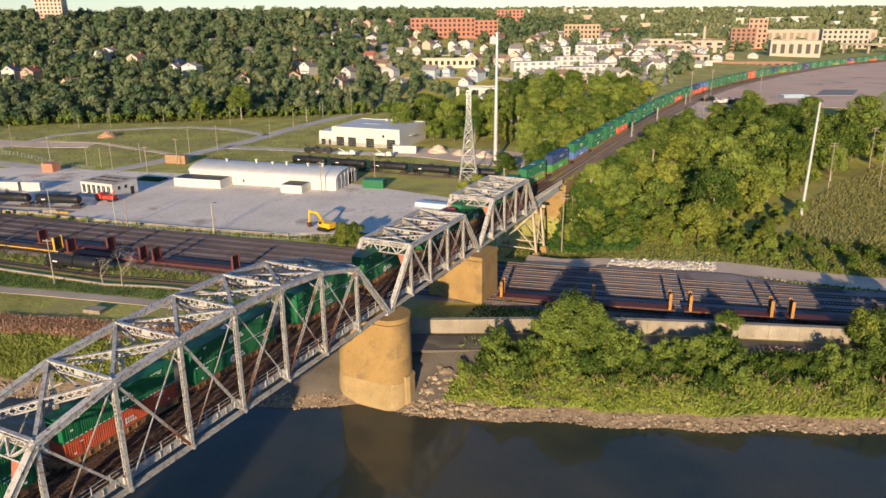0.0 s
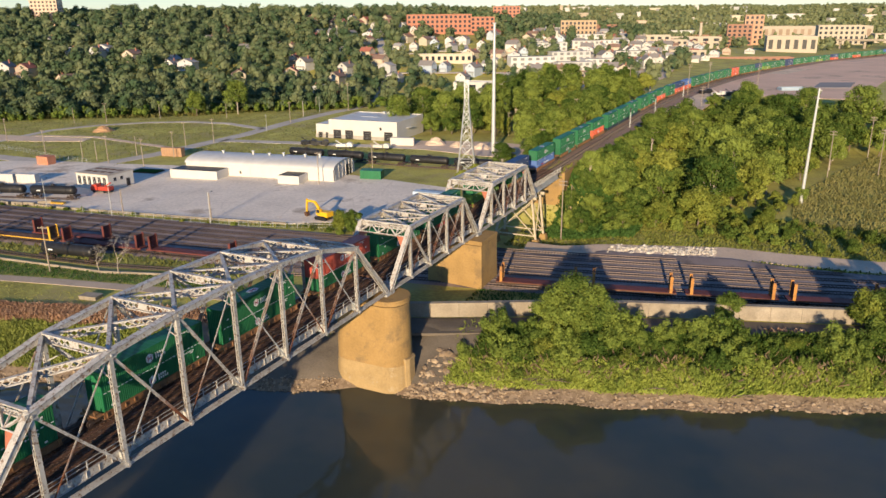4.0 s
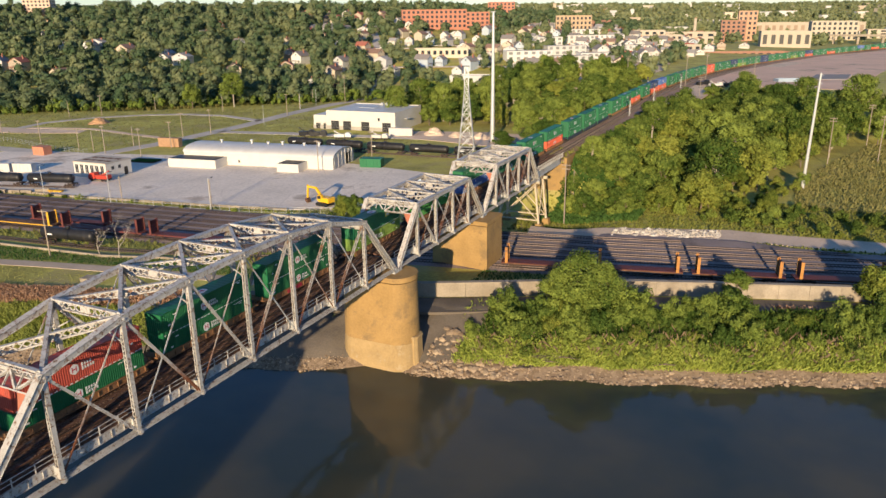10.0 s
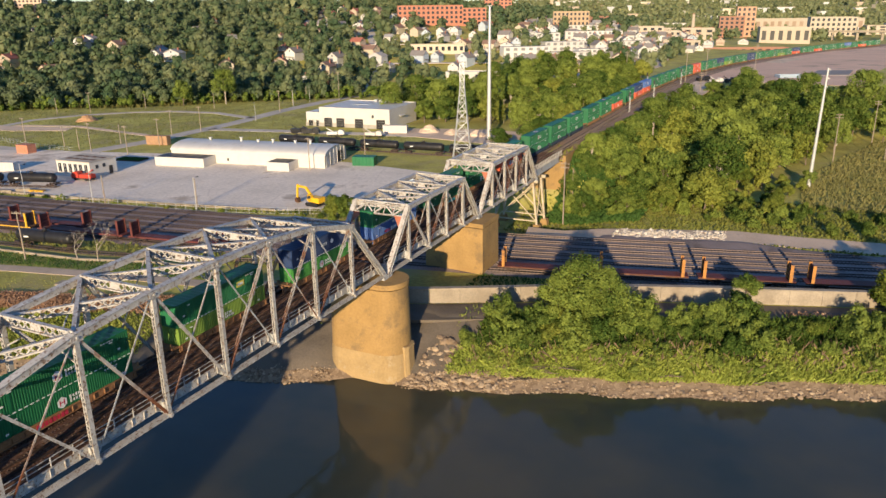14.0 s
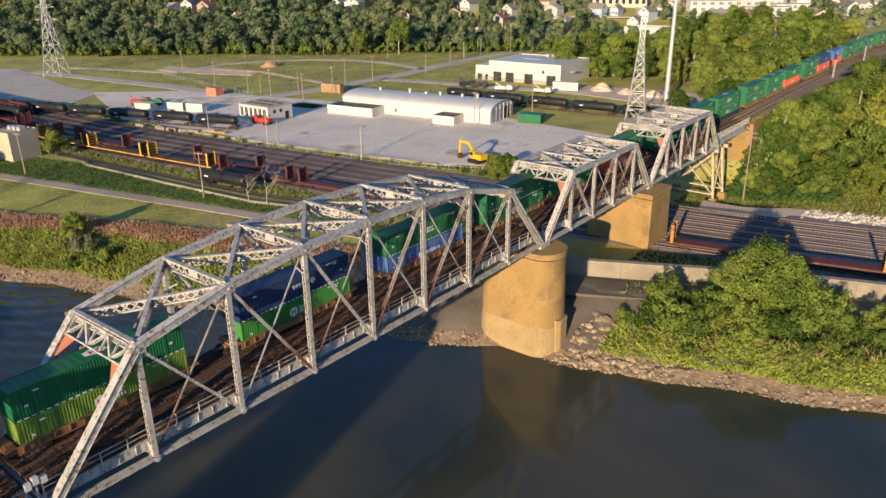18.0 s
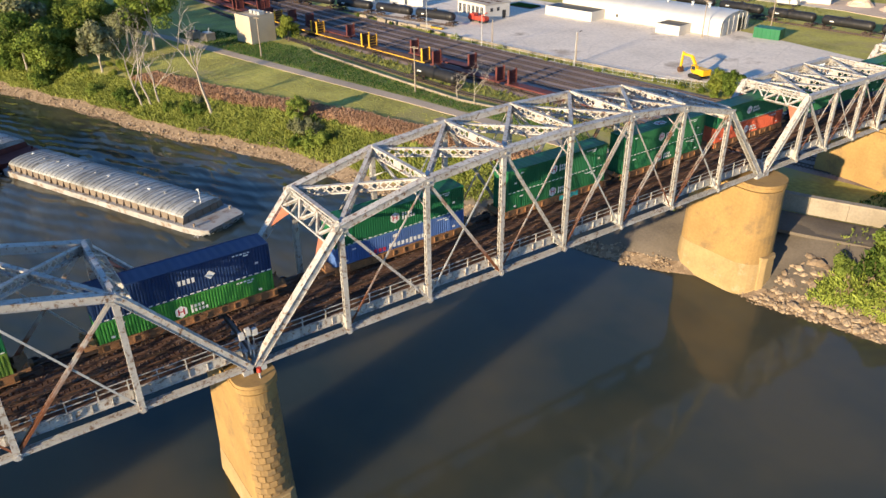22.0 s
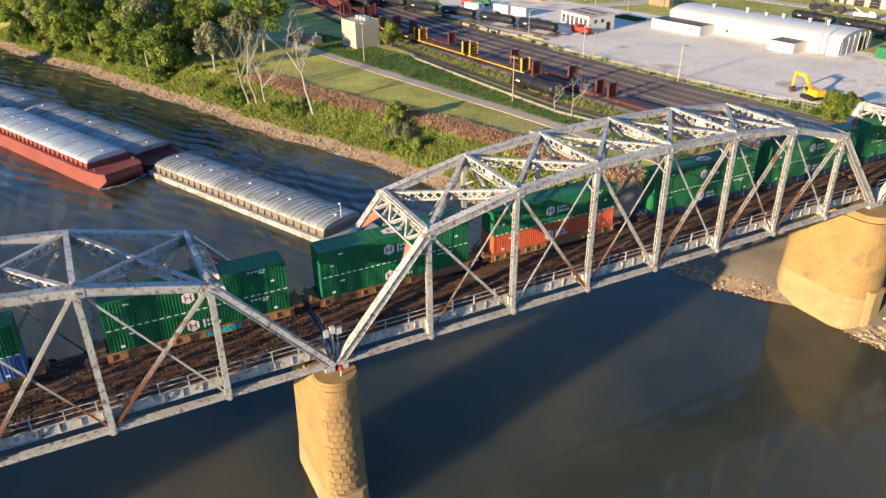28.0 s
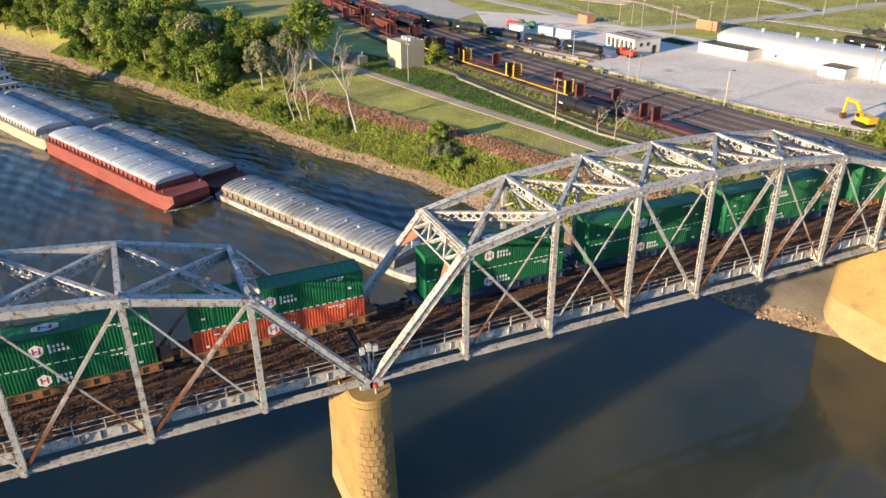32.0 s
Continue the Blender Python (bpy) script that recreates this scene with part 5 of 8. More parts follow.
# ---- roads, paths and the rail yard ----
strip("river_path", [(-420, 30), (-326, 56), (-303.5, 57.3 + 4), (-253, 78), (-208.3, 88.5), (-183.7, 94.5), (-152.7, 102.5), (-126, 108.5), (-100, 113), (-78, 117)], 3.4, 0.4, surface("trodden_gravel", (0.47, 0.375, 0.28), 0.95, 0.0, 0.25, 0.1, 3.0, 0.3, (0.30, 0.25, 0.20), 0.4, 0.15, world_space=True), "pale gravel path along the grass", "path")
strip("field_road", [(-420, 186), (-315.4, 199.5), (-276, 200.5), (-258, 204), (-253.5, 233.4), (-254.3, 290.5), (-260.4, 336), (-262, 384), (-258, 430)], 8.0, 0.4, ROAD, "worn grey road across the grass field", "road")
strip("field_road", [(-420, 206), (-354, 227), (-362, 262), (-353, 285), (-335, 304), (-315.9, 314.5), (-290, 318), (-258, 309)], 5.0, 0.35, ROAD, "narrow curved road round the field", "road")
strip("field_track", [(-354, 246), (-320, 255), (-285, 250), (-256, 246)], 3.5, 0.3, DIRT, "bare dirt track through the grass", "path")
strip("driveway", [(-252, 272), (-236, 275), (-215, 280), (-194, 283), (-168, 288), (-140, 292)], 6.5, 0.35, ROAD, "grey driveway in front of the warehouse", "road")
strip("dirt_road", [(-62, 174), (-40, 178.5), (-14, 187.5), (0, 188), (21, 190.5), (70, 207), (200, 255)], 9.0, 0.3, DIRT, "pale dirt road beside the yard", "road")
strip("wall_road", [(-92, 106), (-76, 110.3), (-61, 116.3), (-41, 126.3), (-28, 132.3), (-11.5, 138.3), (10, 145.6), (60, 163)], 7.0, 0.5, APRON, "brown dirt service road under the flood wall", "road")
slab("sand_yard", [(-372, 226), (-338, 233), (-314, 243), (-318, 251), (-352, 244), (-380, 240)], 6.2, 6.63, DIRT, "bare pale sandy storage ground", "yard")
slab("paved_yard", [(-470, 160), (-442, 186), (-395, 179), (-360, 172), (-326, 170.5), (-312, 152), (-345, 139), (-430, 139)], 6.2, 6.6, ROAD, "worn pale paved yard beside the tank wagons", "yard")
slab("gravel_yard", [(-170, 290), (-120, 283), (-88, 288), (-92, 312), (-130, 318), (-168, 306)], 6.2, 6.63, DIRT, "pale gravel ground with heaps", "yard")


def yard_line(off, x0, x1, n=None):
    xs = np.arange(x0, x1 + 0.1, 6.0)
    return [(float(x), float(yard(x)) + off) for x in xs]


sheet("yard_bed", -420, 240, lambda x: yard(x) - 2.2, lambda x: yard(x) + np.interp(x, [-100, -60, -35, -12, 0, 15], [31, 36.5, 32.5, 32.5, 28, 25]), BALLAST, "brown ballast bed of the rail yard", "rail yard", 0.24, 3.0, 24)


def rails(line, z, name="yard_track", label="rusty yard track on brown ballast"):
    """Two rails and their ties along a line of places."""
    top = thing(name, pose(0, 0, 0), label, "railway track", "tracks", "structure")
    height = z if callable(z) else (lambda y: z)
    pts = [Vector((x, y, height(y))) for x, y in line]
    for s in (-0.75, 0.75):
        rings = []
        for i, c in enumerate(pts):
            d = (pts[min(i + 1, len(pts) - 1)] - pts[max(i - 1, 0)]).normalized()
            a = Vector((-d.y, d.x, 0))
            m = c + a * s
            rings.append([m + a * 0.05 + Vector((0, 0, 0.2)), m - a * 0.05 + Vector((0, 0, 0.2)), m - a * 0.09, m + a * 0.09])
        part("rail", Geo().loft(rings), RAIL, top)
    g = Geo()
    for a, b in zip(pts, pts[1:]):
        L = (b - a).length
        ang = math.degrees(math.atan2(b.y - a.y, b.x - a.x))
        k = max(1, int(L / 0.75))
        for i in range(k):
            m = a.lerp(b, i / k)
            g.box((m.x, m.y, m.z - 0.01), (0.26, 2.6, 0.14), ang)
    ob = part("ties", g, TIE, top, "dark old timber ties")
    ob["kind"] = "stuff"
    return top


for k in range(7):
    rails(yard_line(1.0 + k * 4.35, -420, (240, 240, 240, 240, 240, 12, -20)[k]), 6.75)
rails([(-300, 104.5), (-240, 106.5), (-200, 110.5), (-168, 114), (-150, 116.2), (-128, 121.5), (-104, 129), (-84, 139.5)], 6.55)
rails([(-420, 108), (-330, 124), (-269, 141.5), (-243, 151.0), (-214, 160)], 6.62)
rails([(-240, 246.0), (-174, 250), (-121.7, 254), (-60, 262)], 6.55)


# ---- rolling stock standing in the yard ----
def bogie(parent, x, z0=0.0, wheels=True):
    t = part("truck", Geo().box((x, -0.95, 0.5 + z0), (2.3, 0.14, 0.3)).box((x, 0.95, 0.5 + z0), (2.3, 0.14, 0.3)).box((x, 0, 0.6 + z0), (0.45, 2.0, 0.3)), CARDARK, parent)
    for dx in (-0.88, 0.88):
        for s in (-1, 1) if wheels else ():
            me = bpy.data.meshes.get("yard_wheel") or Geo().tube((0, -0.06, 0), (0, 0.06, 0), 0.45, n=12).mesh("yard_wheel", RAIL)
            w = part("wheel", me, None, t)
            w.matrix_basis = pose(x + dx, s * 0.76, 0.46 + z0)
    return t


def tank_car():
    top = thing("tank_car", pose(0, 0, 0), "black cylindrical tank wagon standing on a yard track", "tank wagon", "tank wagons")
    g = Geo()
    rings = []
    for x, r in ((-8.1, 0.5), (-8.0, 1.0), (-7.6, 1.4), (-7.0, 1.5), (7.0, 1.5), (7.6, 1.4), (8.0, 1.0), (8.1, 0.5)):
        rings.append([(x, r * math.cos(radians(20 * k)), 2.75 + r * math.sin(radians(20 * k))) for k in range(18)])
    part("tank", g.loft(rings), BLACK, top, smooth=True)
    part("dome", Geo().tube((0, 0, 4.1), (0, 0, 4.7), 0.5, n=12).box((0, 0, 4.3), (2.2, 1.3, 0.06)), BLACK, top)
    for s in (-1, 1):
        part("dome_rail", Geo().beam((-1.1, s * 0.65, 4.9), (1.1, s * 0.65, 4.9), 0.05, 0.05).beam((-1.1, s * 0.65, 4.3), (-1.1, s * 0.65, 4.9), 0.05, 0.05).beam((1.1, s * 0.65, 4.3), (1.1, s * 0.65, 4.9), 0.05, 0.05), CARDARK, top)
        part("ladder", Geo().beam((-0.3, s * 1.6, 0.9), (-0.3, s * 1.2, 4.3), 0.05, 0.05).beam((0.3, s * 1.6, 0.9), (0.3, s * 1.2, 4.3), 0.05, 0.05), CARDARK, top)
        part("stencil", Geo().box((-4.5, s * 1.5, 2.7), (1.4, 0.03, 0.35)), MARK, top, "pale stencil bars")
        part("end_sill", Geo().box((s * 7.9, 0, 1.05), (1.6, 2.7, 0.25)).box((s * 9.0, 0, 0.85), (1.6, 0.25, 0.25)), CARDARK, top)
        bogie(top, s * 6.3)
    return top


def flat_car(post, label, sill=None, half=12.75):
    """A long flat wagon with bulkheads standing up in pairs."""
    top = thing("flat_wagon", pose(0, 0, 0), label, "flat wagon", "flat wagons")
    part("deck", Geo().box((0, 0, 1.12), (2 * half, 2.8, 0.22)).box((0, 0, 0.8), (2 * half - 5.5, 0.5, 0.6)), MAROON if post is not YELLOW else RUST, top)
    for s in (-1, 1):
        part("side_sill", Geo().box((0, s * 1.4, 1.0), (2 * half, 0.12, 0.26)), sill or post, top)
        bogie(top, s * (half - 2.95))
        b = part("bulkhead", Geo().box((s * (half - 1.15), 0, 2.9), (0.16, 2.6, 3.2)), MAROON if post is not YELLOW else RUST, top)
        for e in (-1, 1):
            part("post", Geo().box((s * (half - 1.15), e * 1.38, 2.9), (0.6, 0.22, 3.6)), post, b)
        for k in range(4):
            part("bar", Geo().box((s * (half - 1.25), 0, 1.7 + k * 0.8), (0.3, 2.6, 0.12)), post, b)
    return top


def along_line(line, s0):
    """Place and heading at a way along a line."""
    acc = 0.0
    for (x0, y0), (x1, y1) in zip(line, line[1:]):
        L = math.hypot(x1 - x0, y1 - y0)
        if acc + L >= s0:
            k = (s0 - acc) / L
            return x0 + (x1 - x0) * k, y0 + (y1 - y0) * k, math.degrees(math.atan2(y1 - y0, x1 - x0))
        acc += L
    return line[-1][0], line[-1][1], 0.0


def stand(proto, used, x, y, z, a):
    m = pose(x, y, z, 0, 0, a)
    if not used:
        proto.matrix_basis = m
        return proto
    return copy_thing(proto, m)


def yard_place(x, off):
    y = float(yard(x)) + off
    a = math.degrees(math.atan2(float(yard(x + 2)) - float(yard(x - 2)), 4))
    return x, y, a


tank = tank_car()
first = False
spots = [(-160.2, 114.9, 6.85, 7.5)]
TANKROW = [(-420, 108), (-330, 124), (-269, 141.5), (-243, 151.0), (-214, 160)]
for k in range(10):
    x, y, a = along_line(TANKROW, 204.5 - k * 18.6)
    spots.append((x, y, 6.92, a))
BACKROW = [(-240, 246.0), (-174, 250), (-121.7, 254), (-60, 262)]
for k in range(5):
    x, y, a = along_line(BACKROW, 54 + k * 18.6)
    spots.append((x, y, 6.85, a))
for x, y, a in ((-318, 119.0, 11), (-299.5, 122.6, 11)):
    spots.append((x, y, 7.0, a))
for x, y, z, a in spots:
    stand(tank, first, x, y, z, a)
    first = True
fy_car = flat_car(YELLOW, "worn yellow flat wagon with upright end racks")
fo_car = flat_car(surface("faded_orange_steel", (0.42, 0.19, 0.045), 0.7, 0.0, 0.3, 0.8, 6.0, 0.05, (0.16, 0.08, 0.045), 0.5, 0.6), "empty dark flat wagon with orange end racks", RUST, 9.1)
fm_car = flat_car(MAROON, "maroon flat wagon with upright end racks")
uy = um = uo = False
for x, off, yel in ((-214.5, 1.0, 1), (-240.5, 1.0, 1), (-187.5 - 0.5, 1.0, 1), (-160.5, 1.0, 0), (-133.6, 1.0, 0), (-270, 1.0, 0), (-296, 1.0, 0), (-322, 1.0, 0), (-175, 5.35, 0), (-228, 5.35, 0), (-262, 5.35, 0), (-290, 9.7, 0),
                    (-318, 9.7, 0), (-348, 9.7, 0), (-48.3, 1.0, 2), (-29.0, 1.0, 2), (-9.6, 1.0, 2), (9.6, 1.0, 2), (28.8, 1.0, 2), (48, 1.0, 2)):
    px, py, a = yard_place(x, off)
    if yel == 2:
        stand(fo_car, uo, px, py, 7.05, a)
        uo = True
    elif yel:
        stand(fy_car, uy, px, py, 7.05, a)
        uy = True
    else:
        stand(fm_car, um, px, py, 7.05, a)
        um = True


def hopper():
    top = thing("hopper_wagon", pose(0, 0, 0), "dark open hopper wagon in the yard", "hopper wagon", "hopper wagons")
    g = Geo()
    rect = lambda hl, hw, z: [(-hl, -hw, z), (hl, -hw, z), (hl, hw, z), (-hl, hw, z)]
    g.loft([rect(4.5, 1.2, 1.0), rect(7.3, 1.5, 2.0), rect(7.3, 1.5, 4.0), rect(7.1, 1.3, 4.0), rect(6.5, 1.2, 2.4)])
    part("body", g, MAROON, top)
    for s in (-1, 1):
        for k in range(9):
            part("rib", Geo().box((-6.8 + k * 1.7, s * 1.54, 3.0), (0.14, 0.12, 2.0)), MAROON, top)
        bogie(top, s * 6.0, 0.0, False)
    return top


hop = hopper()
used = False
for x, off in ((-345, 14), (-329, 14), (-313, 14), (-352, 18.4), (-336, 18.4), (-320, 18.4), (-304, 18.4), (-370, 5.3), (-354, 5.3), (-338, 5.3), (-300, 5.3), (-372, 9.7)):
    px, py, a = yard_place(x, off)
    stand(hop, used, px, py, 7.05, a)
    used = True

# ---- flood wall and low walls ----
def wall_line(name, line, h, t, z0, label, panel=6.0, coping=0.25):
    top = thing(name, pose(0, 0, 0), label, "wall", kind="structure")
    for (x0, y0), (x1, y1) in zip(line, line[1:]):
        L = math.hypot(x1 - x0, y1 - y0)
        k = max(1, round(L / panel))
        ang = math.degrees(math.atan2(y1 - y0, x1 - x0))
        for i in range(k):
            m = (i + 0.5) / k
            x, y = x0 + (x1 - x0) * m, y0 + (y1 - y0) * m
            part("panel", Geo().box((x, y, z0 + h / 2), (L / k - 0.04, t, h), ang), WALLC, top)
            if coping:
                part("coping", Geo().box((x, y, z0 + h + coping / 2), (L / k - 0.02, t + 0.3, coping), ang), WALLC, top)
    return top


WALLC = surface("pale_wall_concrete", (0.31, 0.265, 0.205), 0.9, 0.0, 0.3, 0.25, 3.0, 0.15, (0.25, 0.21, 0.16), 0.55, 0.22, world_space=True, vary=0.1)
wall_line("flood_wall", [(-98, 109.5), (-80, 114), (-62.8, 120.8), (-42.5, 131), (-29, 137), (-12.6, 143), (9.2, 150.3), (42, 162)], 3.1, 0.9, 6.2, "long pale concrete flood wall along the service road")
wall_line("low_wall", [(-214, 106.5), (-210, 105.6), (-175.6, 108.6), (-145.9, 111.8), (-131, 116.5), (-112, 119)], 0.75, 0.5, 6.3, "low white concrete barrier beside the tracks", 3.0, 0)
wall_line("lot_kerb", [(-250, 146.0), (-208, 149.9), (-160, 157.9), (-131.5, 163.8)], 0.9, 0.5, 6.2, "low pale retaining wall at the edge of the lot", 5.0, 0)

# ---- buildings by the lot ----
def along_pts(a, b, k):
    return a[0] + (b[0] - a[0]) * k, a[1] + (b[1] - a[1]) * k


def hall():
    """Long white vaulted shed with two flat-roofed annexes along its front."""
    L, W, H, R = 61.5, 17.5, 4.3, 2.4
    ang = 9.5
    ca, sa = math.cos(radians(ang)), math.sin(radians(ang))
    top = thing("vaulted_shed", pose(-150.1 - ca * L - sa * 2.6, 213.9 - sa * L + ca * 2.6, 6.6, 0, 0, ang), "long white vaulted storage shed with small annexes", "storage shed")
    part("front_wall", Geo().box((L / 2, 0.15, H / 2), (L, 0.3, H)), WHITE, top)
    part("back_wall", Geo().box((L / 2, W - 0.15, H / 2), (L, 0.3, H)), WHITE, top)
    arc = [(W / 2 - W / 2 * 1.02 * math.cos(radians(a)), H + R * math.sin(radians(a))) for a in range(0, 181, 10)]
    g = Geo()
    g.loft([[(x, y, z) for y, z in arc] + [(x, W / 2 + (y - W / 2) * 0.97, H + (z - H) * 0.95) for y, z in arc[::-1]] for x in (-0.3, L + 0.3)])
    roof = part("vaulted_roof", g, ROOFW, top)
    for x in (0.1, L - 0.1):
        n = len(arc)
        part("gable", Geo().add([(x, 0.05, 0)] + [(x, W / 2 + (y - W / 2) * 0.96, H + (z - H) * 0.94) for y, z in arc] + [(x, W - 0.05, 0)], [tuple(range(n + 2)) if x < 1 else tuple(range(n + 1, -1, -1))]), WHITE, top)
    for k, y in enumerate((2.2, 6.4, 13.2, 17.0)):
        d = part("gable_door", Geo().box((L + 0.16, y, 2.1), (0.12, 2.8 if k != 2 else 3.6, 4.2)), DARK if k == 2 else STEEL_GREY, top, "dark open doorway" if k == 2 else "")
    for k in range(5):
        part("gable_rib", Geo().box((L + 0.2, 4.3 + k * 3.1, 2.6), (0.2, 0.3, 5.2 + 1.2 * math.sin(k / 4 * math.pi))), WHITE, top)
    for k, (x, s) in enumerate(((11, 0.8), (24, 1.2), (31, 0.6), (37, 1.0), (46, 0.8), (52, 1.1))):
        v = part("roof_vent", Geo().tube((x, W / 2 + 0.5, H + R - 0.2), (x, W / 2 + 0.5, H + R + s), 0.4, n=10).tube((x, W / 2 + 0.5, H + R + s), (x, W / 2 + 0.5, H + R + s + 0.3), 0.65, n=10), ROOFW, roof)
    for x0, w, d, h in ((-1.5, 20.0, 8.0, 3.0), (43.0, 8.4, 7.4, 2.8)):
        a = part("annex", Geo().box((x0 + w / 2, -d / 2, h / 2), (w, d, h)), WHITE, top)
        part("annex_roof", Geo().box((x0 + w / 2, -d / 2, h - 0.15 + 0.2), (w - 0.5, d - 0.5, 0.12)), DARK, a, "dark flat roof")
        for e in (-1, 1):
            part("parapet", Geo().box((x0 + w / 2, -d / 2 + e * (d / 2 - 0.12), h + 0.07), (w, 0.24, 0.14)), WHITE, a)
            part("parapet", Geo().box((x0 + w / 2 + e * (w / 2 - 0.12), -d / 2, h + 0.07), (0.24, d - 0.5, 0.14)), WHITE, a)
    part("front_door", Geo().box((26, -0.05, 1.8), (3.4, 0.1, 3.4)), WHITE, top)
    part("wall_lamp", Geo().box((23.5, -0.1, 1.6), (0.6, 0.2, 1.0)), DARK, top)
    return top


hall()


def warehouse():
    """Flat-roofed cream warehouse with dark dock doors."""
    ang = 4.0
    top = thing("warehouse", pose(-216, 297.5, 6.6, 0, 0, ang), "white flat-roofed warehouse with dark loading doors", "warehouse")
    W, D, H = 44.5, 31.0, 8.6
    low = part("low_block", Geo().box((4.0, 8, 3.2), (8.0, 14, 6.4)), WHITE, top)
    part("main_block", Geo().box((7.9 + (W - 7.9) / 2, D / 2, H / 2), (W - 7.9, D, H)), WHITE, top)
    part("roof", Geo().box((7.9 + (W - 7.9) / 2, D / 2, H + 0.1), (W - 8.6, D - 0.7, 0.16)), ROOFW, top)
    part("roof", Geo().box((4.0, 8, 6.46), (7.4, 13.4, 0.1)), ROOFW, low)
    for e in (0, 1):
        part("parapet", Geo().box((7.9 + (W - 7.9) / 2, e * D + (0.15 if e == 0 else -0.15), H + 0.25), (W - 7.9, 0.3, 0.5)), WHITE, top)
        part("parapet", Geo().box((8.05 if e == 0 else W - 0.15, D / 2, H + 0.25), (0.3, D - 0.6, 0.5)), WHITE, top)
    part("plinth", Geo().box((W / 2 + 0.1, -0.06, 0.9), (W - 0.4, 0.14, 1.8)), BRICKTAN, top, "grey stone plinth band")
    for x, w in ((3.0, 2.2), (6.6, 1.2), (12.5, 4.2), (19.0, 4.2), (28.8, 4.2), (40.0, 4.4)):
        d = part("dock_door", Geo().box((x, -0.12, 2.1 if w > 3 else 1.4), (w, 0.12, 4.2 if w > 3 else 2.6)), DARK, top, "dark loading door")
        for k in range(3):
            part("door_rib", Geo().box((x, -0.19, 1.0 + k * 1.1), (w * 0.96, 0.03, 0.06)), STEEL_GREY, d)
    part("window", Geo().box((36.0, -0.1, 5.6), (1.0, 0.1, 1.4)), GLASSY, top)
    for k in range(3):
        part("roof_unit", Geo().box((24 + k * 3, 30 - 1.5, H + 0.7), (1.4, 1.4, 1.2)), GALV, top)
    part("skylight", Geo().box((22, 18, H + 0.25), (9, 5, 0.2)), GALV, top)
    part("canopy", Geo().box((W + 0.7, 13, 5.0), (1.4, 5, 0.25)), WHITE, top)
    return top


BRICKTAN = surface("grey_stone_band", (0.36, 0.34, 0.30), 0.9, 0.0, 0.2, 0.5, 5.0, 0.1)
warehouse()


def pump_house():
    top = thing("office_shed", pose(-229.8, 172.6, 6.6, 0, 0, 3), "small white flat-roofed office with tall windows", "office")
    W, D, H = 15.0, 11.5, 5.2
    part("wall_shell", Geo().box((W / 2, D / 2, H / 2), (W, D, H)), WHITE, top)
    part("roof", Geo().box((W / 2, D / 2, H + 0.1), (W + 0.5, D + 0.5, 0.25)), ROOFTAN, top)
    for k in range(4):
        for j in range(2):
            part("roof_patch", Geo().box((2.4 + k * 3.4, 3.6 + j * 4.4, H + 0.26), (2.4, 1.6, 0.08)), RUST, top)
    for k in range(6):
        w = part("window", Geo().box((1.5 + k * 2.35, -0.03, 2.9), (1.3, 0.08, 3.0)), GLASSY, top)
        part("mullion", Geo().box((1.5 + k * 2.35, -0.09, 2.9), (0.08, 0.06, 3.0)), WHITE, w)
    for k in range(2):
        part("window", Geo().box((W + 0.03, 3.0 + k * 3, 3.4), (0.08, 1.2, 1.2)), GLASSY, top)
    part("door", Geo().box((W + 0.03, 8.8, 1.4), (0.08, 1.6, 2.8)), DARK, top)
    return top


ROOFTAN = surface("tan_flat_roof", (0.46, 0.41, 0.34), 0.9, 0.0, 0.2, 0.4, 4.0, 0.1, (0.28, 0.23, 0.18), 0.4, 0.4)
pump_house()


def utility_hut():
    top = thing("utility_hut", pose(-239, 93.3, 6.5, 0, 0, 10), "tan windowless utility building with roof equipment", "utility building")
    part("wall_shell", Geo().box((4.2, 4.4, 4.0), (8.4, 8.8, 8.0)), HUTWALL, top)
    part("roof", Geo().box((4.2, 4.4, 7.9), (7.8, 8.2, 0.1)), ROOFTAN, top)
    for e in (0, 1):
        part("parapet", Geo().box((4.2, 0.1 + e * 8.6, 8.2), (8.4, 0.2, 0.4)), HUTWALL, top)
        part("parapet", Geo().box((0.1 + e * 8.2, 4.4, 8.2), (0.2, 8.4, 0.4)), HUTWALL, top)
    for k in range(3):
        part("roof_unit", Geo().box((2.0 + k * 2.1, 5.5, 8.5), (1.5, 1.8, 1.1)), GALV, top)
    return top


HUTWALL = surface("tan_panel_wall", (0.52, 0.43, 0.32), 0.8, 0.0, 0.1, 0.4, 5.0, 0.05, (0.40, 0.33, 0.25), 0.25, 0.3)
utility_hut()
for x, y, s in ((-250.7, 83.4, 3.2), (-245.5, 86.0, 3.8)):
    t = thing("pump_box", pose(x, y, 6.5, 0, 0, 12), "grey concrete pump chamber beside the path", "pump chamber", "pump chambers")
    part("chamber", Geo().box((0, 0, 1.2), (s, 3.2, 2.4)), WALLC, t)
    part("lid", Geo().box((0, 0, 2.5), (s * 0.7, 2.0, 0.2)), RUST if s < 3.5 else GALV, t)
    part("pipe", Geo().tube((s * 0.3, 0, 2.4), (s * 0.3, 0, 4.0), 0.12), GALV, t)


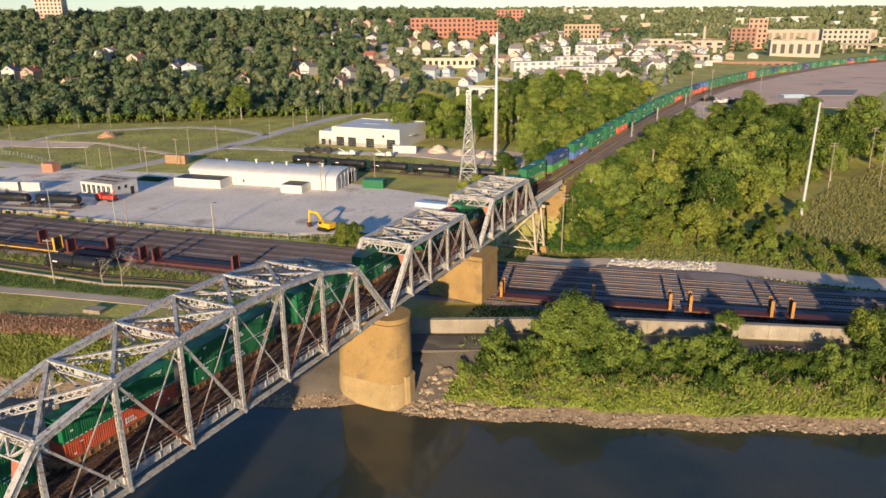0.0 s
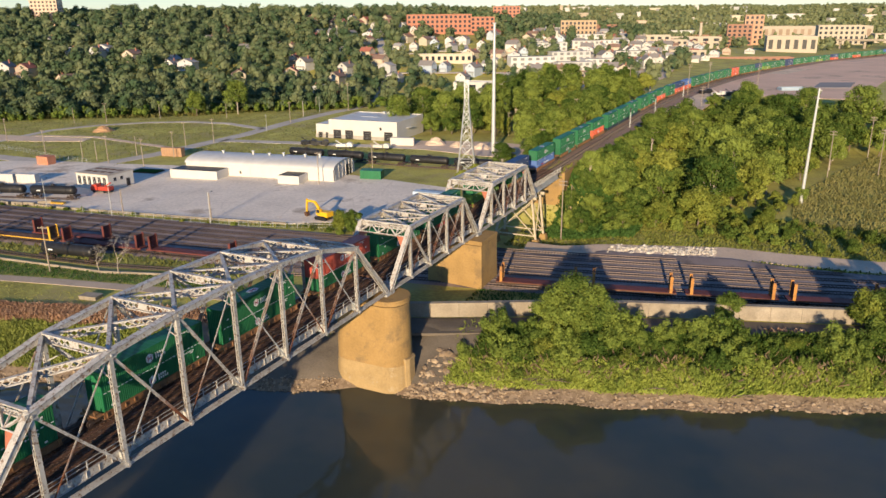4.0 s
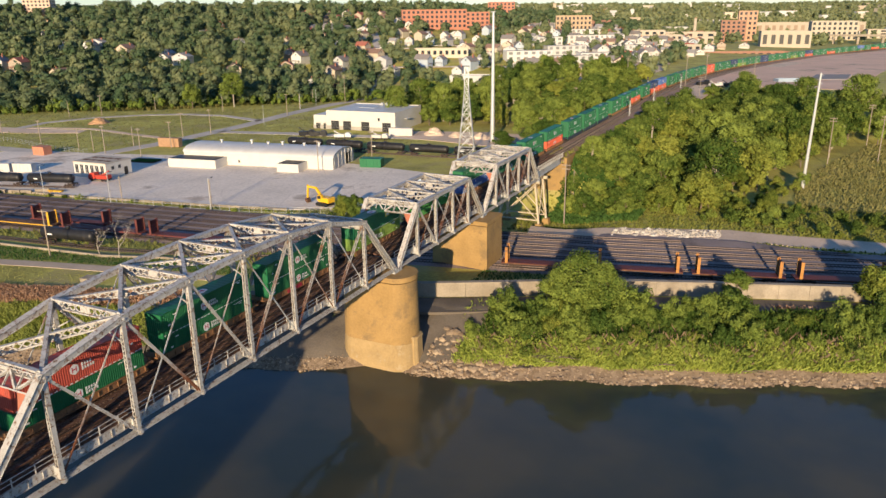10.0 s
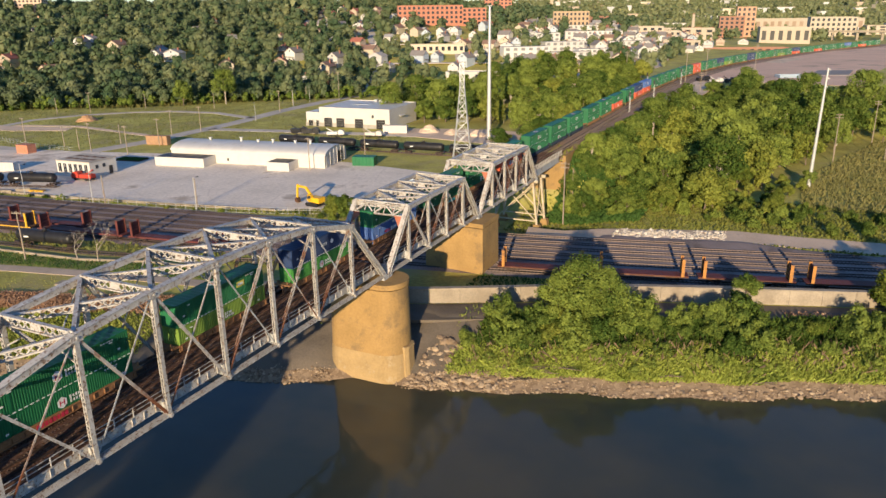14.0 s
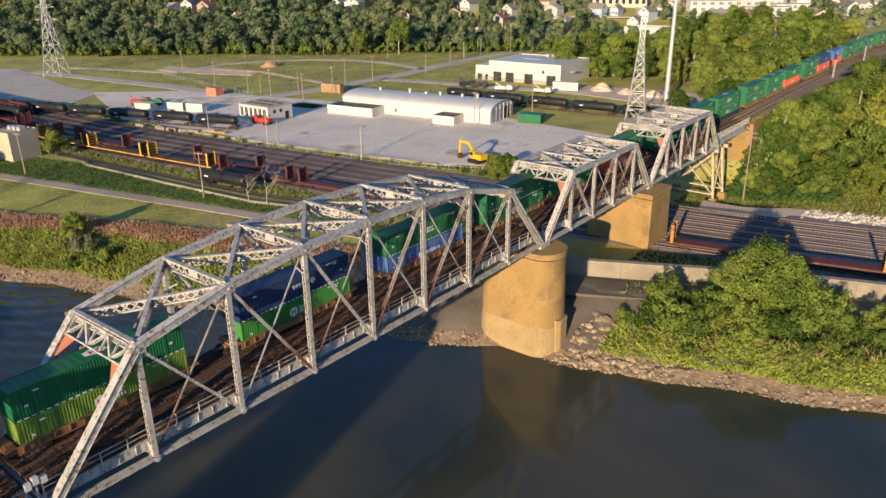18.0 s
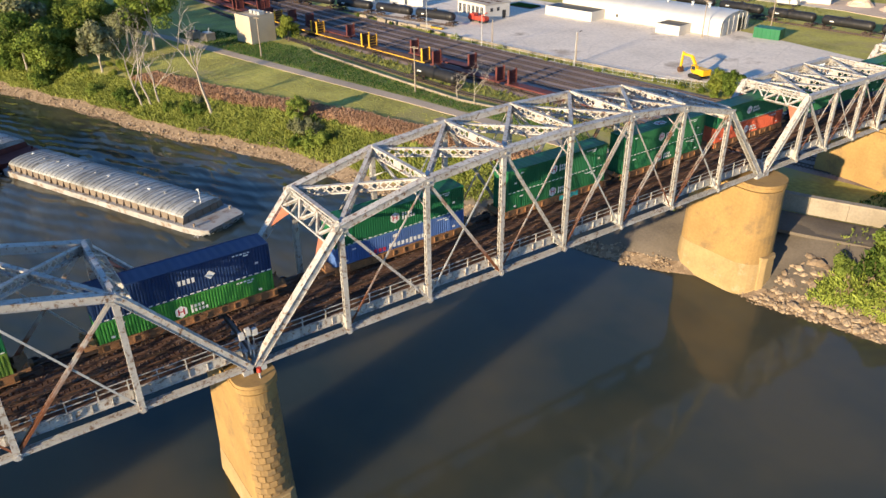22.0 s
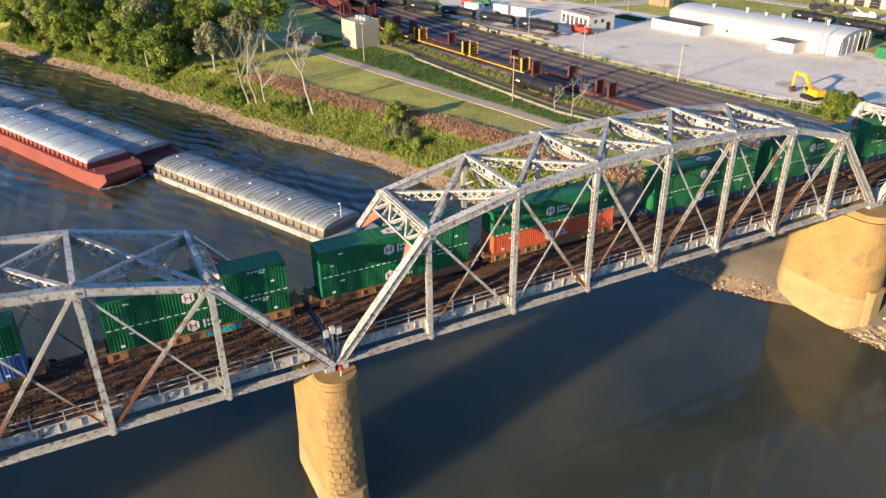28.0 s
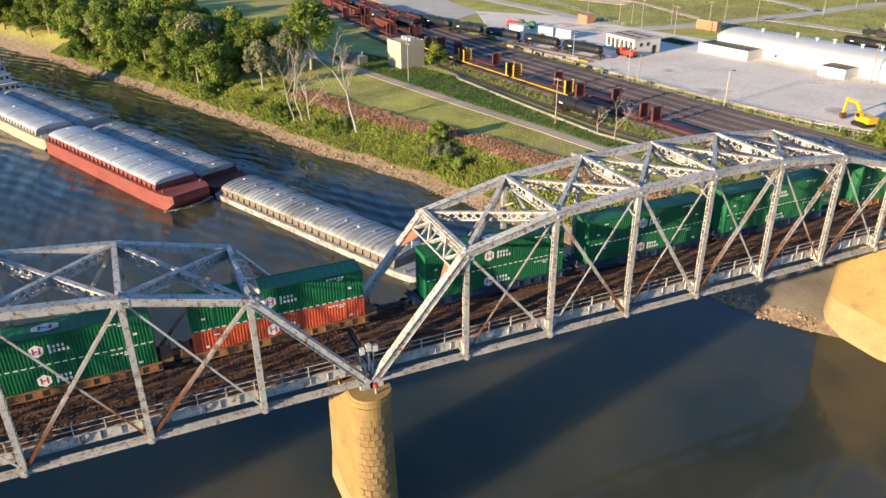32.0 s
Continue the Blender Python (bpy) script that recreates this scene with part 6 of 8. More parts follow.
def excavator():
    top = thing("excavator", pose(-124.4, 172.5, 6.62, 0, 0, 172), "yellow tracked excavator with its arm lowered", "excavator")
    for s in (-1, 1):
        prof = [(-2.3, 0.3), (-1.9, 0.0), (1.9, 0.0), (2.3, 0.3), (2.3, 0.7), (1.9, 1.0), (-1.9, 1.0), (-2.3, 0.7)]
        g = Geo().loft([[(x, s * 1.2 - 0.35, z) for x, z in prof], [(x, s * 1.2 + 0.35, z) for x, z in prof]])
        part("crawler_track", g, BLACK, top)
    part("slew_ring", Geo().tube((0, 0, 0.9), (0, 0, 1.25), 1.0, n=14), BLACK, top)
    part("engine_body", Geo().box((-0.7, 0, 1.9), (3.8, 2.7, 1.3)).box((-2.2, 0, 1.9), (1.0, 2.8, 1.5)), YELLOW2, top)
    cab = part("cab", Geo().box((0.9, 0.85, 2.4), (1.5, 1.0, 1.7)), YELLOW2, top)
    for b in (((1.66, 0.85, 2.6), (0.04, 0.85, 1.1)), ((0.9, 1.37, 2.6), (1.2, 0.04, 0.95))):
        part("cab_window", Geo().box(*b), GLASSY, cab)
    part("boom", Geo().beam((0.9, -0.2, 2.0), (3.4, -0.2, 4.9), 0.5, 0.65).beam((3.3, -0.2, 4.85), (6.6, -0.2, 4.9), 0.45, 0.55), YELLOW2, top)
    part("stick", Geo().beam((6.5, -0.2, 5.4), (6.9, -0.2, 1.5), 0.4, 0.5), YELLOW2, top)
    part("ram", Geo().tube((2.8, -0.2, 5.2), (6.3, -0.2, 5.5), 0.1).tube((1.6, -0.2, 1.8), (3.0, -0.2, 4.2), 0.12), GALV, top)
    prof = [(6.9, 1.5), (7.4, 1.2), (7.3, 0.4), (6.6, 0.05), (6.0, 0.3), (6.4, 0.6), (6.5, 1.2)]
    part("bucket", Geo().loft([[(x, -0.9, z) for x, z in prof], [(x, 0.5, z) for x, z in prof]]), RUST, top)
    return top


YELLOW2 = surface("bright_yellow_paint", (0.75, 0.44, 0.012), 0.45, 0.0, 0.12, 0.8, 6.0, 0.03, (0.35, 0.2, 0.03), 0.2, 0.8)
excavator()


def crate(name, x, y, z, a, size, material, label, category):
    """A lidded steel box with ribbed sides."""
    t = thing(name, pose(x, y, z, 0, 0, a), label, category)
    w, d, h = size
    part("lid", Geo().box((0, 0, h + 0.06), (w + 0.16, d + 0.16, 0.14)), material, t)
    n = max(2, int(w / 1.3))
    wave = []
    for k in range(n):                       # a pressed side, as one folded outline
        x = -w / 2 + w * k / n
        wave += [(x, 0.0), (x + w / n * 0.7, 0.0), (x + w / n * 0.76, 0.07), (x + w / n * 0.94, 0.07)]
    wave.append((w / 2, 0.0))
    part("ribbed_body", Geo().prism([(x, -d / 2 - o) for x, o in wave] + [(x, d / 2 + o) for x, o in wave[::-1]], 0, h), material, t)
    return t


crate("waste_container", -141.0, 227.5, 6.6, 14, (8.0, 4.4, 3.0), PAINT["green"], "green steel waste container by the shed", "waste container")
crate("cabin", -279.5, 197.5, 6.6, 5, (6.0, 4.0, 3.2), surface("faded_orange_paint", (0.48, 0.20, 0.12), 0.7, 0.0, 0.15, 0.8, 5.0, 0.03), "small faded orange cabin at the roadside", "cabin")
crate("billboard_trailer", -243.5, 231.5, 6.6, 10, (10.0, 2.6, 3.6), surface("rusty_tan_trailer", (0.36, 0.22, 0.13), 0.8, 0.0, 0.2, 0.8, 5.0, 0.03), "rusty tan trailer parked in the field", "trailer")
crate("box_trailer", -165, 294, 6.62, 15, (11.0, 2.6, 3.2), WHITE, "white box trailer at the loading yard", "trailer")
crate("flat_trailer", -108.3, 210.5, 6.6, 4, (11.5, 3.0, 1.5), surface("pale_blue_metal", (0.42, 0.52, 0.62), 0.5, 0.0, 0.1, 0.8, 5.0, 0.03), "long pale blue trailer on the lot", "trailer")
crate("planter", -134.1, 99.3, 6.5, 12, (4.2, 2.4, 0.7), WALLC, "low concrete planter box on the grass", "planter")
for x, y, c in ((-262, 168, WHITE), (-271, 160, WHITE), (-254, 171, WHITE)):
    crate("truck_box", x, y, 6.62, 18, (7.5, 2.6, 3.0), c, "white truck body parked by the tank wagons", "truck body")


def pickup(x, y, a, body, label, name="tow_truck", category="truck"):
    t = thing(name, pose(x, y, 6.62, 0, 0, a), label, category)
    part("chassis", Geo().box((0, 0, 0.75), (7.6, 2.3, 0.35)), BLACK, t)
    cab = part("cab", Geo().loft([[(x1, -1.15, z), (x1, 1.15, z), (x2, 1.15, z), (x2, -1.15, z)] for x1, x2, z in ((1.2, 3.9, 0.9), (1.2, 3.9, 1.9), (1.5, 3.1, 2.8))]), body, t)
    part("windscreen", Geo().add([(3.86, -1.0, 1.95), (3.86, 1.0, 1.95), (3.16, 1.0, 2.7), (3.16, -1.0, 2.7)], [(0, 1, 2, 3)]), GLASSY, cab)
    part("bed", Geo().box((-1.4, 0, 1.5), (4.6, 2.4, 1.2)), body, t)
    part("boom", Geo().beam((-1.0, 0, 2.0), (-3.9, 0, 3.6), 0.3, 0.3), body, t)
    for xx in (2.6, -1.6, -2.8):
        for s in (-1, 1):
            part("wheel", Geo().tube((xx, s * 0.95, 0.5), (xx, s * 1.2, 0.5), 0.5, n=12), BLACK, t)
    return t


pickup(-214.8, 170.6, 190, RED, "red service truck parked before the office")
pickup(-168, 280, 10, WHITE, "white road tractor by the warehouse", "tractor_unit", "truck")
for k, (x, y, c) in enumerate(((-205, 277, BLACK), (-199, 277.5, BLACK), (-185, 276, GALV), (-92, 290, BLACK), (-97, 296, WHITE), (-279, 168, PAINT["green"]), (-284, 166, RED))):
    pickup(x, y, 8 + k * 7, c, "small work truck parked on the gravel", "parked_truck", "truck")


for x, y, a in ((-231, 145.6, 12), (-226, 147.0, 13), (-222, 148.2, 12), (-236, 144.6, 11), (-219, 151.5, 40), (-246, 143.0, 8)):
    bl = thing("concrete_beam", pose(x, y, 6.55, 0, 0, a), "pale concrete beam lying at the edge of the lot", "concrete beam", "beams by the lot")
    part("body", Geo().box((0, 0, 0.45), (4.2, 0.9, 0.9)), WALLC, bl)
    part("chamfer", Geo().prism([(-2.1, -0.3), (2.1, -0.3), (2.1, 0.3), (-2.1, 0.3)], 0.9, 1.05), WALLC, bl)
sk = thing("loading_skid", pose(-214.5, 153.0, 6.55, 0, 0, 15), "yellow steel loading skid on the ground", "skid")
part("plate", Geo().box((0, 0, 0.5), (5.0, 1.4, 0.3)), YELLOW, sk)
for k in (-1.8, 0, 1.8):
    part("runner", Geo().box((k, 0, 0.17), (0.3, 1.4, 0.34)), YELLOW, sk)
# low dark green pad of unknown use; the planting is made up
pad = thing("planting_bed", pose(-227.7, 202.5, 6.6, 0, 0, 10), "low green pad with a dark rim", "planting bed")
part("kerb", Geo().box((0, 0, 0.15), (11.0, 6.0, 0.3)), RUST, pad)
part("planting", Geo().box((0, 0, 0.4), (10.4, 5.4, 0.3)), LUSH_SHADE, pad)


def heap(x, y, z, r, h, material, label, seed):
    rr = random.Random(seed)
    g = Geo()
    n, rings = 18, []
    for j in range(7):
        k = j / 6
        rings.append([(r * (1 - k * 0.93) * math.cos(2 * math.pi * i / n) * rr.uniform(0.86, 1.12), r * (1 - k * 0.93) * math.sin(2 * math.pi * i / n) * rr.uniform(0.86, 1.12), h * (1 - (1 - k) ** 1.4) * rr.uniform(0.9, 1.08)) for i in range(n)])
    g.loft(rings)
    return whole("mound", g, material, pose(x, y, z), label, "mound", "mounds of loose material")


heap(-333, 271, 6.3, 6.0, 3.0, surface("orange_dirt", (0.46, 0.27, 0.14), 0.95, 0.0, 0.2, 0.5, 4.0, 0.3), "heap of orange dirt on the field", 1)
heap(-152, 302, 6.5, 5.0, 3.2, DIRT, "rounded heap of pale gravel", 2)
heap(-140, 300, 6.5, 4.0, 2.2, DIRT, "rounded heap of pale gravel", 3)
heap(-128, 300, 6.5, 5.0, 2.4, DIRT, "rounded heap of pale gravel", 4)


# ---- masts, pylon, poles ----
def pylon(x, y, a, b, zs, arms, label):
    top = thing("lattice_pylon", pose(x, y, 6.4, 0, 0, a), label, "pylon", "power pylons")
    H, t = zs[-1], 0.75
    w = lambda z: b + (t - b) * min(1, (z / (H * 0.77))) ** 0.85
    for k, z in enumerate(arms):
        for sx in (-1, 1):
            tip = Vector((sx * (5.5 - k * 0.6), 0, z))
            part("arm", Geo().beam((sx * w(z), w(z), z), tip, 0.13, 0.13).beam((sx * w(z), -w(z), z), tip, 0.13, 0.13).beam((sx * w(z + 1.6), 0, z + 1.6), tip, 0.13, 0.13), GALV, top)
    c = lambda z, i: Vector((w(z) * (1 if i in (0, 3) else -1), w(z) * (1 if i < 2 else -1), z))
    for i in range(4):
        g = Geo()
        for a, z in zip(zs, zs[1:]):
            g.beam(c(a, i), c(z, i), 0.24, 0.24)
        part("leg", g, GALV, top)
    for i in range(4):
        for a, z in zip(zs, zs[1:]):
            part("brace", Geo().beam(c(a, i), c(z, (i + 1) % 4), 0.13, 0.13).beam(c(a, (i + 1) % 4), c(z, i), 0.13, 0.13).beam(c(z, i), c(z, (i + 1) % 4), 0.13, 0.13), GALV, top)
    return top


pylon(-110.5, 244.5, 20, 3.6, [0, 6, 11, 15, 18.5, 21.5, 24, 26.5, 29, 31.5, 33.5, 35], [], "grey lattice steel power pylon")
pylon(-397.5, 187.0, 35, 4.6, [0, 8, 15, 21, 27, 33, 39, 45], [27, 33, 39], "tall grey lattice power pylon with crossarms")
mast = thing("tall_mast", pose(-119.5, 292.5, 6.4), "tall pale tapered steel mast", "mast")
part("shaft", Geo().tube((0, 0, 0), (0, 0, 53.5), 0.95, 0.5, 14), GALV, mast)
part("base", Geo().tube((0, 0, 0), (0, 0, 0.5), 1.6, n=14), WALLC, mast)
part("cap", Geo().box((0, 0, 53.7), (2.0, 0.3, 0.25)), GALV, mast)
tall = thing("steel_pole", pose(1.9, 249.3, 6.3), "tall slender pale steel power pole", "pole")
part("shaft", Geo().tube((0, 0, 0), (0.7, 0.2, 35.5), 0.55, 0.28, 12), GALV, tall)
for k in range(3):
    part("insulator", Geo().beam((1.3 + k * 0.1, 0.35, 30 + k * 2.4), (0.3 + k * 0.1, 0.3, 30.3 + k * 2.4), 0.14, 0.14), GALV, tall)


def utility_pole(h=10.5, arms=1):
    t = thing("utility_pole", pose(0, 0, 0), "tall weathered wooden utility pole", "utility pole", "utility poles")
    part("post", Geo().tube((0, 0, -0.5), (0, 0, h), 0.19, 0.13, 8), POLEWOOD, t)
    for k in range(arms):
        g = Geo().box((0, 0, h - 0.5 - k * 1.0), (2.4, 0.14, 0.16))
        for x in (-1.0, -0.4, 0.4, 1.0):
            g.tube((x, 0, h - 0.42 - k), (x, 0, h - 0.15 - k), 0.07, n=6)
        part("cross_arm", g, POLEWOOD, t)
    return t


def stand_pole(proto, state, x, y, a=0, tilt=0):
    m = pose(x, y, float(lie(x, y)), tilt, 0, a)
    if not state:
        state.append(1)
        proto.matrix_basis = m
    else:
        copy_thing(proto, m)


up1, up2, up0 = utility_pole(11.5, 1), utility_pole(17.0, 2), utility_pole(8.5, 0)
s1, s2, s0 = [], [], []
for x, y, a in ((-240, 228.4, 20), (-236.6, 208.8, 10), (-257, 209.1, 0), (-296.6, 209.9, 5), (-348, 227.5, 0), (-355.6, 292.4, 30), (-251.8, 265.4, 60), (-157.3, 106.9, 20), (-214.3, 90.8, 20), (-146, 236, 0),
                (-153.5, 211.5, 0), (-259.2, 334.4, 0), (-93, 279, 20), (-85, 330, 0), (-130, 338, 0), (-256, 251.6, 30)):
    stand_pole(up1, s1, x, y, a)
for x, y, a in ((-46.6, 383, 20), (9.6, 292.9, 0), (24.5, 338, 0), (26.1, 303, 0), (-85.5, 300, 10), (-60, 430, 0), (-90, 420, 0), (-52, 452, 10), (-30, 520, 0), (-98, 352, 10), (-57.2, 190, 0), (-258, 392, 0)):
    stand_pole(up2, s2, x, y, a)
for x, y, a in ((-276.4, 212.4, 0), (-265.5, 210.6, 0), (-259.7, 226.4, 0), (-373, 285, 0), (-341, 317.8, 0), (-304.6, 333.7, 0), (-182.7, 151.0, 0), (-154, 157.6, 0), (-278, 386, 0), (-270, 361, 0), (-59, 205, 0)):
    stand_pole(up0, s0, x, y, a)


def street_lamp():
    t = thing("street_lamp", pose(0, 0, 0), "grey steel lot lamp on a tall post", "street lamp", "lot lamps")
    part("post", Geo().tube((0, 0, -0.3), (0, 0, 9.5), 0.12, 0.08, 8), GALV, t)
    part("arm", Geo().box((0, 0.8, 9.45), (0.08, 1.6, 0.08)), GALV, t)
    part("lamp_head", Geo().box((0, 1.5, 9.4), (0.35, 0.8, 0.16)), DARK, t)
    return t


lamp = street_lamp()
sl = []
for x, y, a in ((-262, 338, 200), (-266, 356, 200), (-270, 378, 200), (-248, 300, 200), (-186, 149.6, 0), (-152, 155.2, 0), (-214, 148.5, 0)):
    stand_pole(lamp, sl, x, y, a)


def fence(line, h, label):
    t = thing("wire_fence", pose(0, 0, 0), label, "fence", "fences")
    for (x0, y0), (x1, y1) in zip(line, line[1:]):
        L = math.hypot(x1 - x0, y1 - y0)
        k = max(1, int(L / 3))
        for i in range(k):
            x, y = x0 + (x1 - x0) * i / k, y0 + (y1 - y0) * i / k
            z = float(lie(x, y))
            part("post", Geo().box((x, y, z + h / 2), (0.09, 0.09, h)), GALV, t)
        for zz in (0.25, h * 0.6, h - 0.05):
            part("wire", Geo().beam((x0, y0, float(lie(x0, y0)) + zz), (x1, y1, float(lie(x1, y1)) + zz), 0.05, 0.05), GALV, t)
    return t


fence([(-200, 147.6), (-168, 152.5), (-140, 157.5), (-126, 162), (-112, 168)], 1.9, "thin wire fence along the lot edge")
fence([(-345, 215), (-318, 213), (-286, 206.5), (-262, 205)], 1.9, "thin wire fence round the field")

# ---- plants ----
def leaves(rng, lobes, n, size, flat=0.3, out=1.5, lo=0.35, hi=1.3, rough=0.5):
    """n leaf tufts spread through and over a set of rounded lobes; returns n x 4 x 3."""
    lob = np.asarray(lobes, float)
    wgt = (lob[:, 3] * lob[:, 4] * lob[:, 5]) ** (2 / 3)
    pick = rng.choice(len(lob), n, p=wgt / wgt.sum())
    d = rng.normal(size=(n, 3))
    d /= np.linalg.norm(d, axis=1, keepdims=True)
    r = rng.uniform(lo, hi, (n, 1)) ** 0.6
    c = lob[pick, :3] + d * r * lob[pick, 3:]
    nrm = d * out + rng.normal(size=(n, 3)) * rough + np.array([0, 0, flat])
    nrm /= np.linalg.norm(nrm, axis=1, keepdims=True)
    t = np.cross(nrm, rng.normal(size=(n, 3)))
    t /= np.linalg.norm(t, axis=1, keepdims=True)
    b = np.cross(nrm, t)
    s = size * rng.uniform(0.55, 1.35, (n, 1))
    k = rng.uniform(0.5, 0.95, (n, 1))
    droop = nrm * s * rng.uniform(-0.25, 0.25, (n, 1))
    return np.stack([c - t * s - b * s * k * 0.4, c + b * s * k * -0.9 + droop, c + t * s + b * s * k * 0.3, c + b * s * k + droop], 1)


def lobes_for(rng, h, w, base, count):
    """Lobes of a broad crown, uneven, with gaps between them."""
    out = [(0, 0, h * 0.7, w * 0.26, w * 0.26, h * 0.2)]
    for i in range(int(count * 1.5)):
        a = i * 2.4 + rng.uniform(-0.5, 0.5)
        k = rng.uniform(0.0, 1.0)
        z = base + (h - base) * (0.12 + 0.76 * k)
        reach = w * 0.36 * math.sqrt(max(0.08, 1 - (2 * k - 0.75) ** 2 * 0.62)) * rng.uniform(0.7, 1.15)
        r = w * rng.uniform(0.085, 0.2)
        out.append((reach * math.cos(a), reach * math.sin(a), z, r, r * rng.uniform(0.85, 1.15), r * rng.uniform(0.7, 1.0)))
    return out


def wood(rng, h, lobes, r0, reach=0.8, limbs=7, n=7):
    """A bent tapered trunk with limbs running out to the lobes."""
    g = Geo()
    p = Vector((0, 0, -0.4))
    lean = Vector((rng.uniform(-0.06, 0.06), rng.uniform(-0.06, 0.06), 1))
    pts = [p]
    for k in range(4):
        pts.append(pts[-1] + (lean + Vector((rng.uniform(-0.1, 0.1), rng.uniform(-0.1, 0.1), 0))) * (h * 0.19))
    for k in range(4):
        g.tube(pts[k], pts[k + 1], r0 * (1 - 0.19 * k), r0 * (1 - 0.19 * (k + 1)), n)
    for k in range(limbs):
        lo = lobes[(k * 2 + 1) % len(lobes)]
        s = pts[1 + k % 3].lerp(pts[2 + k % 3], rng.uniform(0, 1))
        e = Vector(lo[:3])
        m = s.lerp(e, 0.5) + Vector((0, 0, -0.04 * h))
        g.tube(s, m, r0 * 0.42, r0 * 0.26, 6)
        g.tube(m, s.lerp(e, reach), r0 * 0.26, r0 * 0.08, 6)
    return g


def tree_kind(seed, h, w, base, count, n, size, leaf, label, bark=None, trunk=0.3):
    rng = np.random.default_rng(seed)
    lob = lobes_for(rng, h, w * 1.08, base, count)
    t = thing("tree", pose(0, 0, 0), label, "tree", "trees")
    part("trunk", wood(rng, h, lob, trunk), bark or BARK, t)
    part("crown", quads_mesh("crown", leaves(rng, lob, n, size), leaf), None, t)
    return t


TREES = [tree_kind(11, 15, 12, 4.0, 17, 5200, 0.34, LEAF, "broad green leafy tree"),
         tree_kind(12, 17, 12, 5.0, 18, 5200, 0.34, LEAF, "tall green leafy tree with open limbs", PALEBARK, 0.36),
         tree_kind(13, 12, 11, 2.0, 16, 4800, 0.34, LEAF_Y, "rounded yellow-green leafy tree"),
         tree_kind(14, 13, 10, 2.5, 15, 4600, 0.34, LEAF, "dense green leafy tree"),
         tree_kind(15, 10, 9, 1.5, 14, 4200, 0.32, LEAF_Y, "low yellow-green leafy tree"),
         tree_kind(16, 14, 10, 3.0, 15, 3400, 0.36, LEAF_GREY, "open grey-green leafy tree with pale limbs", PALEBARK, 0.34),
         tree_kind(17, 13, 11, 1.5, 19, 9000, 0.23, LEAF, "spreading green bank tree with fine leaves")]
tree_used = [False] * len(TREES)


def plant(k, x, y, scale, a, z=None):
    m = pose(x, y, (float(lie(x, y)) if z is None else z) - 0.1, 0, 0, a)
    if not tree_used[k]:
        tree_used[k] = True
        ob = TREES[k]
        ob.matrix_basis = m
    else:
        ob = copy_thing(TREES[k], m)
    ob.scale = (scale, scale, scale * (0.92 + 0.16 * ((x * 7.3 + y * 3.1) % 1)))
    return ob


def scatter(rng, n, x0, x1, y0, y1, gap, ok, taken=None):
    out = [] if taken is None else taken
    made = []
    for _ in range(n):
        x, y = rng.uniform(x0, x1), rng.uniform(y0, y1)
        if ok(x, y) and all((x - a) ** 2 + (y - b) ** 2 > gap * gap for a, b in out):
            out.append((x, y))
            made.append((x, y))
    return made


def right_wood(x, y):
    """Where the trees stand east of the main line: open ground lies beyond this edge."""
    edge = np.interp(y, [205, 225, 250, 275, 300, 340, 352, 420], [-24, -17, -8, 1, 8, 22, 90, 110])
    return x < edge and x > line_x(y) + (8 if y < 290 else 13 if y < 345 else 25) and (y < 398 - 0.2 * (x + 60))


def sight_cap(x, y):
    """The wood is cut low beside the line: crowns stay under the level of the rails towards the river's far air."""
    s = (-63.5 + 4) / (x + 4) if x < -12 else 9.0
    return 99.0 if y * s > 900 else 57 - (57 - 20.0) / s


rng = np.random.default_rng(4)
taken = []
for x, y in scatter(rng, 5000, -62, 110, 206, 400, 9.0, right_wood, taken):
    h = rng.uniform(0.65, 1.3)
    k = int(rng.choice(5, p=[0.2, 0.14, 0.36, 0.14, 0.16])) if y < 285 else int(rng.choice(5, p=[0.34, 0.3, 0.08, 0.22, 0.06]))
    h = min(h * (0.8 if y < 215 else 1.0), (sight_cap(x, y) - float(lie(x, y))) / 16.5)
    if h > 0.25:
        plant(k, x, y, h, rng.uniform(0, 360))
for x, y in scatter(rng, 900, -30, 16, 206, 250, 5.0, lambda x, y: x < np.interp(y, [205, 225, 250], [-6, -5, 2]) and x > -34, []):
    plant(int(rng.choice(6, p=[0.1, 0.0, 0.35, 0.2, 0.35, 0.0])), x, y, rng.uniform(0.25, 0.5), rng.uniform(0, 360))
# between the lot and the main line, and behind the warehouse
for x, y in scatter(rng, 2600, -200, -78, 258, 440, 9.2, lambda x, y: x < line_x(y) - 9 and (x > -106 + (y - 262) * 0.03 if y < 326 else x > -190 + max(0, (y - 400) * 1.5) and x < -84) and not (-160 < x < -112 and y < 330), taken):
    plant(int(rng.choice(5, p=[0.32, 0.18, 0.2, 0.22, 0.08])), x, y, rng.uniform(0.8, 1.2) * (0.7 if y < 290 else 1.0), rng.uniform(0, 360))
